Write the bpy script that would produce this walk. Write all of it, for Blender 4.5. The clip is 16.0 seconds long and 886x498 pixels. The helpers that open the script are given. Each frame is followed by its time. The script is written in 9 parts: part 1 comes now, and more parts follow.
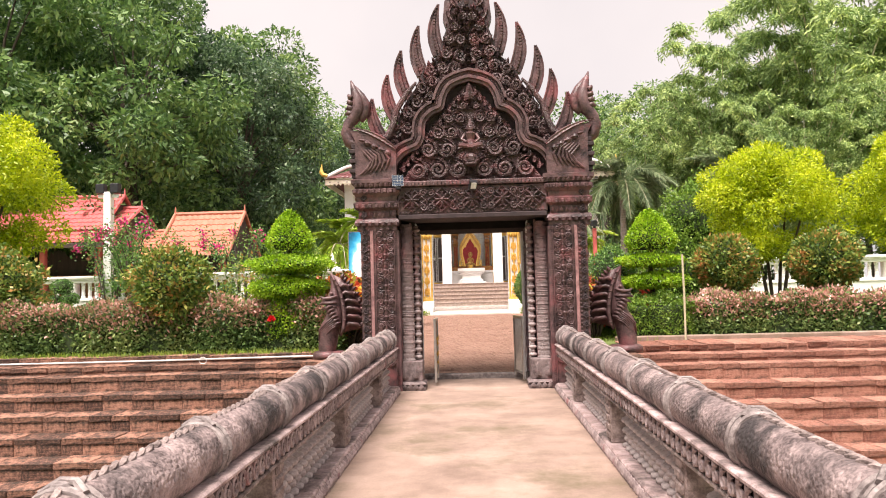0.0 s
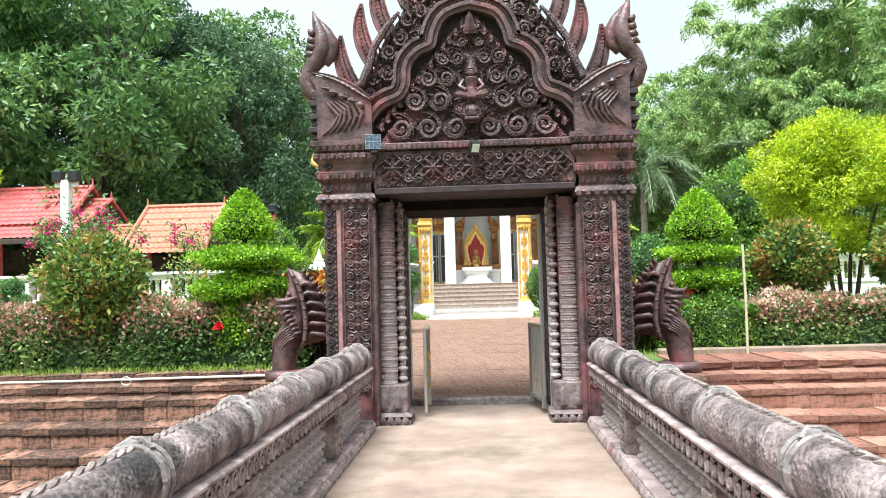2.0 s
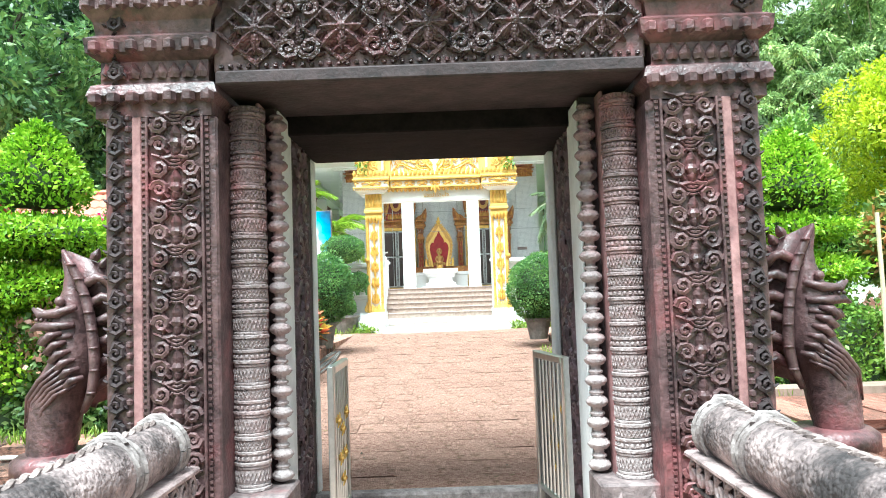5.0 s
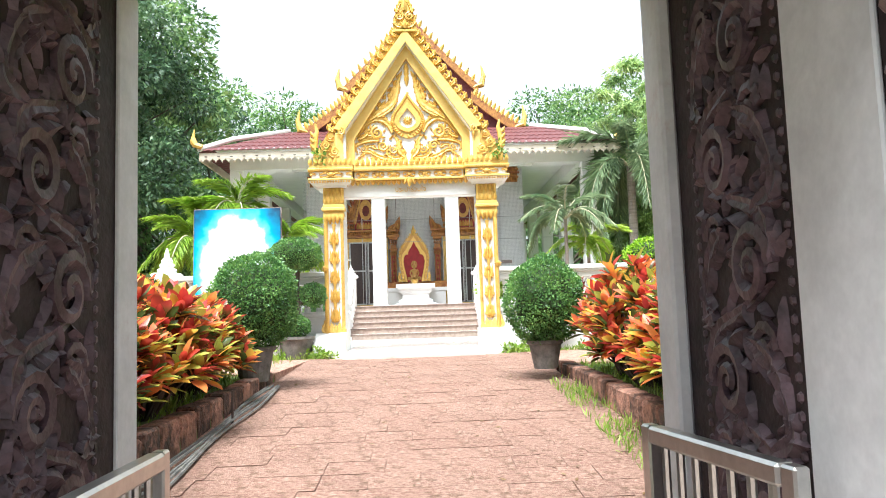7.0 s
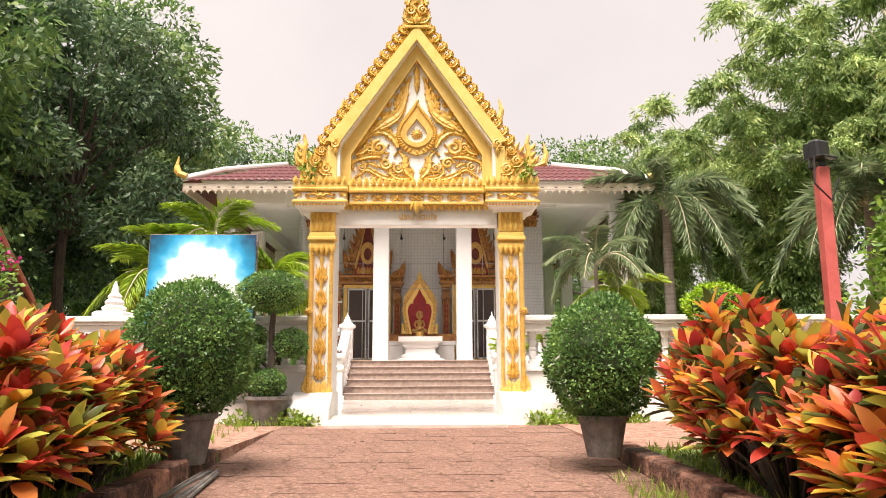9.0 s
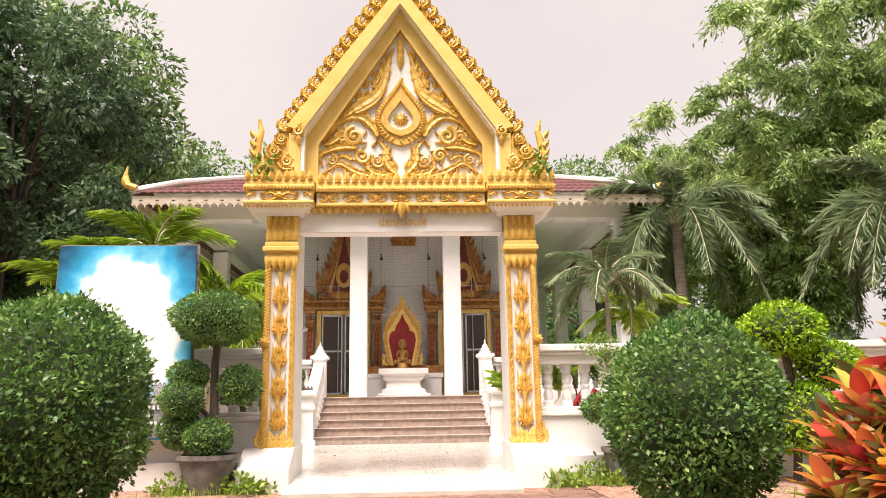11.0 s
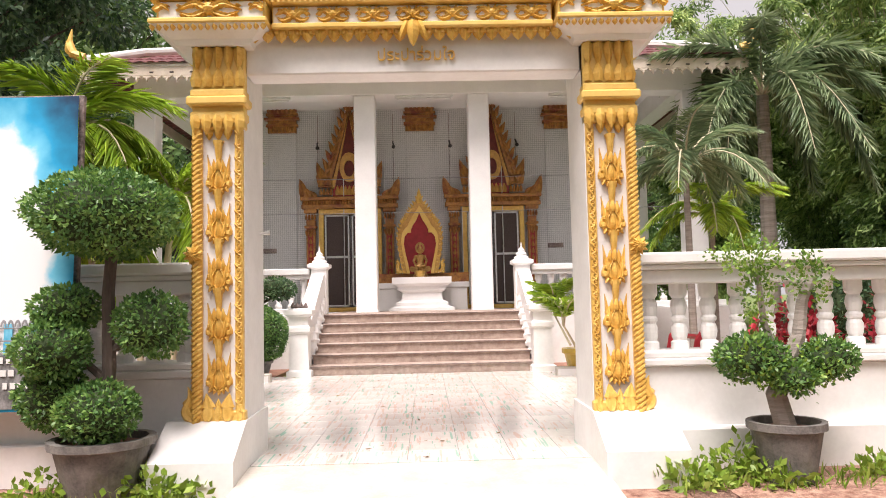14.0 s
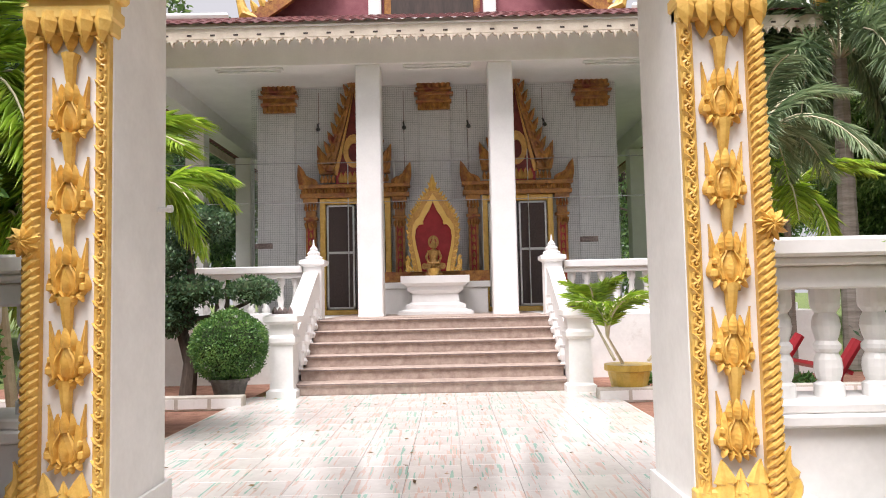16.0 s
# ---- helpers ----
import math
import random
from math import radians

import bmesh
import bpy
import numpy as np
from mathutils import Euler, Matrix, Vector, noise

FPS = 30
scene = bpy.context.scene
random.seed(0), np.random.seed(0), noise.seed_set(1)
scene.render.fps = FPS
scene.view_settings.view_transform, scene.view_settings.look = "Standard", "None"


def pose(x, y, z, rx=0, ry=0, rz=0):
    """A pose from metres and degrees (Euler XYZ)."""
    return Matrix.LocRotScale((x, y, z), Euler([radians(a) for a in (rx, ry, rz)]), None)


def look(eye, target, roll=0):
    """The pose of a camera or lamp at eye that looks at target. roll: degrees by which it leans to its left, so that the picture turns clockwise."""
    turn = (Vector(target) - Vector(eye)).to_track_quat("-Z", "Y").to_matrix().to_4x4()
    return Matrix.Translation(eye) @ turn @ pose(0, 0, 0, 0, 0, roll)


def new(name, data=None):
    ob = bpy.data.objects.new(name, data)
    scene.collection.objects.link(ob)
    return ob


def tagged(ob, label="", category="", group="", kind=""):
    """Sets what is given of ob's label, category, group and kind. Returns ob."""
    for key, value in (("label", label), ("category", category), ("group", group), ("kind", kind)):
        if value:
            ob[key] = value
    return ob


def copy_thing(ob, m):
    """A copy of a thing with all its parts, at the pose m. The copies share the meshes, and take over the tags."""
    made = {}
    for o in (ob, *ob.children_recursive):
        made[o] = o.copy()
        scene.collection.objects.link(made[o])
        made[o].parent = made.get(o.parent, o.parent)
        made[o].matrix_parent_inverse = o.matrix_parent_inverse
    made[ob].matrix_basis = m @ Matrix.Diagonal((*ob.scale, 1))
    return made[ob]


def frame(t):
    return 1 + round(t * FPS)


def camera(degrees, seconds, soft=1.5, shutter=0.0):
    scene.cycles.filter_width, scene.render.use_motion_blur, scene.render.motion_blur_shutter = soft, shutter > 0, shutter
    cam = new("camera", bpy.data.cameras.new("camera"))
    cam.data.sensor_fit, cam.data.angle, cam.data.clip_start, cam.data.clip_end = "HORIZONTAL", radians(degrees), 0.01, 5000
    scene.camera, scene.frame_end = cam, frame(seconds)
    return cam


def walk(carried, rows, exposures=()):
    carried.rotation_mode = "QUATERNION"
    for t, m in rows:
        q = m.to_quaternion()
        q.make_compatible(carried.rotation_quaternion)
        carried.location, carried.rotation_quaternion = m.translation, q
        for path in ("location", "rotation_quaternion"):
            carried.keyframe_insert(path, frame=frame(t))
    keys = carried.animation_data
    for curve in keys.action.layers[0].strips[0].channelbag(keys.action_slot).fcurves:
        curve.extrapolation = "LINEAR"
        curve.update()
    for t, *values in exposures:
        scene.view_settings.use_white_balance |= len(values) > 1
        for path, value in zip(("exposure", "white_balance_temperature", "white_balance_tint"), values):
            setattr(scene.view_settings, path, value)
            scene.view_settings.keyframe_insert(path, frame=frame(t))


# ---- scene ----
SKY, SUN = 0.67, 4.6
cam = camera(61.6, 16.0, 1.0)
METRES, EYE, TILT, LEAN, TURN = 22.0, 1.6, 0.0, 0.0, 2.5
ROWS = [
    (0.0, 0.0, 0.0, 0.0, 0.08, 3.08, 1.49),
    (0.5, 0.0005, 0.0323, -0.0005, 0.24, 2.87, 1.72),
    (1.0, 0.0032, 0.0674, -0.0012, 0.39, 2.82, 1.86),
    (1.5, 0.005, 0.1036, -0.0014, 0.58, 2.98, 1.69),
    (2.0, 0.0082, 0.139, -0.0016, 0.64, 3.21, 1.53),
    (2.5, 0.0104, 0.1744, -0.002, 0.68, 3.39, 1.51),
    (3.0, 0.0136, 0.2093, -0.0035, 0.51, 3.58, 1.64),
    (3.5, 0.0131, 0.2456, -0.0032, 0.05, 3.56, 1.74),
    (4.0, 0.0146, 0.2801, -0.0033, -0.64, 3.58, 1.77),
    (6.5, 0.0198, 0.4636, -0.0061, -3.78, 4.41, 2.04),
    (7.0, 0.0217, 0.4984, -0.0073, -4.02, 5.19, 1.89),
    (7.5, 0.0229, 0.532, -0.0075, -3.59, 6.09, 1.39),
    (8.0, 0.0244, 0.5636, -0.0066, -2.64, 7.97, 0.7),
    (8.5, 0.0254, 0.5956, -0.0064, -3.22, 9.19, 0.37),
    (9.0, 0.0262, 0.6246, -0.0061, -3.69, 9.55, 0.26),
    (11.5, 0.0269, 0.7593, 0.0103, -5.26, 13.53, 1.08),
    (12.0, 0.0286, 0.7837, 0.0154, -4.16, 16.07, 0.85),
    (12.5, 0.0306, 0.811, 0.0156, -2.82, 13.42, 0.39),
    (13.0, 0.0302, 0.8419, 0.0175, -2.24, 7.63, 0.64),
    (13.5, 0.033, 0.8684, 0.0187, -3.09, 5.21, 1.17),
    (14.0, 0.0332, 0.8947, 0.0197, -3.75, 4.02, 1.3),
    (14.5, 0.035, 0.9186, 0.0208, -3.61, 3.15, 0.93),
    (15.0, 0.0374, 0.9459, 0.022, -2.92, 3.16, 0.7),
    (15.5, 0.0405, 0.9708, 0.0234, -2.51, 3.41, 0.88),
    (16.0, 0.0453, 0.9959, 0.0236, -1.99, 3.88, 1.24),
]
EXPO = [
    (0.0, 0.9, 6950, 20), (0.5, 0.92, 6850, 17), (1.0, 0.97, 6300, 7), (2.0, 1.1, 5750, -1), (3.0, 1.25, 5400, -6), (4.2, 1.47, 5400, -6), (6.4, 1.78, 5600, -1),
    (7.0, 1.4, 5750, 4), (7.5, 1.2, 6250, 12), (8.2, 1.0, 7050, 19), (8.7, 0.86, 7100, 19), (9.2, 0.84, 7100, 20), (11.4, 0.74, 7100, 20), (14.0, 0.6, 6650, 20), (16.0, 0.52, 6250, 17),
]
walk(cam, [(t, pose(0, 0, EYE, TILT, LEAN, TURN) @ pose(METRES * x, METRES * y, METRES * z, 90 + pitch, roll, yaw)) for t, x, y, z, yaw, pitch, roll in ROWS], EXPO)

# ---- light ----
world = bpy.data.worlds.new("overcast")
scene.world = world
world.use_nodes = True
wn, wl = world.node_tree.nodes, world.node_tree.links
wn.clear()
sky = wn.new("ShaderNodeTexSky")
sky.sky_type, sky.sun_disc = "NISHITA", False
sky.sun_elevation, sky.sun_rotation = radians(66), radians(201)
sky.dust_density = 4.0
hsv = wn.new("ShaderNodeHueSaturation")
hsv.inputs["Saturation"].default_value = 0.12
hsv.inputs["Value"].default_value = 0.1
wl.new(sky.outputs[0], hsv.inputs["Color"])
tc = wn.new("ShaderNodeTexCoord")
cloud = wn.new("ShaderNodeTexNoise")
cloud.inputs["Scale"].default_value = 2.2
cloud.inputs["Detail"].default_value = 5
wl.new(tc.outputs["Generated"], cloud.inputs["Vector"])
ramp = wn.new("ShaderNodeValToRGB")
ramp.color_ramp.elements[0].position, ramp.color_ramp.elements[0].color = 0.3, (0.72, 0.73, 0.75, 1)
ramp.color_ramp.elements[1].position, ramp.color_ramp.elements[1].color = 0.75, (0.92, 0.91, 0.90, 1)
wl.new(cloud.outputs["Fac"], ramp.inputs[0])
mixs = wn.new("ShaderNodeMix")
mixs.data_type = "RGBA"
mixs.inputs["Factor"].default_value = 0.8
wl.new(hsv.outputs[0], mixs.inputs["A"])
wl.new(ramp.outputs[0], mixs.inputs["B"])
bg = wn.new("ShaderNodeBackground")
bg.inputs["Strength"].default_value = SKY
wl.new(mixs.outputs["Result"], bg.inputs[0])
wo = wn.new("ShaderNodeOutputWorld")
wl.new(bg.outputs[0], wo.inputs[0])
sun_data = bpy.data.lights.new("sun", "SUN")
sun_data.energy, sun_data.angle, sun_data.color = SUN, radians(34), (1.0, 0.96, 0.9)
sun = new("sun", sun_data)
sun.matrix_world = look((-5, -6, 44), (2, 12, 0))


# ---- materials ----
def material(name, dark, light, scale=6.0, rough=0.7, bump=0.2, metal=0.0, fine=60.0, spread=0.0, stain=None, stain_at=0.6, carve=0.0, cut=0.6, foot=None, grain=(1, 1, 1)):
    """A surface with colour at two scales, fine relief and an optional stain."""
    m = bpy.data.materials.new(name)
    m.use_nodes = True
    n, l = m.node_tree.nodes, m.node_tree.links
    b = n["Principled BSDF"]
    co = n.new("ShaderNodeTexCoord")
    mp = n.new("ShaderNodeMapping")
    mp.inputs["Scale"].default_value = grain
    l.new(co.outputs["Object"], mp.inputs["Vector"])
    a = n.new("ShaderNodeTexNoise")
    a.inputs["Scale"].default_value, a.inputs["Detail"].default_value, a.inputs["Roughness"].default_value = scale, 5, 0.65
    f = n.new("ShaderNodeTexNoise")
    f.inputs["Scale"].default_value, f.inputs["Detail"].default_value = fine, 3
    for t in (a, f):
        l.new(mp.outputs[0], t.inputs["Vector"])
    r = n.new("ShaderNodeValToRGB")
    r.color_ramp.elements[0].position, r.color_ramp.elements[0].color = 0.3, (*dark, 1)
    r.color_ramp.elements[1].position, r.color_ramp.elements[1].color = 0.7, (*light, 1)
    add = n.new("ShaderNodeMath")
    add.operation = "MULTIPLY_ADD"
    add.inputs[1].default_value, add.inputs[2].default_value = 0.3, -0.15
    l.new(f.outputs["Fac"], add.inputs[0])
    both = n.new("ShaderNodeMath")
    l.new(a.outputs["Fac"], both.inputs[0])
    l.new(add.outputs[0], both.inputs[1])
    last = both.outputs[0]
    if spread:
        info = n.new("ShaderNodeObjectInfo")
        geo = n.new("ShaderNodeNewGeometry")
        two = n.new("ShaderNodeMath")
        l.new(info.outputs["Random"], two.inputs[0])
        l.new(geo.outputs["Random Per Island"], two.inputs[1])
        fr = n.new("ShaderNodeMath")
        fr.operation = "FRACT"
        l.new(two.outputs[0], fr.inputs[0])
        ma = n.new("ShaderNodeMath")
        ma.operation = "MULTIPLY_ADD"
        ma.inputs[1].default_value, ma.inputs[2].default_value = spread, -spread / 2
        l.new(fr.outputs[0], ma.inputs[0])
        s2 = n.new("ShaderNodeMath")
        l.new(last, s2.inputs[0])
        l.new(ma.outputs[0], s2.inputs[1])
        last = s2.outputs[0]
    l.new(last, r.inputs[0])
    colour = r.outputs[0]
    if stain:
        g = n.new("ShaderNodeTexNoise")
        g.inputs["Scale"].default_value, g.inputs["Detail"].default_value, g.inputs["Roughness"].default_value = scale * 0.35, 7, 0.7
        l.new(co.outputs["Object"], g.inputs["Vector"])
        gr = n.new("ShaderNodeValToRGB")
        gr.color_ramp.elements[0].position, gr.color_ramp.elements[1].position = stain_at - 0.06, stain_at + 0.1
        l.new(g.outputs["Fac"], gr.inputs[0])
        mx = n.new("ShaderNodeMix")
        mx.data_type = "RGBA"
        mx.inputs["B"].default_value = (*stain, 1)
        l.new(gr.outputs[0], mx.inputs["Factor"])
        l.new(colour, mx.inputs["A"])
        colour = mx.outputs["Result"]
    if foot:
        # pale weathering that climbs unevenly from the foot
        z0, z1, pale = foot
        se = n.new("ShaderNodeSeparateXYZ")
        l.new(co.outputs["Object"], se.inputs[0])
        wob = n.new("ShaderNodeMath")
        wob.operation = "MULTIPLY_ADD"
        wob.inputs[1].default_value = (z1 - z0) * 1.2
        l.new(a.outputs["Fac"], wob.inputs[0])
        l.new(se.outputs["Z"], wob.inputs[2])
        mr = n.new("ShaderNodeMapRange")
        mr.inputs["From Min"].default_value, mr.inputs["From Max"].default_value = z0 + (z1 - z0) * 0.6, z1 + (z1 - z0) * 0.6
        mr.inputs["To Min"].default_value, mr.inputs["To Max"].default_value = 0.85, 0.0
        l.new(wob.outputs[0], mr.inputs["Value"])
        mf = n.new("ShaderNodeMix")
        mf.data_type = "RGBA"
        mf.inputs["B"].default_value = (*pale, 1)
        l.new(mr.outputs[0], mf.inputs["Factor"])
        l.new(colour, mf.inputs["A"])
        colour = mf.outputs["Result"]
    l.new(colour, b.inputs["Base Color"])
    b.inputs["Roughness"].default_value, b.inputs["Metallic"].default_value = rough, metal
    if bump:
        bp = n.new("ShaderNodeBump")
        bp.inputs["Strength"].default_value, bp.inputs["Distance"].default_value = bump, 0.02
        high = both.outputs[0]
        if carve:
            vo = n.new("ShaderNodeTexVoronoi")
            vo.feature = "SMOOTH_F1"
            vo.inputs["Scale"].default_value, vo.inputs["Smoothness"].default_value = carve, 0.3
            wa = n.new("ShaderNodeVectorMath")
            wa.operation = "MULTIPLY_ADD"
            wa.inputs[1].default_value = (0.06, 0.06, 0.06)
            l.new(a.outputs["Color"], wa.inputs[0])
            l.new(mp.outputs[0], wa.inputs[2])
            l.new(wa.outputs[0], vo.inputs["Vector"])
            mu = n.new("ShaderNodeMath")
            mu.operation = "MULTIPLY_ADD"
            mu.inputs[1].default_value = -cut
            l.new(vo.outputs["Distance"], mu.inputs[0])
            l.new(high, mu.inputs[2])
            high = mu.outputs[0]
        l.new(high, bp.inputs["Height"])
        l.new(bp.outputs[0], b.inputs["Normal"])
    return m


def leaf_material(name, colours, rough=0.45, through_light=0.3, patch=0.8, island=0.55):
    """Leaves that vary leaf by leaf and patch by patch, and let some light through."""
    m = bpy.data.materials.new(name)
    m.use_nodes = True
    n, l = m.node_tree.nodes, m.node_tree.links
    b = n["Principled BSDF"]
    geo = n.new("ShaderNodeNewGeometry")
    co = n.new("ShaderNodeTexCoord")
    a = n.new("ShaderNodeTexNoise")
    a.inputs["Scale"].default_value, a.inputs["Detail"].default_value = patch, 3
    l.new(co.outputs["Object"], a.inputs["Vector"])
    ma = n.new("ShaderNodeMath")
    ma.operation = "MULTIPLY_ADD"
    ma.inputs[1].default_value = island
    l.new(geo.outputs["Random Per Island"], ma.inputs[0])
    sub = n.new("ShaderNodeMath")
    sub.operation = "MULTIPLY_ADD"
    sub.inputs[1].default_value, sub.inputs[2].default_value = 1.1, -0.05 - island * 0.5
    l.new(a.outputs["Fac"], sub.inputs[0])
    l.new(sub.outputs[0], ma.inputs[2])
    r = n.new("ShaderNodeValToRGB")
    while len(r.color_ramp.elements) < len(colours):
        r.color_ramp.elements.new(0.5)
    for i, c in enumerate(colours):
        r.color_ramp.elements[i].position = 0.1 + 0.8 * i / (len(colours) - 1)
        r.color_ramp.elements[i].color = (*c, 1)
    l.new(ma.outputs[0], r.inputs[0])
    l.new(r.outputs[0], b.inputs["Base Color"])
    b.inputs["Roughness"].default_value = rough
    tr = n.new("ShaderNodeBsdfTranslucent")
    l.new(r.outputs[0], tr.inputs["Color"])
    mx = n.new("ShaderNodeMixShader")
    mx.inputs[0].default_value = through_light
    l.new(b.outputs[0], mx.inputs[1])
    l.new(tr.outputs[0], mx.inputs[2])
    l.new(mx.outputs[0], n["Material Output"].inputs["Surface"])
    return m


M_CARVED = material("carved_dark_stone", (0.016, 0.009, 0.01), (0.17, 0.095, 0.095), 5, 0.42, 0.9, fine=38, stain=(0.24, 0.08, 0.085), stain_at=0.58)
M_CARVED_FINE = material("fine_carved_dark_stone", (0.012, 0.008, 0.009), (0.12, 0.066, 0.067), 7, 0.42, 0.9, fine=60, stain=(0.17, 0.058, 0.062), stain_at=0.58, carve=55, cut=0.7)
M_CARVED_PALE = material("weathered_carved_stone", (0.07, 0.045, 0.047), (0.27, 0.175, 0.172), 6, 0.6, 0.8, fine=45, stain=(0.34, 0.14, 0.14), stain_at=0.58, carve=50, cut=0.4, foot=(0.5, 2.3, (0.42, 0.36, 0.35)))
M_FRIEZE = material("curl_frieze_concrete", (0.12, 0.085, 0.085), (0.46, 0.37, 0.36), 9, 0.75, 0.6, fine=45, stain=(0.26, 0.11, 0.11), stain_at=0.62)
M_LEDGE = material("worn_pink_ledge", (0.24, 0.165, 0.16), (0.6, 0.47, 0.455), 6, 0.85, 0.7, fine=60, stain=(0.07, 0.055, 0.05), stain_at=0.53)
M_WHITEWASH = material("whitewashed_jamb", (0.62, 0.61, 0.62), (0.8, 0.79, 0.8), 4, 0.7, 0.15, fine=40, stain=(0.5, 0.28, 0.29), stain_at=0.66)
# Dark carved stone, with the shade of recesses and backings in its colour
M_CARVED_SHADED = material("shaded_dark_carved_stone", (0.014, 0.009, 0.01), (0.06, 0.036, 0.038), 6, 0.75, 0.6, fine=40)
# Shade under the lintel put into the colour: near-black stone, little sheen
M_CEILING_SHADE = material("shaded_ceiling_stone", (0.005, 0.004, 0.004), (0.016, 0.011, 0.011), 5, 0.85, 0.4, fine=40)
M_CEILING_SHADE.node_tree.nodes["Principled BSDF"].inputs["Specular IOR Level"].default_value = 0.1
M_CARVED_MID = material("grey_carved_plinth", (0.05, 0.035, 0.035), (0.27, 0.21, 0.205), 8, 0.75, 0.6, fine=45, stain=(0.2, 0.09, 0.09), stain_at=0.6)
M_REVEAL = material("carved_reveal_relief", (0.032, 0.02, 0.025), (0.16, 0.098, 0.115), 6, 0.5, 0.5, fine=40)
M_RAIL = material("weathered_grey_concrete", (0.09, 0.062, 0.056), (0.42, 0.335, 0.31), 9, 0.85, 0.9, fine=70, stain=(0.05, 0.038, 0.036), stain_at=0.56)
M_RAIL_SCALE = material("scaly_weathered_concrete", (0.06, 0.042, 0.042), (0.44, 0.34, 0.325), 6, 0.85, 0.9, fine=60, stain=(0.035, 0.028, 0.028), stain_at=0.51, carve=42, cut=0.55)
M_COLLAR = material("pale_lichen_concrete", (0.1, 0.08, 0.076), (0.37, 0.32, 0.305), 11, 0.85, 0.6, fine=70, stain=(0.1, 0.075, 0.07), stain_at=0.6)
M_PINKSTONE = material("pink_worn_stone", (0.2, 0.09, 0.09), (0.42, 0.23, 0.225), 6, 0.6, 0.3, fine=50, stain=(0.08, 0.045, 0.045), stain_at=0.6)
M_BALUSTER = material("pale_grey_concrete", (0.2, 0.165, 0.16), (0.58, 0.51, 0.49), 9, 0.85, 0.4, fine=60, stain=(0.3, 0.17, 0.17), stain_at=0.64)
M_DECK = material("worn_concrete", (0.2, 0.138, 0.108), (0.4, 0.29, 0.235), 1.3, 0.75, 0.2, fine=70, stain=(0.13, 0.105, 0.06), stain_at=0.56)
M_LATERITE = material("laterite_stone", (0.075, 0.038, 0.028), (0.5, 0.255, 0.175), 8, 0.9, 1.0, fine=55, spread=0.35, stain=(0.04, 0.028, 0.02), stain_at=0.52, carve=30)
M_LATERITE_RED = material("red_laterite_stone", (0.24, 0.095, 0.065), (0.5, 0.25, 0.18), 7, 0.9, 1.0, fine=50, spread=0.35, stain=(0.12, 0.065, 0.045), stain_at=0.55, carve=30)
M_PATH = material("laterite_paving", (0.23, 0.1, 0.07), (0.6, 0.38, 0.285), 11, 0.95, 1.0, fine=48, spread=0.06, stain=(0.2, 0.115, 0.07), stain_at=0.58, carve=45, cut=1.0)
M_SOIL = material("red_soil", (0.2, 0.09, 0.06), (0.36, 0.19, 0.13), 7, 0.95, 0.6, fine=80)
M_GROUND = material("grass_and_soil", (0.06, 0.1, 0.025), (0.2, 0.26, 0.07), 3, 0.95, 0.8, fine=90, stain=(0.2, 0.12, 0.07), stain_at=0.63)
M_WHITE = material("white_paint", (0.74, 0.73, 0.71), (0.85, 0.84, 0.82), 3, 0.5, 0.05, fine=30, stain=(0.5, 0.46, 0.42), stain_at=0.72)
M_WHITE_CLEAN = material("white_plaster", (0.78, 0.77, 0.76), (0.86, 0.85, 0.84), 2, 0.5, 0.04, fine=30)
M_GOLD = material("golden_paint", (0.58, 0.32, 0.055), (0.82, 0.56, 0.15), 8, 0.42, 0.2, fine=50, stain=(0.34, 0.14, 0.03), stain_at=0.68)
M_YELLOW = material("yellow_paint", (0.73, 0.47, 0.1), (0.84, 0.6, 0.19), 4, 0.45, 0.05, fine=30, stain=(0.5, 0.27, 0.08), stain_at=0.72)
M_OLD_GOLD = material("old_gilding", (0.2, 0.07, 0.022), (0.54, 0.26, 0.06), 9, 0.4, 0.3, fine=50, stain=(0.22, 0.05, 0.03), stain_at=0.57)
M_RED_DARK = material("dark_red_lacquer", (0.1, 0.012, 0.012), (0.2, 0.03, 0.025), 9, 0.5, 0.3)
M_GILT = material("bright_worn_gilding", (0.4, 0.2, 0.045), (0.66, 0.38, 0.1), 9, 0.4, 0.3, fine=50)
M_RED = material("red_lacquer", (0.25, 0.01, 0.015), (0.38, 0.02, 0.03), 5, 0.4, 0.05)
M_RED_POST = material("faded_red_paint", (0.5, 0.09, 0.08), (0.64, 0.15, 0.13), 6, 0.6, 0.1)
M_ROOF = material("dark_red_roof_tile", (0.1, 0.025, 0.026), (0.2, 0.055, 0.05), 5, 0.45, 0.1, spread=0.2)
M_ROOF_PINK = material("pink_red_roof_tile", (0.52, 0.1, 0.1), (0.68, 0.18, 0.17), 3, 0.5, 0.1, spread=0.15)
M_ROOF_ORANGE = material("orange_roof_tile", (0.42, 0.14, 0.085), (0.55, 0.215, 0.14), 2.5, 0.6, 0.1, spread=0.06)
M_DARK = material("dark_wood", (0.03, 0.02, 0.016), (0.08, 0.05, 0.04), 6, 0.6, 0.2, grain=(1, 1, 0.15))
M_SCREEN = material("brown_mesh_screen", (0.05, 0.033, 0.03), (0.09, 0.065, 0.06), 40, 0.7, 0.1)
M_ALU = material("aluminium_frame", (0.55, 0.55, 0.55), (0.7, 0.7, 0.7), 12, 0.35, 0.02, metal=0.7)
M_STEEL = material("stainless_steel", (0.5, 0.5, 0.48), (0.66, 0.65, 0.62), 14, 0.28, 0.02, metal=0.95)
M_BRASS = material("brass_ornament", (0.55, 0.33, 0.08), (0.75, 0.5, 0.16), 14, 0.3, 0.05, metal=0.9)
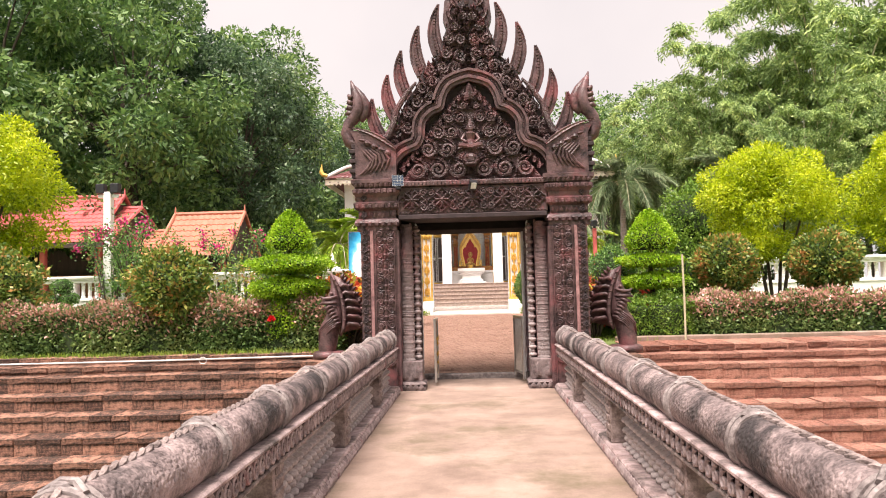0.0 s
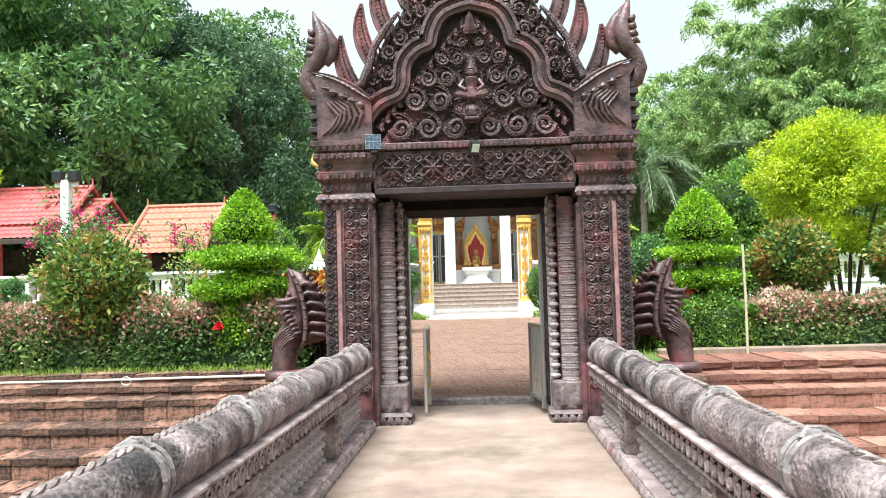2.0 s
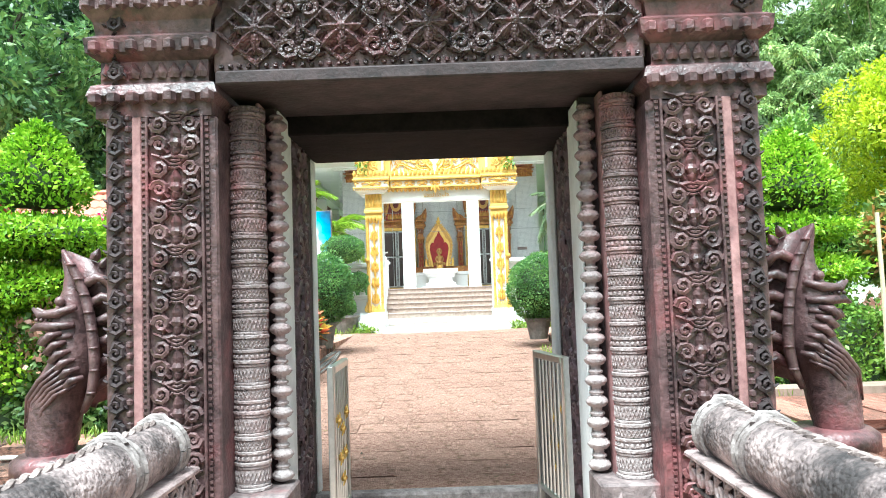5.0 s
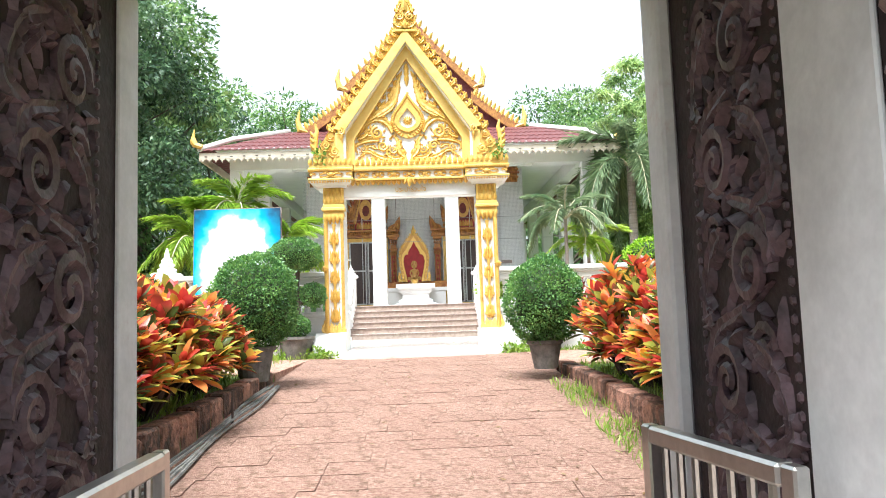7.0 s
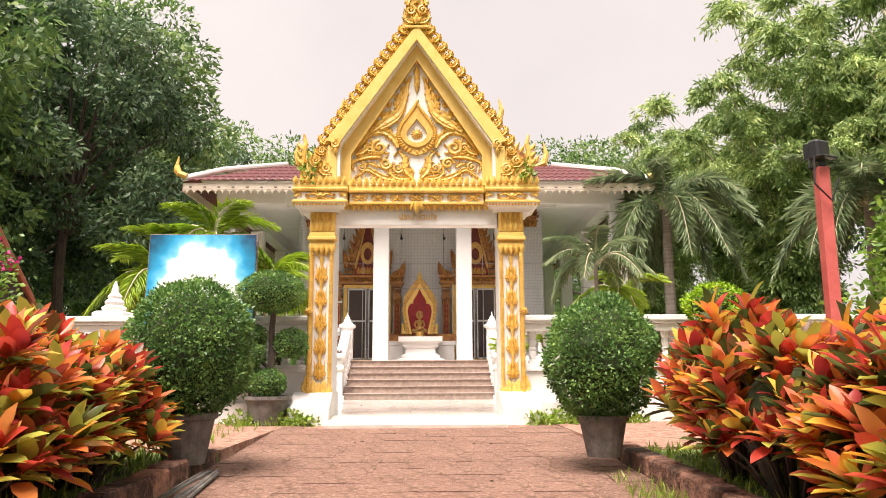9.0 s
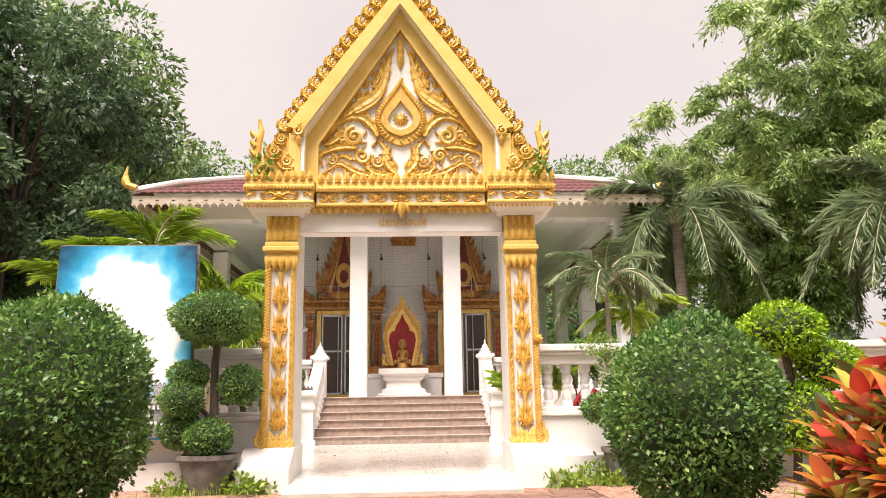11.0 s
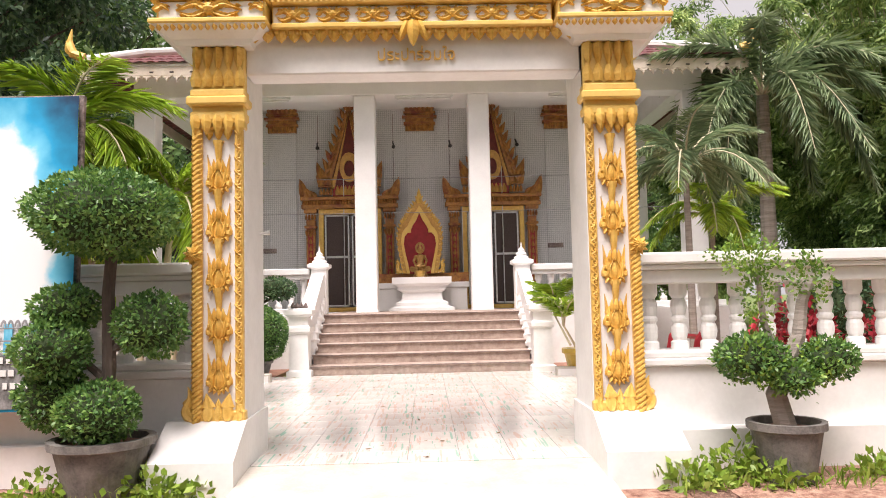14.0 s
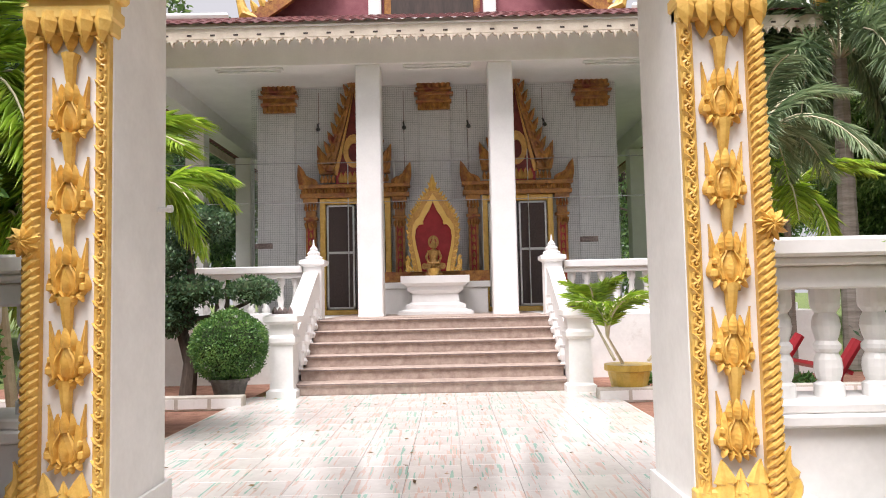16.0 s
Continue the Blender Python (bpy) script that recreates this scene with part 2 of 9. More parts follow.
M_BRONZE = material("gilded_bronze", (0.25, 0.13, 0.04), (0.5, 0.3, 0.1), 12, 0.4, 0.1, metal=0.6)
M_BLACK = material("black_plastic", (0.012, 0.012, 0.014), (0.03, 0.03, 0.033), 10, 0.4, 0.03)
M_SOLAR = material("solar_cell", (0.02, 0.035, 0.06), (0.04, 0.07, 0.12), 12, 0.7, 0.02)
M_PALE = material("pale_plastic", (0.62, 0.62, 0.6), (0.75, 0.75, 0.73), 8, 0.5, 0.03)
M_STEP = material("granite_step", (0.29, 0.21, 0.175), (0.5, 0.4, 0.34), 10, 0.55, 0.08, fine=120, stain=(0.2, 0.16, 0.14), stain_at=0.66)
M_NOSING = material("dark_step_edge", (0.12, 0.09, 0.085), (0.2, 0.16, 0.15), 14, 0.6, 0.05)
M_SLAB = material("pale_concrete_slab", (0.42, 0.375, 0.32), (0.6, 0.56, 0.5), 3, 0.7, 0.15, fine=60, stain=(0.36, 0.31, 0.26), stain_at=0.68)
M_BARK = material("dark_bark", (0.035, 0.026, 0.02), (0.13, 0.1, 0.08), 7, 0.95, 0.9, grain=(1, 1, 0.2))
M_BARK_PALE = material("grey_palm_bark", (0.2, 0.17, 0.14), (0.38, 0.34, 0.3), 6, 0.9, 0.6, grain=(0.3, 0.3, 3))
M_POT = material("grey_concrete_pot", (0.09, 0.085, 0.08), (0.23, 0.215, 0.195), 7, 0.9, 0.4, stain=(0.1, 0.1, 0.06), stain_at=0.6)
M_POT_YELLOW = material("yellow_glazed_pot", (0.5, 0.33, 0.05), (0.68, 0.47, 0.09), 6, 0.35, 0.1)
M_POLE = material("bleached_bamboo", (0.45, 0.4, 0.25), (0.62, 0.56, 0.4), 10, 0.7, 0.1)
# Solid fill for bush interiors, coloured as the shade between leaves
M_SHADE_CORE = material("inner_shade_fill", (0.02, 0.035, 0.012), (0.05, 0.075, 0.028), 9, 1.0, 0.3)
M_PINK = material("dark_pink_gable", (0.24, 0.06, 0.08), (0.36, 0.12, 0.14), 4, 0.6, 0.1)
M_NETWALL = material("grey_white_mosaic", (0.74, 0.74, 0.75), (0.82, 0.82, 0.82), 3, 0.45, 0.05)
M_NETGREY = material("pale_grey_net", (0.4, 0.4, 0.41), (0.52, 0.52, 0.53), 8, 0.8, 0.05)
M_NETLINE = material("grey_grout", (0.2, 0.2, 0.21), (0.32, 0.32, 0.33), 8, 0.8, 0.05)
M_CREAM = material("cream_paint", (0.6, 0.5, 0.4), (0.76, 0.67, 0.56), 4, 0.55, 0.05, stain=(0.45, 0.36, 0.28), stain_at=0.68)

L_FOREST = leaf_material("forest_leaves", [(0.028, 0.067, 0.023), (0.081, 0.172, 0.052), (0.178, 0.310, 0.086), (0.345, 0.460, 0.155)], patch=0.35)
L_FOREST_DARK = leaf_material("dark_forest_leaves", [(0.022, 0.045, 0.025), (0.053, 0.112, 0.053), (0.112, 0.200, 0.090), (0.237, 0.350, 0.163)], patch=0.35)
L_BAMBOO = leaf_material("bamboo_leaves", [(0.064, 0.133, 0.041), (0.174, 0.287, 0.083), (0.347, 0.484, 0.166), (0.654, 0.768, 0.268)], patch=0.4)
L_LIME = leaf_material("lime_leaves", [(0.115, 0.196, 0.009), (0.322, 0.437, 0.011), (0.575, 0.667, 0.021), (0.805, 0.828, 0.040)], through_light=0.4, patch=1.2)
L_BRIGHT = leaf_material("bright_clipped_leaves", [(0.07, 0.17, 0.008), (0.19, 0.38, 0.012), (0.35, 0.56, 0.025), (0.5, 0.68, 0.06)], patch=2.5)
L_BALL = leaf_material("dark_clipped_leaves", [(0.034, 0.092, 0.024), (0.083, 0.196, 0.051), (0.163, 0.316, 0.076), (0.287, 0.448, 0.115)], patch=3)
L_HEDGE = leaf_material("hedge_leaves", [(0.035, 0.075, 0.022), (0.1, 0.19, 0.05), (0.2, 0.3, 0.09), (0.36, 0.42, 0.15)], patch=1.5, island=0.5)
L_HEDGE_NEW = leaf_material("young_hedge_leaves", [(0.2, 0.24, 0.08), (0.5, 0.25, 0.19), (0.74, 0.42, 0.36), (0.84, 0.56, 0.48)], patch=1.4, island=0.5)
L_HIBISCUS = leaf_material("hibiscus_petals", [(0.6, 0.01, 0.02), (0.75, 0.03, 0.03)], patch=2, island=0.5)
L_SHRUB = leaf_material("shrub_leaves", [(0.045, 0.1, 0.022), (0.13, 0.23, 0.04), (0.29, 0.36, 0.07), (0.6, 0.27, 0.1)], patch=2.5, island=0.7)
L_SHRUB_GREEN = leaf_material("yellow_green_leaves", [(0.06, 0.14, 0.02), (0.16, 0.3, 0.04), (0.32, 0.46, 0.07)], patch=3, island=0.6)
L_CROTON = leaf_material("croton_leaves", [(0.07, 0.1, 0.025), (0.16, 0.07, 0.025), (0.42, 0.035, 0.04), (0.74, 0.09, 0.06), (0.3, 0.05, 0.03), (0.82, 0.22, 0.06), (0.84, 0.36, 0.1), (0.8, 0.2, 0.12), (0.84, 0.38, 0.05), (0.8, 0.56, 0.09), (0.46, 0.5, 0.09)], rough=0.36, through_light=0.35, patch=1.6, island=1.1)
L_PALM = leaf_material("palm_leaves", [(0.168, 0.302, 0.028), (0.381, 0.571, 0.050), (0.616, 0.773, 0.090)], patch=0.8)
L_PALM_GREY = leaf_material("grey_palm_leaves", [(0.100, 0.172, 0.083), (0.237, 0.325, 0.165), (0.441, 0.529, 0.298)], patch=0.8)
L_GRASS = leaf_material("grass_blades", [(0.096, 0.175, 0.017), (0.242, 0.374, 0.044), (0.439, 0.518, 0.122)], patch=2.0)
L_FLOWER = leaf_material("magenta_flowers", [(0.5, 0.01, 0.12), (0.7, 0.03, 0.22), (0.78, 0.1, 0.35)], patch=4)
L_RED = leaf_material("dark_red_leaves", [(0.1, 0.01, 0.015), (0.3, 0.02, 0.03), (0.4, 0.06, 0.07)], patch=3)
L_DRY = leaf_material("dry_leaves", [(0.08, 0.05, 0.02), (0.2, 0.12, 0.05), (0.3, 0.22, 0.1)], patch=3)


# ---- mesh tools ----
class G:
    """Gathers vertices and faces of one mesh."""

    def __init__(self):
        self.v, self.f = [], []

    def add(self, vs, fs):
        k = len(self.v)
        self.v.extend([tuple(p) for p in vs])
        self.f.extend([tuple(i + k for i in q) for q in fs])

    def box(self, x0, x1, y0, y1, z0, z1, c=0.0, m=None):
        lo, hi = (x0, y0, z0), (x1, y1, z1)
        if c <= 0:
            vs = [(x, y, z) for x in (x0, x1) for y in (y0, y1) for z in (z0, z1)]
            fs = [(0, 1, 3, 2), (4, 6, 7, 5), (0, 4, 5, 1), (2, 3, 7, 6), (0, 2, 6, 4), (1, 5, 7, 3)]
        else:
            vs, ids = [], {}
            for sx in (0, 1):
                for sy in (0, 1):
                    for sz in (0, 1):
                        s = (sx, sy, sz)
                        for ax in range(3):
                            p = [(hi if s[k] else lo)[k] + (0 if k == ax else (-c if s[k] else c)) for k in range(3)]
                            ids[(s, ax)] = len(vs)
                            vs.append(tuple(p))
            fs = []
            for ax in range(3):
                o1, o2 = [(1, 2), (2, 0), (0, 1)][ax]
                for side in (0, 1):
                    q = []
                    for a, b in ((0, 0), (1, 0), (1, 1), (0, 1)):
                        s = [0, 0, 0]
                        s[ax], s[o1], s[o2] = side, a, b
                        q.append(ids[(tuple(s), ax)])
                    fs.append(tuple(q if side else q[::-1]))
                for a in (0, 1):
                    for b in (0, 1):
                        s0, s1 = [0, 0, 0], [0, 0, 0]
                        s0[o1] = s1[o1] = a
                        s0[o2] = s1[o2] = b
                        s1[ax] = 1
                        s0, s1 = tuple(s0), tuple(s1)
                        q = (ids[(s0, o1)], ids[(s1, o1)], ids[(s1, o2)], ids[(s0, o2)])
                        fs.append(q if a != b else q[::-1])
            for sx in (0, 1):
                for sy in (0, 1):
                    for sz in (0, 1):
                        s = (sx, sy, sz)
                        q = (ids[(s, 0)], ids[(s, 1)], ids[(s, 2)])
                        fs.append(q if (sx + sy + sz) % 2 else q[::-1])
        if m is not None:
            vs = [m @ Vector(p) for p in vs]
        self.add(vs, fs)
        return self

    def lathe(self, prof, n=12, at=(0, 0, 0), twist=0.0, sx=1.0, sy=1.0, m=None):
        vs, fs = [], []
        for r, z in prof:
            for i in range(n):
                a = 2 * math.pi * (i + twist) / n
                p = Vector((at[0] + sx * r * math.cos(a), at[1] + sy * r * math.sin(a), at[2] + z))
                vs.append(m @ p if m is not None else p)
        for j in range(len(prof) - 1):
            for i in range(n):
                k = (i + 1) % n
                fs.append((j * n + i, j * n + k, (j + 1) * n + k, (j + 1) * n + i))
        fs.append(tuple(range(n))[::-1])
        fs.append(tuple(range((len(prof) - 1) * n, len(prof) * n)))
        self.add(vs, fs)
        return self

    def stack(self, prof, x, y, ax=1.0, ay=1.0):
        """A square moulded block: half widths and heights."""
        return self.lathe([(r * math.sqrt(2), z) for r, z in prof], 4, (x, y, 0), 0.5, ax, ay)

    def tube(self, pts, rads, n=6, flat=None):
        pts = [Vector(p) for p in pts]
        vs, fs = [], []
        for j, p in enumerate(pts):
            d = (pts[min(j + 1, len(pts) - 1)] - pts[max(j - 1, 0)])
            d = d.normalized() if d.length > 1e-9 else Vector((0, 0, 1))
            s = d.cross(Vector((0, 1, 0) if abs(d.y) < 0.9 else (1, 0, 0))).normalized()
            u = s.cross(d)
            r = rads[j] if hasattr(rads, "__len__") else rads
            for i in range(n):
                a = 2 * math.pi * i / n
                q = s * math.cos(a) * r + u * math.sin(a) * r
                vs.append(p + q)
        for j in range(len(pts) - 1):
            for i in range(n):
                k = (i + 1) % n
                fs.append((j * n + i, j * n + k, (j + 1) * n + k, (j + 1) * n + i))
        fs.append(tuple(range(n))[::-1])
        fs.append(tuple(range((len(pts) - 1) * n, len(pts) * n)))
        self.add(vs, fs)
        return self

    def prism(self, poly, y0, y1):
        """A plate in the x-z plane with thickness along y."""
        n = len(poly)
        vs = [(a, y0, b) for a, b in poly] + [(a, y1, b) for a, b in poly]
        fs = [tuple(range(n)), tuple(range(n, 2 * n))[::-1]]
        fs += [(i, i + n, (i + 1) % n + n, (i + 1) % n) for i in range(n)]
        self.add(vs, fs)
        return self

    def band(self, inner, outer, y0, y1):
        """A ribbon between two open lines in the x-z plane, with thickness along y."""
        n = len(inner)
        vs = [(a, y, b) for y in (y0, y1) for line in (inner, outer) for a, b in line]
        fs = []
        for i in range(n - 1):
            fs += [(i, i + 1, n + i + 1, n + i), (2 * n + i, 3 * n + i, 3 * n + i + 1, 2 * n + i + 1),
                   (i, 2 * n + i, 2 * n + i + 1, i + 1), (n + i, n + i + 1, 3 * n + i + 1, 3 * n + i)]
        fs += [(0, n, 3 * n, 2 * n), (n - 1, 3 * n - 1, 4 * n - 1, 2 * n - 1)]
        self.add(vs, fs)
        return self

    def petal(self, a, b, y, ang, length, width, deep=0.03, bend=0.0, turn=None, n=5):
        """A raised leaf on a front plane y: base (a, b), pointing at ang degrees."""
        ca, sa = math.cos(radians(ang)), math.sin(radians(ang))
        vs, fs = [], []
        for j in range(n + 1):
            t = j / n
            w = width * 0.5 * max(0.04, math.sin(math.pi * (0.16 + 0.84 * t) ** 0.75) ** 0.8) if j < n else 0.002
            off = bend * length * t * t
            for side, h in ((-1, 0.0), (0, 1.0), (1, 0.0)):
                u, v = t * length, off + side * w
                p = Vector((a + u * ca - v * sa, y - (deep * (0.45 + 0.55 * math.sin(math.pi * min(1, t * 0.9 + 0.1))) if h else 0.0), b + u * sa + v * ca))
                vs.append(turn @ p if turn is not None else p)
        for j in range(n):
            k = 3 * j
            fs += [(k, k + 1, k + 4, k + 3), (k + 1, k + 2, k + 5, k + 4)]
        self.add(vs, fs)
        return self

    def ball(self, x, y, z, r, n=8, sz=1.0, sy=1.0):
        k = max(3, n // 2)
        return self.lathe([(max(0.001, r * math.sin(math.pi * i / k)), -r * sz * math.cos(math.pi * i / k)) for i in range(k + 1)], n, (x, y, z), 0, 1, sy)

    def scroll(self, a, b, y, r, start=0.0, turns=1.6, hand=1, thick=0.02, leaves=6, n=22):
        """A carved spiral with leaves along its outside."""
        pts, rads = [], []
        for j in range(n):
            s = j / (n - 1)
            ang = radians(start) + hand * 2 * math.pi * turns * s
            rr = r * (1 - 0.86 * s)
            pts.append((a + rr * math.cos(ang), y - thick * (0.35 + 0.5 * s), b + rr * math.sin(ang)))
            rads.append(thick * (1.0 - 0.45 * s))
        self.tube(pts, rads, 5)
        self.ball(a, y - thick * 0.5, b, r * 0.2, 6)
        for i in range(leaves):
            ang = start + hand * 360 * (0.02 + 0.9 * i / max(1, leaves))
            x, z = a + r * 0.9 * math.cos(radians(ang)), b + r * 0.9 * math.sin(radians(ang))
            self.petal(x, z, y, ang + hand * 38, r * 0.62, r * 0.36, thick * 1.2, 0.25 * hand, n=4)
        return self

    def frond(self, pts, width, y, deep, barbs=0, hand=1, n=14, lobes=None):
        """A carved curved leaf along a line of (x, z) points: a ridged blade with lobes on its outer side."""
        P = [Vector((a, b)) for a, b in pts]
        n = 2 * n
        line = []
        for j in range(n + 1):
            u = (len(P) - 1) * j / n
            i = min(len(P) - 2, int(u))
            t = u - i
            p0, p1, p2, p3 = P[max(0, i - 1)], P[i], P[i + 1], P[min(len(P) - 1, i + 2)]
            line.append(0.5 * (2 * p1 + (p2 - p0) * t + (2 * p0 - 5 * p1 + 4 * p2 - p3) * t * t + (3 * p1 - p0 - 3 * p2 + p3) * t ** 3))
        vs, fs = [], []
        if lobes is None:
            lobes = max(2, round(1.5 * sum((line[j + 1] - line[j]).length for j in range(n)) / width))
        for j, p in enumerate(line):
            d = (line[min(j + 1, n)] - line[max(j - 1, 0)]).normalized()
            q = Vector((-d.y, d.x))
            saw = 1 - (j / n * lobes) % 1.0
            t = j / n
            w = max(0.002, width * 0.5 * min(1.0, 0.35 + 3 * t) * (1 - t ** 2.2))
            for k, h in ((-1.0, 0.0), (-0.55, 0.9), (0.0, 0.62), (0.55, 0.9), (1.0, 0.0)):
                e = k * (0.72 + 0.42 * saw) if abs(k) == 1.0 else k
                vs.append((p.x + q.x * w * e, y - deep * h * (0.4 + 0.6 * (1 - t)) * (0.8 + 0.35 * saw if abs(k) == 0.55 else 1.0), p.y + q.y * w * e))
        for j in range(n):
            for k in range(4):
                a = 5 * j + k
                fs.append((a, a + 1, a + 6, a + 5))
        self.add(vs, fs)
        for i in range(barbs):
            t = (i + 0.6) / (barbs + 0.4)
            j = min(n - 1, int(t * n))
            p, d = line[j], (line[j + 1] - line[j]).normalized()
            ang = math.degrees(math.atan2(d.y, d.x))
            w = width * (1 - 0.6 * t)
            off = Vector((-d.y, d.x)) * hand * w * 0.28
            self.petal(p.x + off.x, p.y + off.y, y, ang + hand * 42, w * 0.95, w * 0.55, deep * 0.8, -0.3 * hand, n=4)
        return self

    def mesh(self, name="mesh", smooth=False):
        me = bpy.data.meshes.new(name)
        me.from_pydata([tuple(p) for p in self.v], [], self.f)
        bm = bmesh.new()
        bm.from_mesh(me)
        bmesh.ops.recalc_face_normals(bm, faces=bm.faces[:])
        bm.to_mesh(me)
        bm.free()
        if smooth:
            me.polygons.foreach_set("use_smooth", [True] * len(me.polygons))
        return me


def put(name, geo, mat, parent=None, label="", smooth=False):
    """Links gathered geometry as one mesh object, at top level or under a thing."""
    me = geo.mesh(name, smooth) if isinstance(geo, G) else geo
    if not me.materials:
        me.materials.append(mat)
    ob = new(name, me)
    if parent is not None:
        ob.parent = parent
    if label:
        tagged(ob, label)
    if name in SMALL_STUFF:
        tagged(ob, kind="stuff")
    return ob


SMALL_STUFF = {"stems", "blooms", "flame_crest", "capital_lotus", "arch_beads", "bead_strip", "edge_scrolls", "crest_leaves", "curl_frieze", "kerb_carving", "entablature_leaves", "spire_leaves", "flame_leaves", "panel_leaves", "base_leaves", "fascia_slots", "printed_pattern", "unreadable_lettering", "relief_balusters", "culms", "branches", "stem_cluster", "cane_mass", "bloom_cluster", "branch_cluster"}


def thing(name, label, category, at=(0, 0, 0), group="", kind=""):
    ob = new(name)
    ob.location = at
    return tagged(ob, label, category, group, kind)


def leaf_cloud(name, base, axis, length, width, rng, up=None, fold=0.15, broad=False):
    """Many small folded leaves: bases, directions and sizes as arrays."""
    n = len(base)
    axis = axis / np.maximum(1e-6, np.linalg.norm(axis, axis=1))[:, None]
    ref = rng.normal(size=(n, 3)) if up is None else up + 0.25 * rng.normal(size=(n, 3))
    side = np.cross(axis, ref)
    side /= np.maximum(1e-6, np.linalg.norm(side, axis=1))[:, None]
    nor = np.cross(side, axis)
    L, W = np.broadcast_to(length, (n,))[:, None], np.broadcast_to(width, (n,))[:, None]
    mid = base + axis * L * 0.45 - nor * W * fold
    tip = base + axis * L - nor * L * fold * 0.6
    if broad:
        rows = [base]
        for t, w in ((0.25, 0.4), (0.55, 0.5), (0.82, 0.32)):
            c = base + axis * L * t - nor * L * fold * 0.9 * t * t
            rows += [c + side * W * w + nor * W * 0.14, c, c - side * W * w + nor * W * 0.14]
        rows.append(base + axis * L - nor * L * fold * 0.9)
        co = np.stack(rows, axis=1).reshape(-1, 3)
        k = np.arange(n)[:, None] * 11
        tri = [(0, 1, 2), (0, 2, 3)]
        for r in (1, 4):
            tri += [(r, r + 3, r + 4), (r, r + 4, r + 1), (r + 1, r + 4, r + 5), (r + 1, r + 5, r + 2)]
        tri += [(7, 10, 8), (8, 10, 9)]
        idx = np.concatenate([k + v for f in tri for v in f], axis=1).reshape(-1)
        nv, nt = 11, 12
    else:
        co = np.stack([base, mid + side * W * 0.5, tip, mid - side * W * 0.5], axis=1).reshape(-1, 3)
        k = np.arange(n)[:, None] * 4
        idx = np.concatenate([k, k + 1, k + 2, k, k + 2, k + 3], axis=1).reshape(-1)
        nv, nt = 4, 2
    me = bpy.data.meshes.new(name)
    me.vertices.add(nv * n)
    me.vertices.foreach_set("co", co.astype(np.float32).reshape(-1))
    me.loops.add(3 * nt * n)
    me.loops.foreach_set("vertex_index", idx.astype(np.int32))
    me.polygons.add(nt * n)
    me.polygons.foreach_set("loop_start", np.arange(0, 3 * nt * n, 3, dtype=np.int32))
    me.update(calc_edges=True)
    return me


def sphere_points(n, rng):
    p = rng.normal(size=(n, 3))
    return p / np.linalg.norm(p, axis=1)[:, None]


def lumpy(r, n=14, seed=0, sz=1.0, amp=0.12):
    """A dark uneven core that stands in for the shade inside a bush."""
    g = G()
    rr = random.Random(seed)
    ph = [rr.uniform(0, 6) for _ in range(4)]
    k = n // 2
    vs = []
    for j in range(k + 1):
        t = math.pi * j / k
        for i in range(n):
            a = 2 * math.pi * i / n
            q = r * (1 + amp * math.sin(3 * a + ph[0] + 2 * t) * math.sin(2 * t + ph[1]))
            vs.append((q * math.sin(t) * math.cos(a), q * math.sin(t) * math.sin(a), -q * sz * math.cos(t)))
    fs = [(j * n + i, j * n + (i + 1) % n, (j + 1) * n + (i + 1) % n, (j + 1) * n + i) for j in range(k) for i in range(n)]
    g.add(vs, fs)
    return g


# ---- setting: ground, moat, bridge ----
GATE_X, GOLD_X, HALL_X = -0.03, -0.19, -0.2
PATH_L, PATH_R = -2.05, 1.85


def path_z(y):
    return float(np.interp(y, [13.4, 15.0, 17.7, 20.5, 24.0], [0.06, 0.2, 0.42, 0.6, 0.74]))


def garden_z(y):
    return float(np.interp(y, [13.4, 14.9, 16.0, 20.0, 24.0, 90], [0.5, 0.5, 0.6, 0.73, 0.75, 0.8]))


def build_ground():
    xs = [-900, -200, -80, -40, -20, -12, -8, -5, -3, PATH_L - 0.02, PATH_L, -1, 0, 1, PATH_R, PATH_R + 0.02, 3, 5, 8, 12, 20, 40, 80, 200, 900]
    ys = [-900, -200, -60, -24, -18, -13.4, -13.38, -8, 0, 8, 9.0, 13.42, 13.44, 14, 15, 16.5, 18, 20, 22, 24, 25.0, 26, 30, 40, 60, 100, 250, 900]
    g = G()
    vs = []
    for y in ys:
        for x in xs:
            if -13.39 < y < 13.43:
                z = -1.75
            elif y < -13:
                z = 0.4
            elif PATH_L <= x <= PATH_R and y < 25.5:
                z = path_z(y) - 0.07
            else:
                z = garden_z(y) - 0.02
            vs.append((x, y, z))
    n = len(xs)
    g.add(vs, [(j * n + i, j * n + i + 1, (j + 1) * n + i + 1, (j + 1) * n + i) for j in range(len(ys) - 1) for i in range(n - 1)])
    return tagged(put("ground", g, M_GROUND), "garden ground of grass and reddish soil", "ground", kind="structure")


build_ground()
deck = G().box(-1.22 + GATE_X, 1.22 + GATE_X, -8, 13.3, -0.35, 0.0, 0.01)
tagged(put("floor", deck, M_DECK), "worn tan concrete deck of the footbridge", "bridge deck", kind="structure")
podium = G().box(-2.6, -1.56, 11.85, 13.75, -1.7, 0.48, 0.03).box(1.5, 2.6, 11.85, 13.75, -1.7, 0.48, 0.03)
tagged(put("podium", podium, M_LATERITE), "laterite podium blocks under the carved gate", "podium", kind="structure")
piers = G()
for py in (-6, -1, 4, 9):
    piers.box(-1.5, 1.5, py - 0.2, py + 0.2, -1.76, -0.36, 0.02)
piers.box(-1.62, 1.62, -8, 11.4, -0.34, -0.16, 0.02)
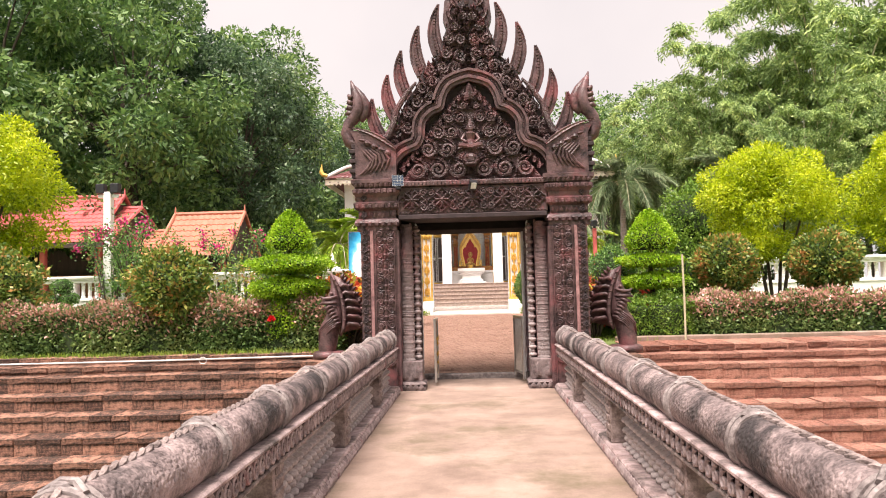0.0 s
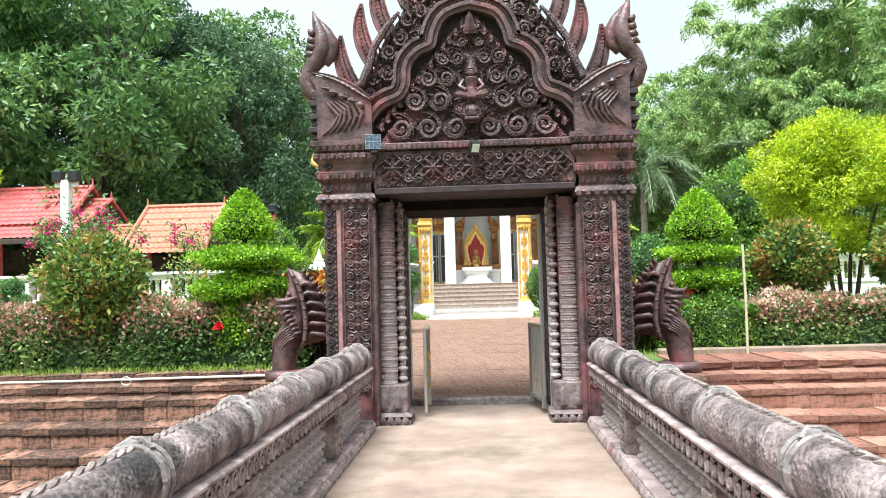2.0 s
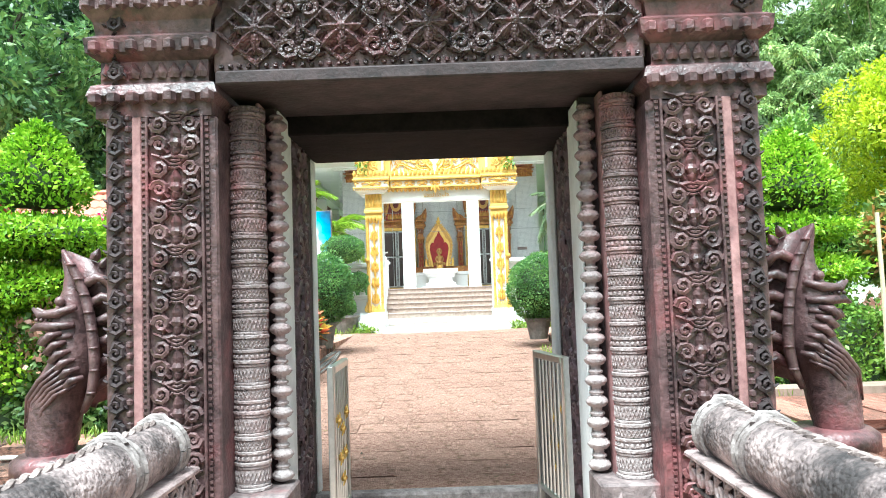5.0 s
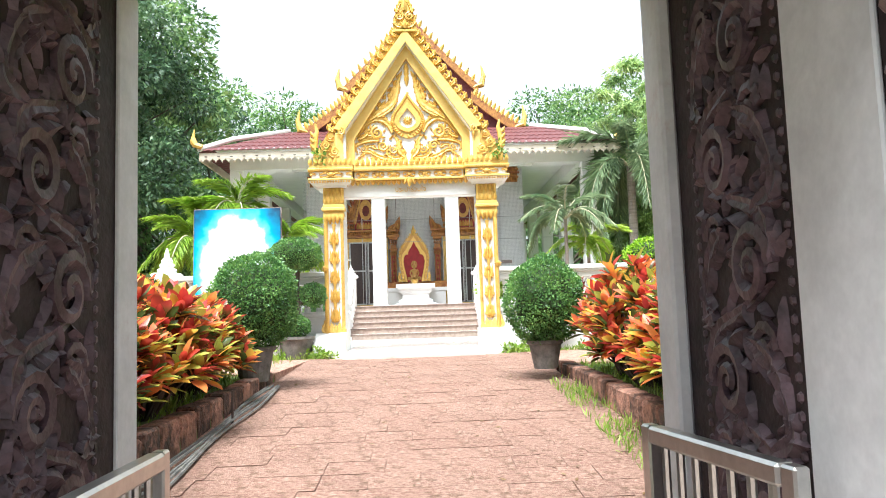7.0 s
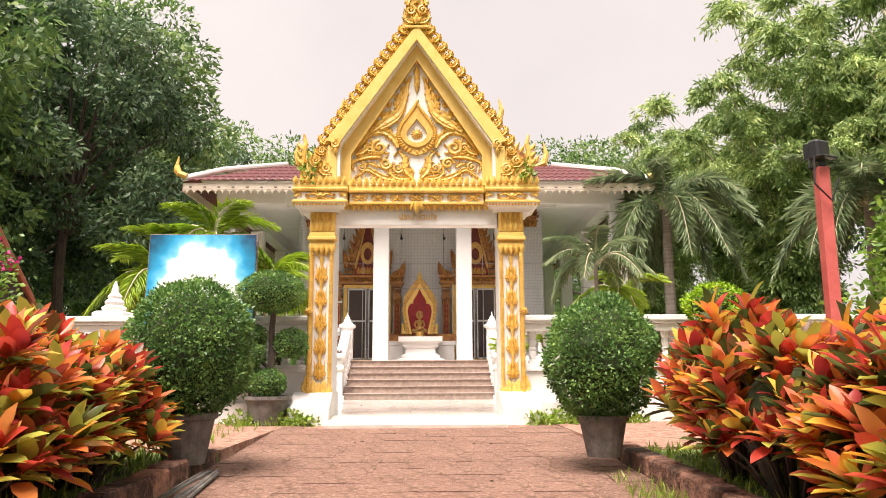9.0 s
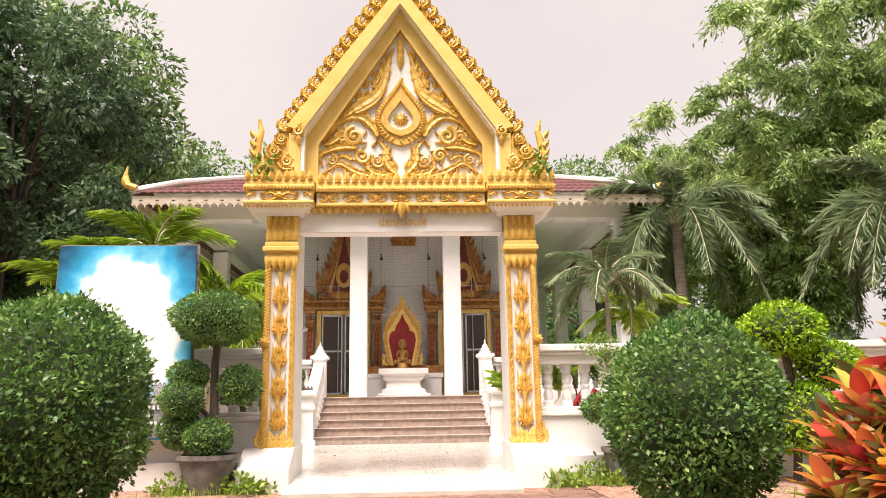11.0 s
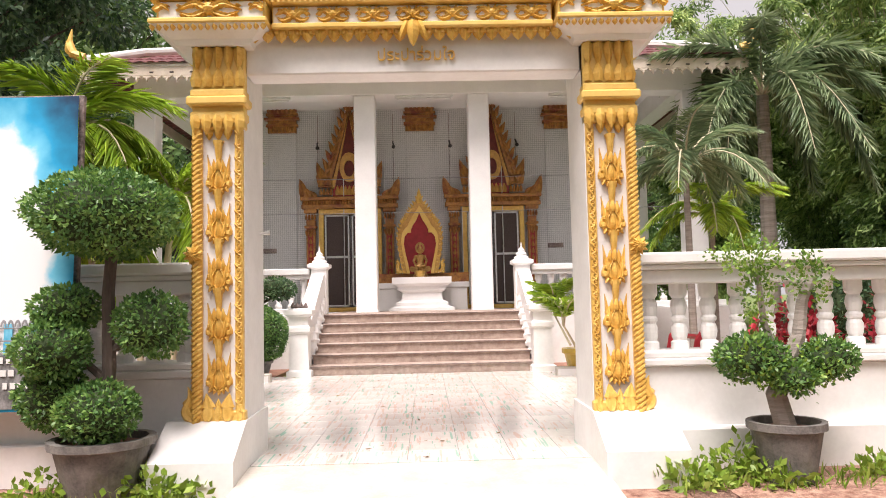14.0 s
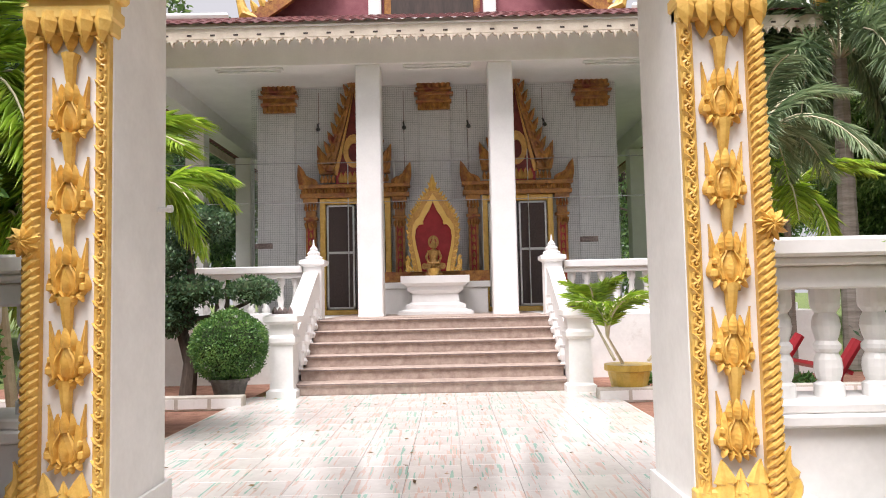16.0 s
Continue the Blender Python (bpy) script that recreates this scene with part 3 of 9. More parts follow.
tagged(put("bridge_beam", piers, M_RAIL), "grey concrete beams and piers under the footbridge", "bridge", kind="structure")
kerb = G().box(-1.05, 1.0, 13.32, 13.46, -0.1, 0.09, 0.02)
tagged(put("threshold", kerb, M_COLLAR), "grey concrete kerb across the gateway", "threshold", kind="structure")

# paths, slab, tiles
slab = G()
slab.add([(-1.46, 24.35, 0.77), (1.1, 24.35, 0.77), (1.1, 25.28, 0.85), (-1.46, 25.28, 0.85), (-1.46, 24.35, 0.5), (1.1, 24.35, 0.5), (1.1, 25.28, 0.5), (-1.46, 25.28, 0.5)],
         [(0, 1, 2, 3), (0, 4, 5, 1), (1, 5, 6, 2), (2, 6, 7, 3), (3, 7, 4, 0), (4, 7, 6, 5)])
tagged(put("ramp", slab, M_SLAB), "pale concrete ramp up to the golden gate", "ramp", kind="structure")
tile_bed = G().box(-2.75, 2.15, 25.3, 32.15, 0.5, 0.835)
tile_bed = tagged(put("floor_forecourt", tile_bed, M_SLAB), "glossy pale tiled floor of the forecourt", "tiled floor", kind="structure")
court = G().box(-14, -2.76, 25.75, 34.2, 0.5, 0.8).box(2.16, 14, 25.75, 34.2, 0.5, 0.8)
tagged(put("court_ground", court, M_SOIL), "reddish bare soil court beside the tiles", "ground", kind="structure")


# ---- the dark carved gate ----
def lotus_row(g, x0, x1, y, z, size, step, deep=0.03, up=1):
    n = max(1, round((x1 - x0) / step))
    for i in range(n):
        g.petal(x0 + (i + 0.5) * (x1 - x0) / n, z, y, 90 * up, size, step * 0.95, deep, n=3)


def bead_row(g, x0, x1, y, z, r, step):
    n = max(1, round((x1 - x0) / step))
    for i in range(n):
        g.ball(x0 + (i + 0.5) * (x1 - x0) / n, y, z, r, 6)


def build_dark_gate():
    root = thing("carved_gate", "dark reddish-brown carved stone gateway with a flame-edged pediment", "gate", (GATE_X, 11.6, 0))
    F = 0.2  # front plane of the pilasters, from the gate's base
    for s in (-1, 1):
        # main pilaster with vine panel, side panel, colonnette and baluster strip
        x0, x1 = (1.18, 1.8) if s > 0 else (-1.8, -1.18)
        g = G().box(x0, x1, F, 1.9, 0.0, 2.557, 0.012)
        put("pilaster", g, M_CARVED, root)
        vine = G()
        c = s * 1.41
        z = 0.42
        while z < 2.5:
            for t in (-1, 1):
                vine.scroll(c + t * 0.085, z + 0.02, F - 0.008, 0.05, 90 - 90 * t, 1.5, t, 0.018, 4, 12)
                vine.scroll(c + t * 0.085, z + 0.135, F - 0.008, 0.05, 90 - 90 * t, 1.5, -t, 0.018, 4, 12)
                vine.tube([(c + t * 0.02, F - 0.012, z + 0.2), (c + t * 0.06, F - 0.014, z + 0.19), (c + t * 0.13, F - 0.01, z + 0.215)], [0.012, 0.014, 0.006], 5)
                vine.petal(c + t * 0.04, z - 0.03, F, 90 - t * 40, 0.08, 0.045, 0.035, 0.2 * t, n=3)
                vine.petal(c + t * 0.12, z + 0.06, F, 90 - t * 10, 0.05, 0.035, 0.03, n=3)
                vine.petal(c + t * 0.03, z + 0.16, F, 90 - t * 55, 0.06, 0.04, 0.03, 0.2 * t, n=3)
            vine.ball(c, F - 0.004, z + 0.03, 0.035, 8)
            vine.petal(c, z + 0.05, F - 0.006, 90, 0.09, 0.06, 0.035, n=3)
            vine.petal(c, z + 0.02, F - 0.002, -90, 0.07, 0.06, 0.035, n=3)
            for q in range(4):
                vine.tube([(c - 0.035 + 0.004 * q, F - 0.01, z + 0.14 + 0.02 * q), (c, F - 0.022, z + 0.132 + 0.02 * q), (c + 0.035 - 0.004 * q, F - 0.01, z + 0.14 + 0.02 * q)], 0.008, 5)
            z += 0.245
        for xd in (c - 0.175, c + 0.175):
            zd = 0.12
            while zd < 2.56:
                vine.box(xd - 0.01, xd + 0.01, F - 0.014, F, zd, zd + 0.018)
                zd += 0.034
        vine.box(c - 0.16, c - 0.145, F - 0.03, F, 0.1, 2.56, 0.004).box(c + 0.145, c + 0.16, F - 0.03, F, 0.1, 2.56, 0.004)
        put("vine_panel", vine, M_CARVED, root)
        put("plain_strip", G().box(min(s * 1.595, s * 1.648), max(s * 1.595, s * 1.648), F - 0.012, F + 0.01, 0.1, 2.56, 0.006), M_PINKSTONE, root)
        beads = G()
        edge = s * 1.672
        zz = 0.2
        while zz < 2.58:
            beads.ball(edge, F - 0.004, zz, 0.022, 6)
            zz += 0.062
        put("bead_strip", beads, M_CARVED, root)
        outer = G()
        zz = 0.15
        while zz < 3.2:
            outer.scroll(s * 1.742, zz, F - 0.006, 0.05, 90, 1.4, s, 0.018, 4, 10)
            outer.petal(s * 1.735, zz + 0.07, F - 0.002, -90 + s * 20, 0.08, 0.05, 0.03, 0.2 * s, n=4)
            zz += 0.14
        put("edge_scroll_band", outer, M_CARVED_SHADED, root)
        # ringed colonnette
        col = G()
        prof = []
        zz = 0.46
        i = 0
        while zz < 2.62:
            # rings, a plain drum with a zigzag, a row of beads
            h, r = ((0.022, 0.106), (0.018, 0.098), (0.085, 0.094), (0.018, 0.1), (0.022, 0.107), (0.04, 0.093), (0.02, 0.104), (0.06, 0.095))[i % 8]
            prof += [(r - 0.006, zz), (r, zz + 0.004), (r, zz + h - 0.004), (r - 0.006, zz + h)]
            if i % 8 in (2, 7):
                for ph in (0, 1):
                    col.tube([(s * 1.09 + 0.096 * math.cos(2 * math.pi * j / 28), F + 0.1 + 0.096 * math.sin(2 * math.pi * j / 28), zz + h * (0.18 if (j + ph) % 2 else 0.82)) for j in range(29)], 0.006, 5)
            if i % 8 == 5:
                for j in range(20):
                    col.ball(s * 1.09 + 0.095 * math.cos(2 * math.pi * j / 20), F + 0.1 + 0.095 * math.sin(2 * math.pi * j / 20), zz + h / 2, 0.013, 6)
            zz += h
            i += 1
        col.lathe(prof, 20, (s * 1.09, F + 0.1, 0))
        col.v = [(a, b + 0.18, c) for a, b, c in col.v]
        put("colonnette", col, M_CARVED_PALE, root, "ringed colonnette, paler towards the foot", smooth=False)
        foot = G().box(s * 1.06 - 0.2, s * 1.06 + 0.2, F - 0.1, F + 0.28, 0.14, 0.46, 0.012)
        for t in (-1, 1):
            foot.petal(s * 1.06 + t * 0.09, 0.18, F - 0.1, 90, 0.24, 0.15, 0.03)
            foot.petal(s * 1.06 + t * 0.09, 0.2, F - 0.125, 90, 0.16, 0.08, 0.02)
        foot.stack([(0.24, 0.0), (0.24, 0.05), (0.2, 0.07), (0.25, 0.1), (0.2, 0.14)], s * 1.06, F + 0.08)
        lotus_row(foot, s * 1.06 - 0.22, s * 1.06 + 0.22, F - 0.17, 0.02, 0.09, 0.09, 0.025)
        foot.v = [(a, b + 0.2, c) for a, b, c in foot.v]
        put("plinth", foot, M_CARVED_MID, root)
        # baluster strip beside the opening
        rx = 0.9 if s > 0 else 0.965
        bx = 0.915 if s > 0 else 0.945
        # dark board paints the shade behind the balusters
        put("strip_backing", G().box(min(s * rx, s * 1.17), max(s * rx, s * 1.17), F + 0.45, F + 0.505, 0.0, 2.7), M_CARVED_SHADED, root)
        strip = G()
        prof = []
        zz = 0.47
        while zz < 2.6:
            prof += [(0.03, zz), (0.05, zz + 0.008), (0.068, zz + 0.03), (0.066, zz + 0.042), (0.05, zz + 0.06), (0.03, zz + 0.072), (0.044, zz + 0.084), (0.044, zz + 0.092), (0.028, zz + 0.102)]
            zz += 0.122
        strip.lathe(prof, 12, (s * bx, F + 0.4, 0))
        put("baluster_strip", strip, M_CARVED_PALE, root, "turned baluster strip with a pale weathered foot", smooth=True)
        put("outer_fillet", G().box(min(s * (bx + 0.075), s * (bx + 0.1)), max(s * (bx + 0.075), s * (bx + 0.1)), F + 0.3, F + 0.45, 0.0, 2.7, 0.006), M_PINKSTONE, root)
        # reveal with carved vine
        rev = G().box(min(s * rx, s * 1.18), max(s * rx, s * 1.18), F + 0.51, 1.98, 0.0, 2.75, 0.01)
        put("reveal", rev, M_CARVED_SHADED, root)
        rv = G()
        zz, k = 0.3, 1
        while zz < 2.5:
            # an S of two facing scrolls with lobed leaves in the corners
            rv.scroll(k * 0.09, zz, 0.0, 0.115, 90 - 90 * k, 1.6, k, 0.028, 7, 22)
            rv.scroll(-k * 0.13, zz + 0.1, 0.0, 0.07, 90 + 90 * k, 1.4, -k, 0.02, 5, 16)
            rv.frond([(k * 0.2, zz - 0.02), (k * 0.17, zz + 0.13), (-k * 0.02, zz + 0.2), (-k * 0.2, zz + 0.27)], 0.08, 0.0, 0.04, 3, -k)
            rv.frond([(-k * 0.06, zz + 0.12), (-k * 0.17, zz + 0.06), (-k * 0.23, zz - 0.06), (-k * 0.19, zz - 0.14)], 0.09, 0.0, 0.04, 3, k)
            rv.frond([(k * 0.16, zz + 0.16), (k * 0.24, zz + 0.2), (k * 0.23, zz + 0.29)], 0.08, 0.0, 0.035, 2, -k)
            rv.petal(k * 0.07, zz + 0.1, -0.002, 90 + 50 * k, 0.12, 0.07, 0.04, 0.3 * k)
            rv.petal(-k * 0.22, zz + 0.1, 0.0, 80, 0.09, 0.05, 0.03)
            zz += 0.31
            k = -k
        rr = random.Random(31)
        for i in range(190):
            k = rr.uniform(0.06, 0.11)
            rv.petal(rr.uniform(-0.24, 0.24), rr.uniform(0.15, 2.55), 0.0, rr.choice((20, 60, 100, 150, 210, 260, 320)), k, k * 0.55, 0.028, rr.choice((-0.3, 0.3)), n=4)
        for t in (-1, 1):
            b = t * 0.28
            zz = 0.1
            while zz < 2.6:
                rv.ball(b, 0, zz, 0.014, 6)
                zz += 0.045
        turn = Matrix.Translation((s * (rx - 0.001), F + 1.18, 0)) @ Matrix.Rotation(radians(-90 * s), 4, "Z")
        rv.v = [tuple(turn @ Vector((p[0], p[1] * 0.7, p[2]))) for p in rv.v]
        put("vine_relief", rv, M_REVEAL, root)
        mo = G().box(min(s * (rx - (0.05 if s > 0 else 0.012)), s * rx), max(s * (rx - (0.05 if s > 0 else 0.012)), s * rx), 1.8, 1.97, 0.0, 2.6, 0.01)
        mo.box(min(s * (rx - 0.015), s * rx), max(s * (rx - 0.015), s * rx), F + 0.5, F + 0.85, 0.0, 2.7, 0.005)
        put("reveal_moulding", mo, M_WHITEWASH, root, "whitewashed inner jamb strip")
        # capital
        cap = G()
        cx = s * 1.53
        cap.stack([(0.32, 2.56), (0.32, 2.64), (0.36, 2.68), (0.34, 2.74), (0.3, 2.76), (0.3, 2.88), (0.36, 2.92), (0.37, 3.0), (0.32, 3.03), (0.33, 3.1), (0.38, 3.16), (0.38, 3.22), (0.34, 3.25), (0.4, 3.32), (0.4, 3.38), (0.33, 3.4)], cx, F + 0.32, 1.0, 1.0)
        for zb, rb in ((2.66, 0.38), (2.95, 0.38), (3.19, 0.4)):
            bead_row(cap, cx - rb + 0.02, cx + rb - 0.02, F + 0.32 - rb + 0.02, zb, 0.044, 0.1)
        lotus_row(cap, cx - 0.36, cx + 0.36, F - 0.06, 3.26, 0.1, 0.08)
        lotus_row(cap, cx - 0.3, cx + 0.3, F + 0.01, 2.78, 0.09, 0.075)
        put("capital", cap, M_CARVED, root)
        # block with ribbed naga relief above the capital
        blk = G().prism([(cx - 0.33, 3.4), (cx + 0.33, 3.4), (cx + 0.33, 3.95 if s < 0 else 4.02), (cx + s * 0.42, 4.2), (cx + s * 0.2, 4.16), (cx - s * 0.05, 4.04), (cx - s * 0.33, 3.84)] if s > 0 else [(cx - 0.33, 3.4), (cx + 0.33, 3.4), (cx + 0.33, 3.84), (cx + 0.05, 4.04), (cx - 0.2, 4.16), (cx - 0.42, 4.2), (cx - 0.33, 4.02)], F - 0.02, F + 0.6)
        for i in range(6):
            u = i / 5
            rib = G().tube([(cx + s * (0.26 - 0.42 * u), F - 0.03, 3.46 + 0.015 * i), (cx + s * (0.14 - 0.36 * u), F - 0.045, 3.55 + 0.03 * i), (cx + s * (0.06 - 0.2 * u), F - 0.05, 3.68 + 0.03 * i), (cx + s * (0.2 - 0.22 * u), F - 0.045, 3.84 + 0.01 * i)], [0.012, 0.026, 0.028, 0.014], 7)
            put("naga_rib", rib, M_CARVED, root)
        for i in range(4):
            knob = G().ball(cx + s * (-0.2 + 0.11 * i), F - 0.04, 3.8 + 0.055 * i, 0.05, 8)
            knob.petal(cx + s * (-0.16 + 0.11 * i), 3.84 + 0.055 * i, F - 0.05, 90 - s * 80, 0.1, 0.05, 0.04)
            put("naga_knob", knob, M_CARVED, root)
        put("naga_block", blk, M_CARVED, root)
        crest = G().frond([(cx - s * 0.34, 3.86), (cx - s * 0.06, 4.06), (cx + s * 0.2, 4.18), (cx + s * 0.44, 4.24)], 0.1, F - 0.02, 0.05, 0)
        put("naga_crest", crest, M_CARVED, root)
        side = G()
        for i in range(7):
            e = 0.03 * (i % 2)
            side.box(min(s * 1.78, s * (1.93 + e)), max(s * 1.78, s * (1.93 + e)), F + 0.02 - e, F + 0.5, 3.42 + i * 0.08, 3.49 + i * 0.08, 0.01)
        put("side_mouldings", side, M_CARVED_SHADED, root)
        # rearing serpent at the shoulder
        nag = G()
        spine = [(1.62, 4.02), (1.74, 3.98), (1.88, 3.98), (1.99, 4.06), (2.04, 4.2), (2.0, 4.34), (1.9, 4.46), (1.84, 4.6), (1.85, 4.76), (1.9, 4.92), (1.95, 5.08)]
        nag.tube([(s * a, F + 0.25, b) for a, b in spine], [0.08, 0.1, 0.1, 0.1, 0.095, 0.095, 0.11, 0.12, 0.1, 0.06, 0.012], 12)
        nag.tube([(s * a, F + 0.25, b) for a, b in ((1.8, 4.4), (1.72, 4.5), (1.7, 4.66), (1.78, 4.82), (1.88, 4.98))], [0.05, 0.07, 0.08, 0.06, 0.015], 8)
        for i in range(4):
            nag.tube([(s * (1.9 + 0.01 * i), F + 0.2, 4.5 + 0.09 * i), (s * (2.0 - 0.005 * i), F + 0.2, 4.53 + 0.09 * i), (s * (2.05 - 0.02 * i), F + 0.22, 4.5 + 0.09 * i)], [0.05, 0.045, 0.015], 8)
        put("serpent_head", nag, M_CARVED, root, smooth=True)
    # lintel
    put("lintel_fillet", G().box(-1.18, 1.18, F - 0.03, F + 0.75, 2.72, 2.797, 0.01), M_CARVED_SHADED, root)
    put("lintel", G().box(-1.2, 1.2, F + 0.02, F + 0.75, 2.8, 3.247, 0.01), M_CARVED, root)
    put("lintel_cornice", G().box(-1.22, 1.22, F - 0.05, F + 0.75, 3.25, 3.33, 0.01), M_CARVED, root)
    fz = G()
    for i in range(5):
        c = -0.96 + 0.48 * i
        for j in range(4):
            fz.petal(c, 3.03, F + 0.02, 45 + 90 * j, 0.19, 0.1, 0.06, n=4)
            for t in (-1, 1):
                fz.petal(c + 0.1 * math.cos(radians(90 * j)), 3.03 + 0.1 * math.sin(radians(90 * j)), F + 0.02, 90 * j + t * 50, 0.09, 0.06, 0.045, n=3)
            fz.petal(c, 3.03, F - 0.005, 90 * j, 0.13, 0.07, 0.03, n=4)
        fz.ball(c, F - 0.01, 3.03, 0.035, 8)
        pts = [(c + 0.215 * math.cos(a * math.pi / 2), F + 0.005, 3.03 + 0.19 * math.sin(a * math.pi / 2)) for a in (0, 1, 2, 3, 4)]
        fz.tube(pts, 0.02, 5)
        if i < 4:
            for t in (-1, 1):
                fz.scroll(c + 0.24 - 0.06, 3.03 + t * 0.11, F + 0.01, 0.066, 0, 1.5, t, 0.024, 5, 12)
                fz.scroll(c + 0.24 + 0.06, 3.03 + t * 0.11, F + 0.01, 0.066, 180, 1.5, -t, 0.024, 5, 12)
            fz.petal(c + 0.24, 2.95, F + 0.02, 90, 0.16, 0.07, 0.03)
    lotus_row(fz, -1.18, 1.18, F - 0.04, 3.255, 0.07, 0.06, 0.02)
    bead_row(fz, -1.18, 1.18, F + 0.01, 2.83, 0.016, 0.05)
    put("frieze", fz, M_CARVED_FINE, root)
    # underside of the gate, its shade painted by the near-black stone
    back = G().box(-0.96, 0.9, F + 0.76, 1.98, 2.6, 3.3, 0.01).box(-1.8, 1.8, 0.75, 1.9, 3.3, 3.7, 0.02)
    put("ceiling_block", back, M_CEILING_SHADE, root)

    # pediment: slab, trilobe arch band, fill
    def outline(k=1.0):
        pts = [(1.42, 3.4), (1.5, 3.75), (1.38, 4.05), (1.2, 4.3), (1.08, 4.62), (0.88, 4.9), (0.74, 5.2), (0.5, 5.42), (0.4, 5.72), (0.3, 6.0), (0.16, 6.28), (0.0, 6.42)]
        return [(a * k, b) for a, b in pts]

    right = outline()
    poly = right + [(-a, b) for a, b in right[-2::-1]]
    put("pediment_slab", G().prism(poly, F + 0.22, F + 0.62), M_CARVED_SHADED, root)

    def arch(r):
        pts = []
        # lower lobe, middle lobe, top lobe
        key = [(1.22, 3.36), (1.2, 3.6), (1.06, 3.78), (0.84, 3.88), (0.74, 4.05), (0.72, 4.28), (0.6, 4.42), (0.43, 4.5), (0.38, 4.68), (0.27, 4.86), (0.0, 4.95)]
        for i in range(len(key) - 1):
            for j in range(3):
                t = j / 3
                p0, p1 = key[max(i - 1, 0)], key[i]
                p2, p3 = key[i + 1], key[min(i + 2, len(key) - 1)]
                q = []
                for d in (0, 1):
                    q.append(0.5 * (2 * p1[d] + (p2[d] - p0[d]) * t + (2 * p0[d] - 5 * p1[d] + 4 * p2[d] - p3[d]) * t * t + (3 * p1[d] - p0[d] - 3 * p2[d] + p3[d]) * t ** 3))
                pts.append(q)
        pts.append([0.0, 4.95])
        out = []
        for i, p in enumerate(pts):
            a, b = pts[max(0, i - 1)], pts[min(len(pts) - 1, i + 1)]
            d = Vector((b[0] - a[0], b[1] - a[1]))
            d.normalize()
            out.append((max(0.0, p[0] + d.y * r), p[1] - d.x * r))
        out[-1] = (0.0, 4.95 + r)
        return out + [(-a, b) for a, b in out[-2::-1]]

    for i, (r0, r1, y) in enumerate(((0.0, 0.05, 0.06), (0.05, 0.1, 0.02), (0.1, 0.17, 0.08), (0.17, 0.21, 0.03))):
        put("arch_band", G().band(arch(r0), arch(r1), F + y, F + 0.3), M_CARVED, root)
    teeth = G()
    for r in (0.135, 0.19):
        line = arch(r)
        for i in range(0, len(line) - 1):
            for t in (0.0, 0.33, 0.66):
                a = line[i][0] + (line[i + 1][0] - line[i][0]) * t
                b = line[i][1] + (line[i + 1][1] - line[i][1]) * t
                teeth.ball(a, F + 0.07, b, 0.014, 5)
    put("arch_beads", teeth, M_CARVED, root)
    # tympanum: a triangular mass of scrolls
    tym = G().prism([(-1.15, 3.34), (1.15, 3.34), (0.86, 3.7), (0.52, 4.1), (0.2, 4.62), (0, 4.85), (-0.2, 4.62), (-0.52, 4.1), (-0.86, 3.7)], F + 0.12, F + 0.26)
    rows = [(3.52, 0.165, (0.2, 0.53, 0.86)), (3.85, 0.15, (0.38, 0.68)), (4.12, 0.12, (0.3, 0.52)), (4.36, 0.1, (0.16, 0.34)), (4.56, 0.075, (0.1,))]
    for zc, r, xs in rows:
        for i, a in enumerate(xs):
            for s in (-1, 1):
                hd = s if i % 2 else -s
                tym.scroll(s * a, zc, F + 0.1, r * 0.8, 90 + 90 * hd, 1.7, hd, r * 0.24, 6, 22)
                tym.frond([(s * (a - r * 0.9), zc - r * 0.5), (s * (a - r * 0.7), zc + r * 0.6), (s * a, zc + r * 1.15), (s * (a + r * 0.9), zc + r * 1.2)], r * 0.45, F + 0.1, 0.05, 3, s)
    for i in range(14):
        t = i / 13
        for s in (-1, 1):
            tym.frond([(s * (1.08 - 1.0 * t), 3.5 + 1.22 * t), (s * (1.1 - 1.0 * t), 3.58 + 1.22 * t), (s * (1.03 - 1.0 * t), 3.68 + 1.22 * t)], 0.09, F + 0.12, 0.06, 2, -s, 8)
    rb = random.Random(21)
    for i in range(120):
        z = rb.uniform(3.38, 4.7)
        half = float(np.interp(z, [3.34, 3.7, 4.1, 4.62, 4.85], [1.08, 0.84, 0.5, 0.18, 0.02]))
        x = rb.uniform(0, half)
        k = rb.uniform(0.06, 0.1)
        for s in (-1, 1):
            tym.petal(s * x, z, F + 0.11, 90 - s * rb.choice((-60, -20, 20, 60, 100)), k, k * 0.6, 0.03, 0.3 * s, n=3)
    for z, r in ((4.7, 0.07), (4.78, 0.05)):
        tym.petal(0, z - 0.06, F + 0.06, 90, 0.2, r * 2.4, 0.07)
    put("tympanum", tym, M_CARVED_FINE, root)
    fig = G()
    fig.ball(0, F + 0.02, 4.16, 0.055, 10)
    fig.lathe([(0.05, 4.2), (0.035, 4.24), (0.01, 4.32)], 8, (0, F + 0.02, 0))
    fig.lathe([(0.085, 3.9), (0.07, 3.98), (0.1, 4.08), (0.03, 4.12)], 10, (0, F + 0.04, 0))
    for s in (-1, 1):
        fig.tube([(s * 0.09, F + 0.02, 4.07), (s * 0.14, F - 0.02, 3.98), (s * 0.06, F - 0.05, 3.93)], 0.026, 6)
        fig.tube([(s * 0.03, F + 0.0, 3.9), (s * 0.17, F - 0.04, 3.89), (-s * 0.05, F - 0.06, 3.85)], [0.05, 0.045, 0.03], 6)
    put("relief_figure", fig, M_CARVED, root)
    fig = G().ball(0, F + 0.04, 3.66, 0.14, 10, 0.85)
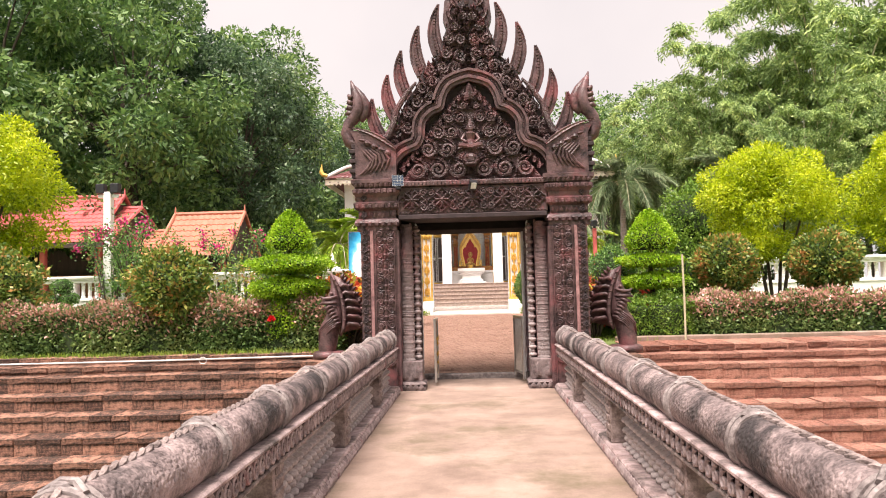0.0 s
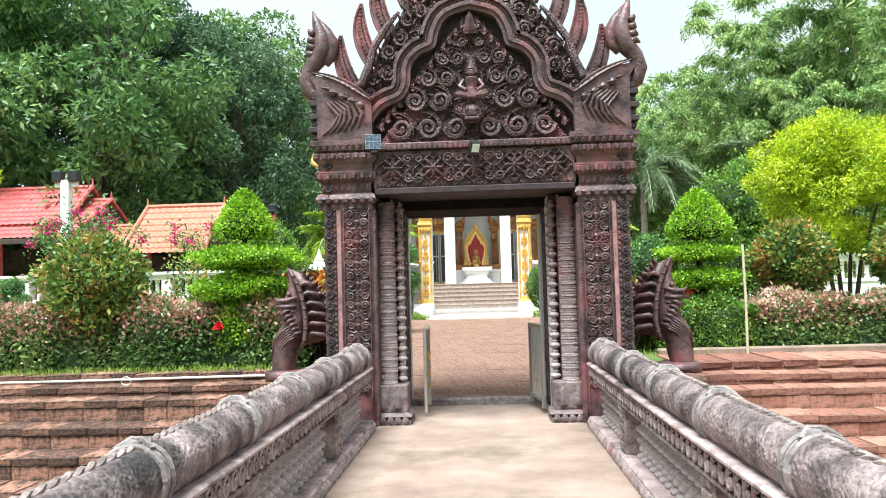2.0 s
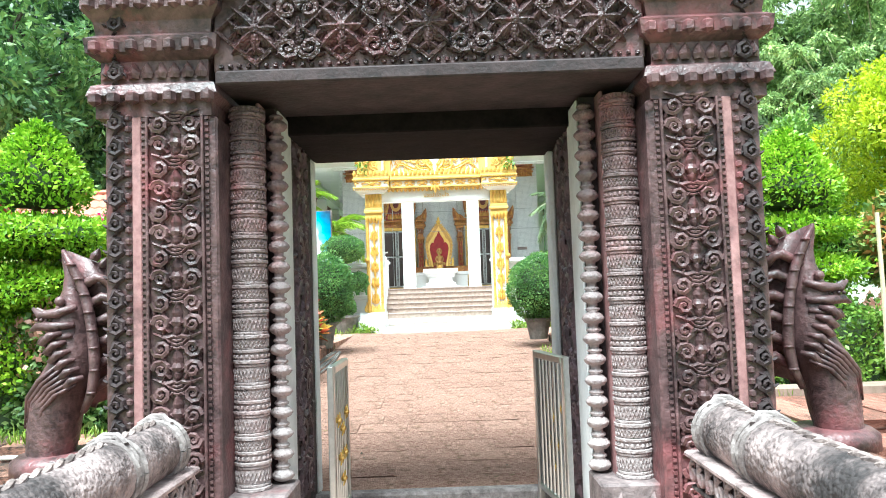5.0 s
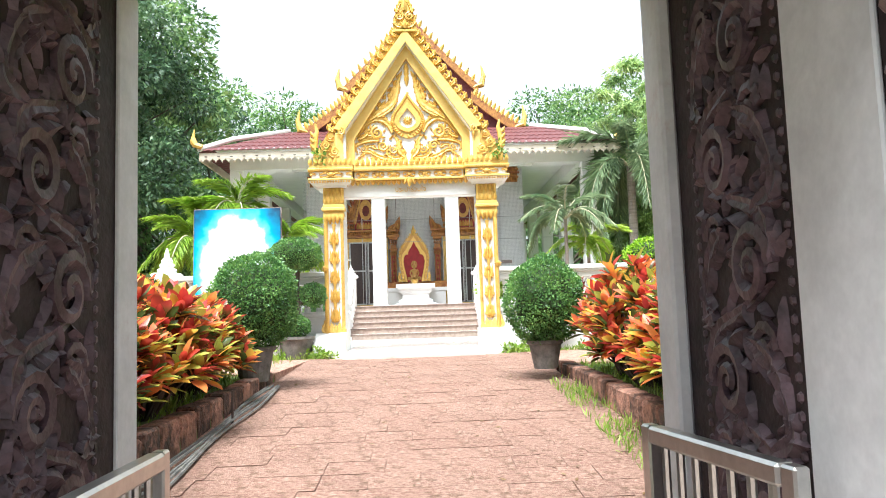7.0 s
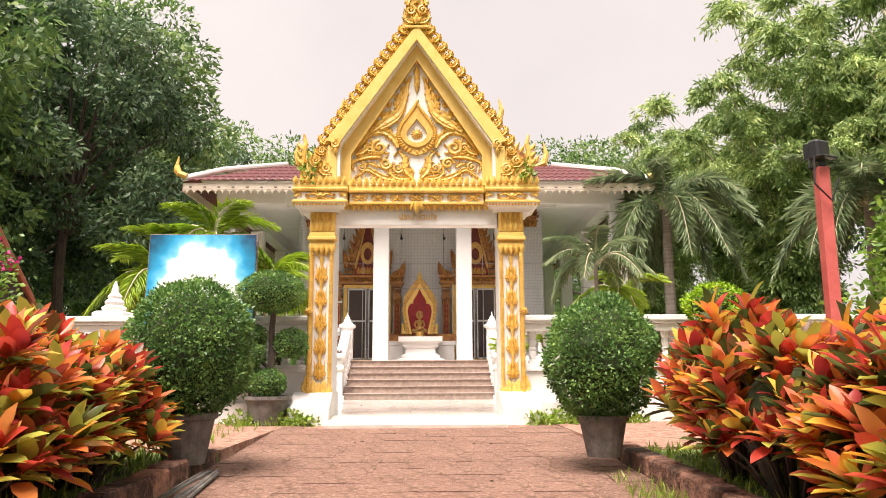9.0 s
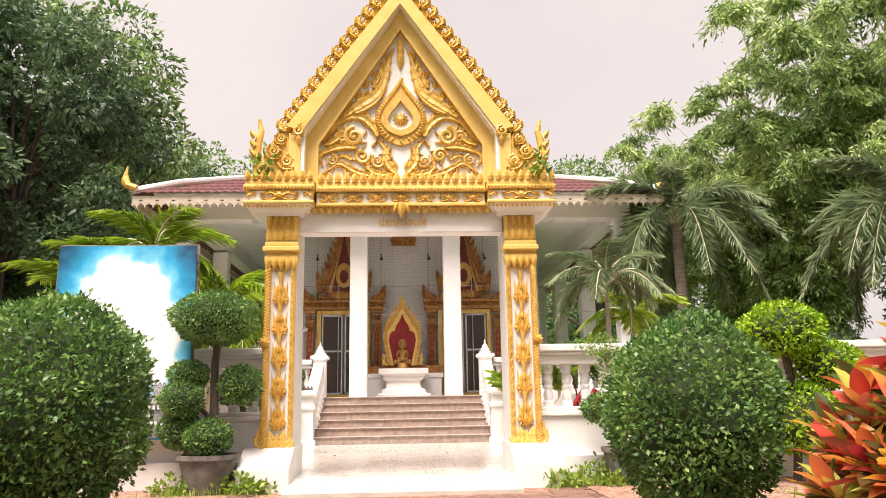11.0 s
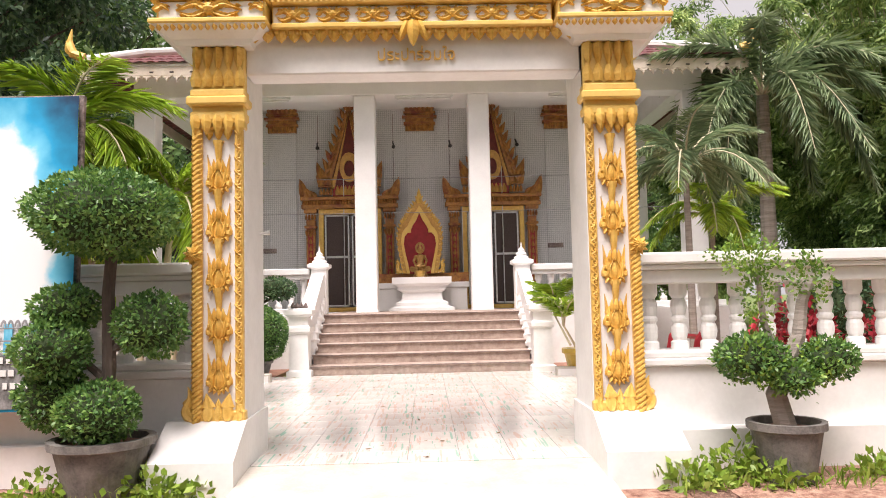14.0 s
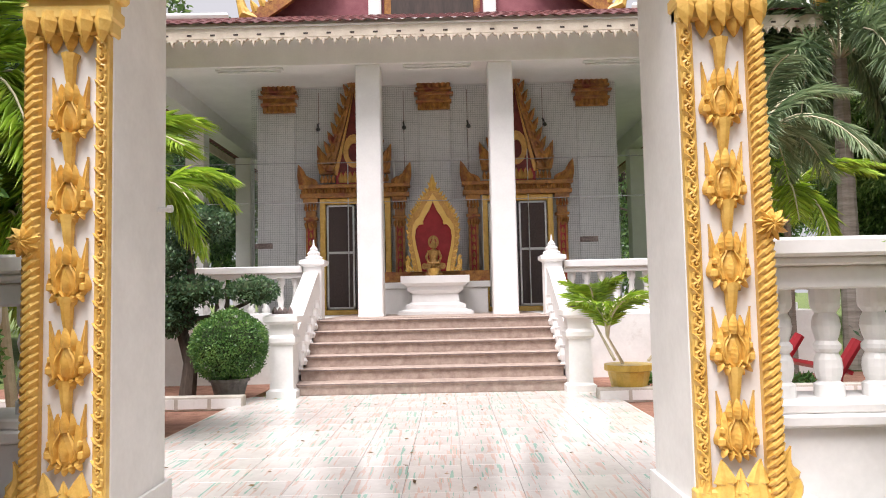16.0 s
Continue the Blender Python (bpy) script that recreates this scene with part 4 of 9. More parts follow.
    for s in (-1, 1):
        fig.ball(s * 0.055, F - 0.07, 3.7, 0.032, 6)
        fig.petal(s * 0.05, 3.6, F - 0.06, 90 - s * 60, 0.1, 0.04, 0.03)
    fig.box(-0.09, 0.09, F - 0.12, F, 3.56, 3.6, 0.01)
    put("relief_mask", fig, M_CARVED, root)
    # field between arch and outline
    fill = G()
    rnd = random.Random(4)
    for a, b, r in [(1.36, 3.95, 0.11), (1.24, 3.98, 0.1), (1.2, 4.18, 0.1), (1.02, 4.25, 0.11), (1.0, 4.5, 0.11), (0.86, 4.66, 0.11), (0.66, 4.72, 0.1), (0.76, 4.9, 0.1), (0.6, 4.98, 0.1), (0.44, 5.0, 0.09), (0.62, 5.18, 0.1), (0.42, 5.22, 0.1), (0.22, 5.2, 0.1), (0.36, 5.45, 0.1), (0.14, 5.42, 0.1), (0.3, 5.68, 0.09), (0.12, 5.66, 0.09), (0.2, 5.9, 0.08), (0.08, 6.06, 0.07), (1.38, 3.62, 0.09)]:
        for s in (-1, 1):
            fill.scroll(s * a, b, F + 0.2, r, rnd.choice((0, 90, 180)), 1.7, s, 0.036, 7, 18)
            fill.petal(s * a, b + r * 0.6, F + 0.2, 90 - 30 * s, r * 1.2, r * 0.7, 0.04, 0.2 * s)
    for s in (-1, 1):
        fill.ball(s * 0.09, F + 0.17, 5.3, 0.05, 8)
        fill.tube([(s * a, F + 0.14, b) for a, b in ((1.5, 4.02), (1.34, 4.1), (1.25, 4.3), (1.18, 4.55), (1.02, 4.8), (0.86, 4.98))], [0.05, 0.06, 0.055, 0.05, 0.045, 0.02], 8)
    for i in range(300):
        z = rnd.uniform(3.95, 6.2)
        out = float(np.interp(z, [3.75, 4.05, 4.3, 4.62, 4.9, 5.2, 5.42, 5.72, 6.0, 6.28], [1.45, 1.34, 1.15, 1.03, 0.83, 0.69, 0.46, 0.36, 0.26, 0.12]))
        inn = float(np.interp(z, [3.9, 4.28, 4.5, 4.7, 5.0, 5.14, 5.16], [1.14, 0.95, 0.75, 0.6, 0.42, 0.2, 0.0]))
        if inn >= out:
            continue
        x = rnd.uniform(inn, out)
        k = rnd.uniform(0.05, 0.09)
        for s in (-1, 1):
            fill.petal(s * x, z, F + 0.2, 90 - s * rnd.choice((-70, -30, 10, 50)), k, k * 0.7, 0.06, 0.3 * s, n=3)
    put("scroll_field", fill, M_CARVED_FINE, root)
    # flame leaves round the edge
    flames = [(1.42, 4.05, 72, 0.75), (1.2, 4.4, 76, 0.78), (1.0, 4.75, 79, 0.82), (0.74, 5.12, 82, 0.85), (0.46, 5.45, 86, 0.86)]
    for s in (-1, 1):
        for a, b, ang, ln in flames:
            base = Vector((s * a, 0, b))
            inner, outer_line, cl = [], [], []
            for j in range(9):
                t = j / 8
                off = 0.34 * ln * (t - t * t) * 1.25 - 0.05 * t
                w = 0.105 * (1 - t ** 2.4) + 0.01
                th = radians(ang)
                px, pz = a + math.cos(th) * ln * t + math.sin(th) * off, b + math.sin(th) * ln * t - math.cos(th) * off * 0.2
                inner.append((s * (px - w), pz))
                outer_line.append((s * (px + w), pz))
                cl.append((px, pz, w))
            fl = G().band(inner, outer_line, F + 0.28, F + 0.42)
            for (px, pz, w), (qx, qz, v) in zip(cl[:-1], cl[1:]):
                for t in (0.0, 0.5):
                    fl.ball(s * (px + (qx - px) * t), F + 0.27, pz + (qz - pz) * t, 0.4 * w, 7)
            fl.tube([(s * (px + w * 0.95), F + 0.27, pz) for px, pz, w in cl], 0.014, 5)
            fl.tube([(s * (px - w * 0.95), F + 0.27, pz) for px, pz, w in cl], 0.014, 5)
            put("flame_leaf", fl, M_CARVED, root)
    top = G().prism([(-0.3, 5.75), (0.3, 5.75), (0.4, 6.05), (0.37, 6.35), (0.22, 6.62), (0, 6.8), (-0.22, 6.62), (-0.37, 6.35), (-0.4, 6.05)], F + 0.26, F + 0.46)
    for zc, r in ((5.88, 0.11), (6.1, 0.11), (6.32, 0.09), (6.5, 0.07)):
        for s in (-1, 1):
            top.scroll(s * r * 1.25, zc, F + 0.25, r, 90, 1.6, s, r * 0.26, 6, 16)
            top.frond([(s * r * 1.6, zc - r), (s * r * 2.7, zc), (s * r * 2.6, zc + r), (s * r * 1.7, zc + r * 2.0)], r * 0.8, F + 0.25, 0.05, 3, -s)
        top.petal(0, zc - 0.05, F + 0.23, 90, 0.2, 0.11, 0.05)
    top.petal(0, 6.52, F + 0.24, 90, 0.3, 0.14, 0.05)
    put("crown_leaf", top, M_CARVED, root)
    return root


build_dark_gate()


# ---- bridge railings ----
def build_railing(s):
    root = thing("bridge_railing", "weathered grey concrete railing shaped as a serpent's body", "railing", (GATE_X + s * 1.36, 0, 0), group="bridge railings")
    base = G().box(min(-s * 0.15, s * 0.22), max(-s * 0.15, s * 0.22), -8, 11.55, 0.0, 0.12, 0.012)
    put("base_kerb", base, M_LEDGE, root, "low kerb with a worn flat top")
    beads = G()
    y = -1.0
    while y < 11.5:
        beads.petal(0, 0.004, 0, 90, 0.1, 0.1, 0.03, n=3, turn=Matrix.Translation((-s * 0.15, y, 0)) @ Matrix.Rotation(radians(-90 * s), 4, "Z"))
        y += 0.1
    put("kerb_carving", beads, M_FRIEZE, root)
    put("frieze_sill", G().box(-0.135, 0.135, -8, 11.5, 0.53, 0.556, 0.008), M_RAIL, root)
    # beam coloured dark so the gaps behind the curls look shaded
    put("frieze_beam", G().box(-0.115, 0.115, -8, 11.5, 0.556, 0.69, 0.004), M_CARVED_SHADED, root)
    put("ledge", G().box(-0.165, 0.165, -8, 11.5, 0.69, 0.722, 0.01), M_LEDGE, root, "wide ledge with worn pinkish paint")
    curls = G()
    y = 0.0
    turn0 = Matrix.Rotation(radians(-90 * s), 4, "Z")
    while y < 11.45:
        m = Matrix.Translation((-s * 0.118, y, 0)) @ turn0
        k = G().scroll(0, 0.62, -0.01, 0.056, 90, 1.2, 1, 0.015, 0, 12)
        k.tube([(0.04, -0.008, 0.565), (0.062, -0.014, 0.6), (0.06, -0.014, 0.65), (0.04, -0.008, 0.68)], 0.011, 5)
        k.ball(0.0, -0.014, 0.62, 0.016, 6, 1.0)
        curls.add([m @ Vector(p) for p in k.v], k.f)
        y += 0.118
    put("curl_frieze", curls, M_FRIEZE, root, "dark carved band of repeating curls")
    body = G()
    n = 14
    ys = np.linspace(-8, 11.42, 120)
    rnd = random.Random(5)
    pts = [(0, float(y), 0.83) for y in ys]
    body.tube(pts, [0.135 + rnd.uniform(-0.003, 0.003) for _ in ys], 16)
    put("handrail", body, M_RAIL_SCALE, root, smooth=True)
    rope = G()
    for k in (-1, 1):
        rope.tube([(k * 0.012 * math.cos(j * 0.9), -1 + 0.022 * j, 0.961 + 0.008 * math.sin(j * 0.9) * k) for j in range(562)], 0.013, 6)
    put("rope_ridge", rope, M_RAIL, root)
    for i in range(12):
        y = 11.36 - (0.0 if i == 0 else 0.5 + 1.2 * (i - 1))
        c = G()
        for dy, r, th in ((-0.034, 0.137, 0.016), (0.0, 0.137, 0.011), (0.032, 0.138, 0.018)):
            c.tube([(r * math.cos(2 * math.pi * j / 24), y + dy + rnd.uniform(-0.004, 0.004), 0.83 + r * math.sin(2 * math.pi * j / 24)) for j in range(25)], th, 6)
        c.ball(-0.02, y, 0.968, 0.042, 8, 0.6)
        c.tube([(-0.075, y - 0.02, 0.952), (-0.03, y + 0.03, 0.985), (0.03, y + 0.02, 0.985), (0.075, y - 0.01, 0.952)], 0.017, 6)
        put("collar", c, M_COLLAR, root)
    for i in range(5):
        y = 9.7 - 2.5 * i
        p = G().box(min(-s * 0.112, s * 0.1), max(-s * 0.112, s * 0.1), y - 0.11, y + 0.11, 0.12, 0.53, 0.01)
        for t in (0.2, 0.28, 0.36, 0.44, 0.52):
            p.box(-s * 0.115 - 0.012, -s * 0.115 + 0.012, y - 0.085, y + 0.085, t - 0.045, t + 0.015, 0.01)
        put("post", p, M_RAIL, root)
    prof = [(0.05, 0.118), (0.085, 0.122), (0.087, 0.148), (0.05, 0.165)]
    for zz, rr in ((0.168, 0.07), (0.24, 0.086), (0.33, 0.09), (0.42, 0.076)):
        prof += [(0.042, zz), (rr * 0.86, zz + 0.01), (rr, zz + 0.03), (rr * 0.92, zz + 0.048), (rr * 0.7, zz + 0.058), (0.045, zz + 0.068)]
    prof += [(0.04, 0.5), (0.07, 0.512), (0.07, 0.532)]
    me = G().lathe(prof, 12).mesh("baluster", True)
    me.materials.append(M_BALUSTER)
    y = 11.35
    while y > -1.5:
        if min(abs(y - (9.7 - 2.5 * i)) for i in range(5)) > 0.17:
            o = new("baluster", me)
            o.parent, o.location = root, (s * 0.045, y, 0)
        y -= 0.158
    return root


build_railing(-1)
build_railing(1)


# ---- the golden gate ----
def build_gold_gate():
    root = thing("golden_gate", "white gateway with golden pilasters and a gabled relief pediment", "gate", (GOLD_X, 25.25, 0))
    Z0 = 0.6
    for s in (-1, 1):
        c = s * 1.48
        g = G().box(min(s * 1.29, s * 1.68), max(s * 1.29, s * 1.68), 0.02, 0.66, Z0, 4.06, 0.01)
        put("pillar", g, M_WHITE, root)
        x0, x1 = (s * 1.27, s * 1.85) if s > 0 else (s * 1.85, s * 1.27)
        pl = G()
        pl.add([(x0, -0.42, Z0), (x1, -0.42, Z0), (x1, 0.7, Z0), (x0, 0.7, Z0), (x0, -0.42, 0.98), (x1, -0.42, 0.98), (x1, -0.03, 1.2), (x0, -0.03, 1.2), (x0, 0.7, 1.2), (x1, 0.7, 1.2)],
               [(0, 3, 2, 1), (0, 1, 5, 4), (4, 5, 6, 7), (7, 6, 9, 8), (8, 9, 2, 3), (0, 4, 7, 8, 3), (1, 2, 9, 6, 5)])
        put("plinth", pl, M_WHITE, root, "white sloping plinth with grey stains")
        o = G()
        z = 1.42
        xin, xout = s * 1.325, s * 1.635
        while z < 3.1:
            # a vase of two lobed flames round a drop, on a stem
            o.tube([(c, 0.012, z + 0.2), (c, 0.004, z + 0.28), (c, 0.0, z + 0.33), (c, 0.006, z + 0.37)], [0.016, 0.026, 0.03, 0.045], 8)
            for t in (-1, 1):
                o.frond([(c + t * 0.012, z + 0.0), (c + t * 0.07, z + 0.05), (c + t * 0.066, z + 0.13), (c + t * 0.083, z + 0.27)], 0.062, 0.018, 0.045, 0, -t, 12, 3)
                o.frond([(c + t * 0.04, z + 0.02), (c + t * 0.05, z + 0.09), (c + t * 0.02, z + 0.15), (c, z + 0.19)], 0.035, -0.004, 0.03, 0, t, 10, 1)
                o.petal(c + t * 0.05, z + 0.05, 0.0, 90 - t * 8, 0.13, 0.05, 0.04, 0.1 * t, n=4)
                o.ball(c + t * 0.072, -0.004, z + 0.05, 0.024, 7)
                o.ball(c + t * 0.066, -0.012, z + 0.1, 0.018, 6)
                o.petal(c + t * 0.03, z + 0.14, -0.004, 90 - t * 12, 0.09, 0.04, 0.035, 0.2 * t, n=4)
            o.petal(c, z + 0.0, 0.006, 90, 0.2, 0.11, 0.03)
            o.petal(c, z + 0.025, -0.004, 90, 0.1, 0.05, 0.045)
            o.petal(c, z + 0.15, -0.012, 90, 0.09, 0.05, 0.04)
            for q in range(5):
                o.petal(c - 0.05 + 0.025 * q, z + 0.02 - 0.008 * (2 - abs(q - 2)), 0.004, -90 + (q - 2) * 16, 0.045, 0.034, 0.04, n=3)
            z += 0.37
        for q in (-0.07, 0.0, 0.07):
            o.petal(c + q, 3.38, 0.005, -90, 0.1, 0.07, 0.04)
        put("leaf_column", o, M_GOLD, root, "column of golden leaf ornaments")
        b = G()
        for xb, w in ((xin, 0.06), (xout, 0.075)):
            b.box(xb - w / 2, xb + w / 2, -0.018, 0.03, 1.2, 3.36, 0.006)
            zz = 1.2
            if xb == xout:
                b.tube([(xb, -0.012, 1.17), (xb, -0.012, 2.3), (xb, -0.012, 3.35)], 0.036, 10)
                while zz < 3.3:
                    b.tube([(xb - 0.038, -0.02, zz - 0.03), (xb - 0.015, -0.045, zz - 0.008), (xb + 0.015, -0.045, zz + 0.018), (xb + 0.038, -0.02, zz + 0.036)], [0.006, 0.014, 0.014, 0.006], 6)
                    zz += 0.038
            else:
                k = 0
                while zz < 3.32:
                    b.scroll(xb, zz, -0.02, 0.024, 90 if k % 2 else -90, 1.2, s if k % 2 else -s, 0.009, 0, 8)
                    b.petal(xb, zz + 0.01, -0.016, 60 if k % 2 else 120, 0.05, 0.035, 0.025, 0.2, n=3)
                    zz += 0.05
                    k += 1
        xf = xout + s * 0.02
        for k in range(9):
            b.petal(xf, 2.42, -0.04, k * 40, 0.075, 0.05, 0.04, 0.2, n=4)
            b.petal(xf, 2.42, -0.06, k * 40 + 20, 0.05, 0.035, 0.03, 0.2, n=3)
        b.ball(xf, -0.06, 2.42, 0.022, 8)
        put("rope_border", b, M_GOLD, root)
        lower = G().box(c - 0.2, c + 0.2, -0.03, 0.05, 1.17, 1.27, 0.01)
        for k in (-1, 1):
            lower.frond([(c + k * 0.075, 1.2), (c + k * 0.07, 1.3), (c + k * 0.085, 1.4)], 0.12, -0.02, 0.03, 0, k, 10, 2)
            lower.frond([(c + k * 0.15, 1.2), (c + k * 0.16, 1.26), (c + k * 0.14, 1.34)], 0.08, -0.02, 0.025, 0, k, 8, 2)
        lower.frond([(c, 1.2), (c, 1.28), (c, 1.36)], 0.08, -0.01, 0.035, 0)
        lower.frond([(c + s * 0.17, 1.2), (c + s * 0.23, 1.27), (c + s * 0.2, 1.36), (c + s * 0.22, 1.45)], 0.11, -0.01, 0.035, 0, s, 10, 2)
        put("base_leaves", lower, M_GOLD, root)
        cap = G().box(c - 0.2, c + 0.21, -0.05, 0.1, 3.42, 3.49, 0.012).box(c - 0.22, c + 0.23, -0.09, 0.11, 3.53, 3.6, 0.015).box(c - 0.2, c + 0.21, -0.05, 0.1, 3.6, 3.66, 0.012).box(c - 0.19, c + 0.2, -0.02, 0.08, 3.36, 4.03, 0.01)
        put("capital_moulding", cap, M_YELLOW, root)
        cl = G()
        lotus_row(cl, c - 0.2, c + 0.21, -0.045, 3.46, 0.15, 0.085, 0.04, -1)
        lotus_row(cl, c - 0.2, c + 0.21, -0.03, 3.68, 0.16, 0.09, 0.04)
        lotus_row(cl, c - 0.19, c + 0.2, -0.03, 3.99, 0.2, 0.08, 0.05, -1)
        cl.box(c - 0.2, c + 0.21, -0.06, 0.1, 3.98, 4.03, 0.01)
        put("capital_lotus", cl, M_GOLD, root)
    lin = G().box(-1.285, 1.285, 0.05, 0.3, 3.79, 4.1, 0.012).box(-1.285, 1.285, 0.304, 0.62, 3.98, 4.1, 0.008)
    put("lintel", lin, M_WHITE, root)
    for z0, z1, y0 in ((4.1, 4.14, -0.1), (4.14, 4.28, -0.06), (4.28, 4.34, -0.13), (4.34, 4.41, -0.1)):
        put("entablature_course", G().box(-1.06, 1.06, y0, 0.74, z0, z1, 0.008), M_YELLOW, root)
    put("entablature_field", G().box(-1.05, 1.05, -0.066, -0.055, 4.145, 4.275, 0.003), M_WHITE, root)
    eo = G()
    lotus_row(eo, -1.25, 1.25, -0.02, 4.1, 0.09, 0.1, 0.05, -1)
    bead_row(eo, -1.25, 1.25, -0.04, 4.085, 0.022, 0.05)
    lotus_row(eo, -1.05, 1.05, -0.105, 4.4, 0.13, 0.105, 0.04)
    bead_row(eo, -1.04, 1.04, -0.135, 4.31, 0.016, 0.04)
    for i in range(7):
        c = -0.9 + 0.3 * i
        for t in (-1, 1):
            eo.frond([(c, 4.19), (c + t * 0.06, 4.24), (c + t * 0.13, 4.21)], 0.06, -0.066, 0.045, 2, t, 8)
            eo.frond([(c, 4.2), (c + t * 0.07, 4.17), (c + t * 0.12, 4.19)], 0.05, -0.066, 0.04, 1, -t, 8)
            if i < 6:
                eo.petal(c + 0.15 + t * 0.03, 4.21, -0.066, 90 - 60 * t, 0.05, 0.04, 0.03, n=3)
        eo.ball(c, -0.075, 4.21, 0.035, 8)
    for s in (-1, 1):
        blk = G()
        for z0, z1, e in ((4.1, 4.14, 0.0), (4.14, 4.28, -0.05), (4.28, 4.34, 0.0), (4.34, 4.41, -0.02)):
            blk.box(min(s * (1.065 - e * 0.4), s * (1.93 + e)), max(s * (1.065 - e * 0.4), s * (1.93 + e)), -0.24 - e, 0.78, z0, z1, 0.01)
        put("corner_block", blk, M_YELLOW, root)
        put("corner_soffit", G().stack([(0.28, 3.98), (0.3, 4.02), (0.42, 4.097)], s * 1.5, 0.22, 1.0, 1.08), M_WHITE, root)
        put("corner_field", G().box(min(s * 1.1, s * 1.86), max(s * 1.1, s * 1.86), -0.198, -0.188, 4.15, 4.27, 0.003), M_WHITE, root)
        x0, x1 = min(s * 1.07, s * 1.93), max(s * 1.07, s * 1.93)
        lotus_row(eo, x0, x1, -0.225, 4.4, 0.13, 0.095, 0.04)
        lotus_row(eo, x0, x1, -0.2, 4.1, 0.05, 0.05, 0.04, -1)
        bead_row(eo, x0, x1, -0.245, 4.31, 0.016, 0.04)
        for t in (-1, 1):
            eo.frond([(s * 1.49, 4.19), (s * 1.49 + t * 0.1, 4.25), (s * 1.49 + t * 0.24, 4.2)], 0.075, -0.198, 0.06, 4, t, 10)
            eo.frond([(s * 1.49, 4.2), (s * 1.49 + t * 0.12, 4.16), (s * 1.49 + t * 0.22, 4.19)], 0.06, -0.198, 0.05, 3, -t, 10)
            eo.frond([(s * 1.49 + t * 0.4, 4.2), (s * 1.49 + t * 0.34, 4.24), (s * 1.49 + t * 0.29, 4.2)], 0.06, -0.198, 0.05, 2, -t, 8)
        eo.ball(s * 1.49, -0.21, 4.21, 0.05, 8)
    eo.petal(0, 4.14, -0.1, -90, 0.2, 0.1, 0.06)
    for t in (-1, 1):
        eo.petal(t * 0.04, 4.14, -0.09, -90 + t * 22, 0.14, 0.07, 0.04)
    put("entablature_leaves", eo, M_GOLD, root)

    # gable: field, stepped frame, bargeboards
    def rake(foot, top, low=None):
        """A gable line from its foot over the top, with an upright part below the foot."""
        pts = ([(foot[0], low)] if low is not None else []) + [(foot[0] * (1 - j / 12), foot[1] + (top - foot[1]) * j / 12) for j in range(13)]
        return pts + [(-a, b) for a, b in pts[-2::-1]]

    put("gable_wall", G().prism(rake((1.2, 4.95), 6.75, 4.41), 0.06, 0.5), M_WHITE_CLEAN, root)
    put("inner_rake", G().band(rake((1.07, 4.93), 6.56, 4.42), rake((1.22, 5.0), 6.8, 4.42), -0.03, 0.1), M_YELLOW, root)
    put("rake_fillet", G().band(rake((1.045, 4.92), 6.52, 4.42), rake((1.075, 4.935), 6.57, 4.42), -0.05, 0.1), M_YELLOW, root)
    put("rake_soffit", G().band(rake((1.2, 5.03), 6.79, 4.42), rake((1.25, 5.05), 6.86, 4.42), -0.19, 0.1), M_WHITE, root)
    put("outer_rake", G().band(rake((1.225, 5.05), 6.8), rake((1.43, 5.1), 7.05), -0.22, 0.6), M_YELLOW, root)
    put("crest_board", G().band(rake((1.435, 5.0), 7.06), rake((1.55, 5.02), 7.3), -0.15, 0.1), M_GOLD, root)
    ox, oz, rl = 1.49, 5.02, math.hypot(1.49, 2.2)
    ux, uz = -1.49 / rl, 2.2 / rl
    for s in (-1, 1):
        crest = G()
        n = 15
        for i in range(n):
            d = rl * (i + 0.3) / (n + 0.4)
            a, b = ox + ux * d, oz + uz * d
            nx, nz = uz, -ux
            # a leaf that rises along the slope and curls outward, over a pierced scroll
            crest.frond([(s * (a - 0.04 * nx), b - 0.04 * nz), (s * (a + 0.07 * nx + 0.02 * ux), b + 0.07 * nz + 0.02 * uz), (s * (a + 0.1 * nx + 0.1 * ux), b + 0.1 * nz + 0.1 * uz), (s * (a + 0.03 * nx + 0.15 * ux), b + 0.03 * nz + 0.15 * uz)], 0.085, -0.16, 0.06, 3, -s, 10)
            crest.scroll(s * (a + 0.02 * nx + 0.05 * ux), b + 0.02 * nz + 0.05 * uz, -0.165, 0.042, 90, 1.3, s, 0.015, 5, 12)
            crest.petal(s * (a - 0.05 * nx), b - 0.05 * nz, -0.155, math.degrees(math.atan2(uz, s * ux)) - s * 20, 0.11, 0.06, 0.04, 0.3 * s, n=4)
            crest.petal(s * (a + 0.08 * nx), b + 0.08 * nz, -0.14, math.degrees(math.atan2(nz, s * nx)) + s * 25, 0.1, 0.07, 0.05, 0.3 * s, n=4)
        put("crest_leaves", crest, M_GOLD, root)
    apex = G().prism([(-0.24, 7.0), (0.24, 7.0), (0.22, 7.2), (0.15, 7.5), (0.07, 7.75), (0, 8.05), (-0.07, 7.75), (-0.15, 7.5), (-0.22, 7.2)], -0.2, 0.0)
    apex.box(-0.2, 0.2, -0.235, -0.15, 6.99, 7.04, 0.01)
    for s in (-1, 1):
        apex.scroll(s * 0.1, 7.3, -0.21, 0.085, 90, 1.5, s, 0.026, 5, 16)
        apex.frond([(s * 0.04, 7.08), (s * 0.15, 7.12), (s * 0.2, 7.22), (s * 0.16, 7.34)], 0.09, -0.2, 0.05, 3, -s)
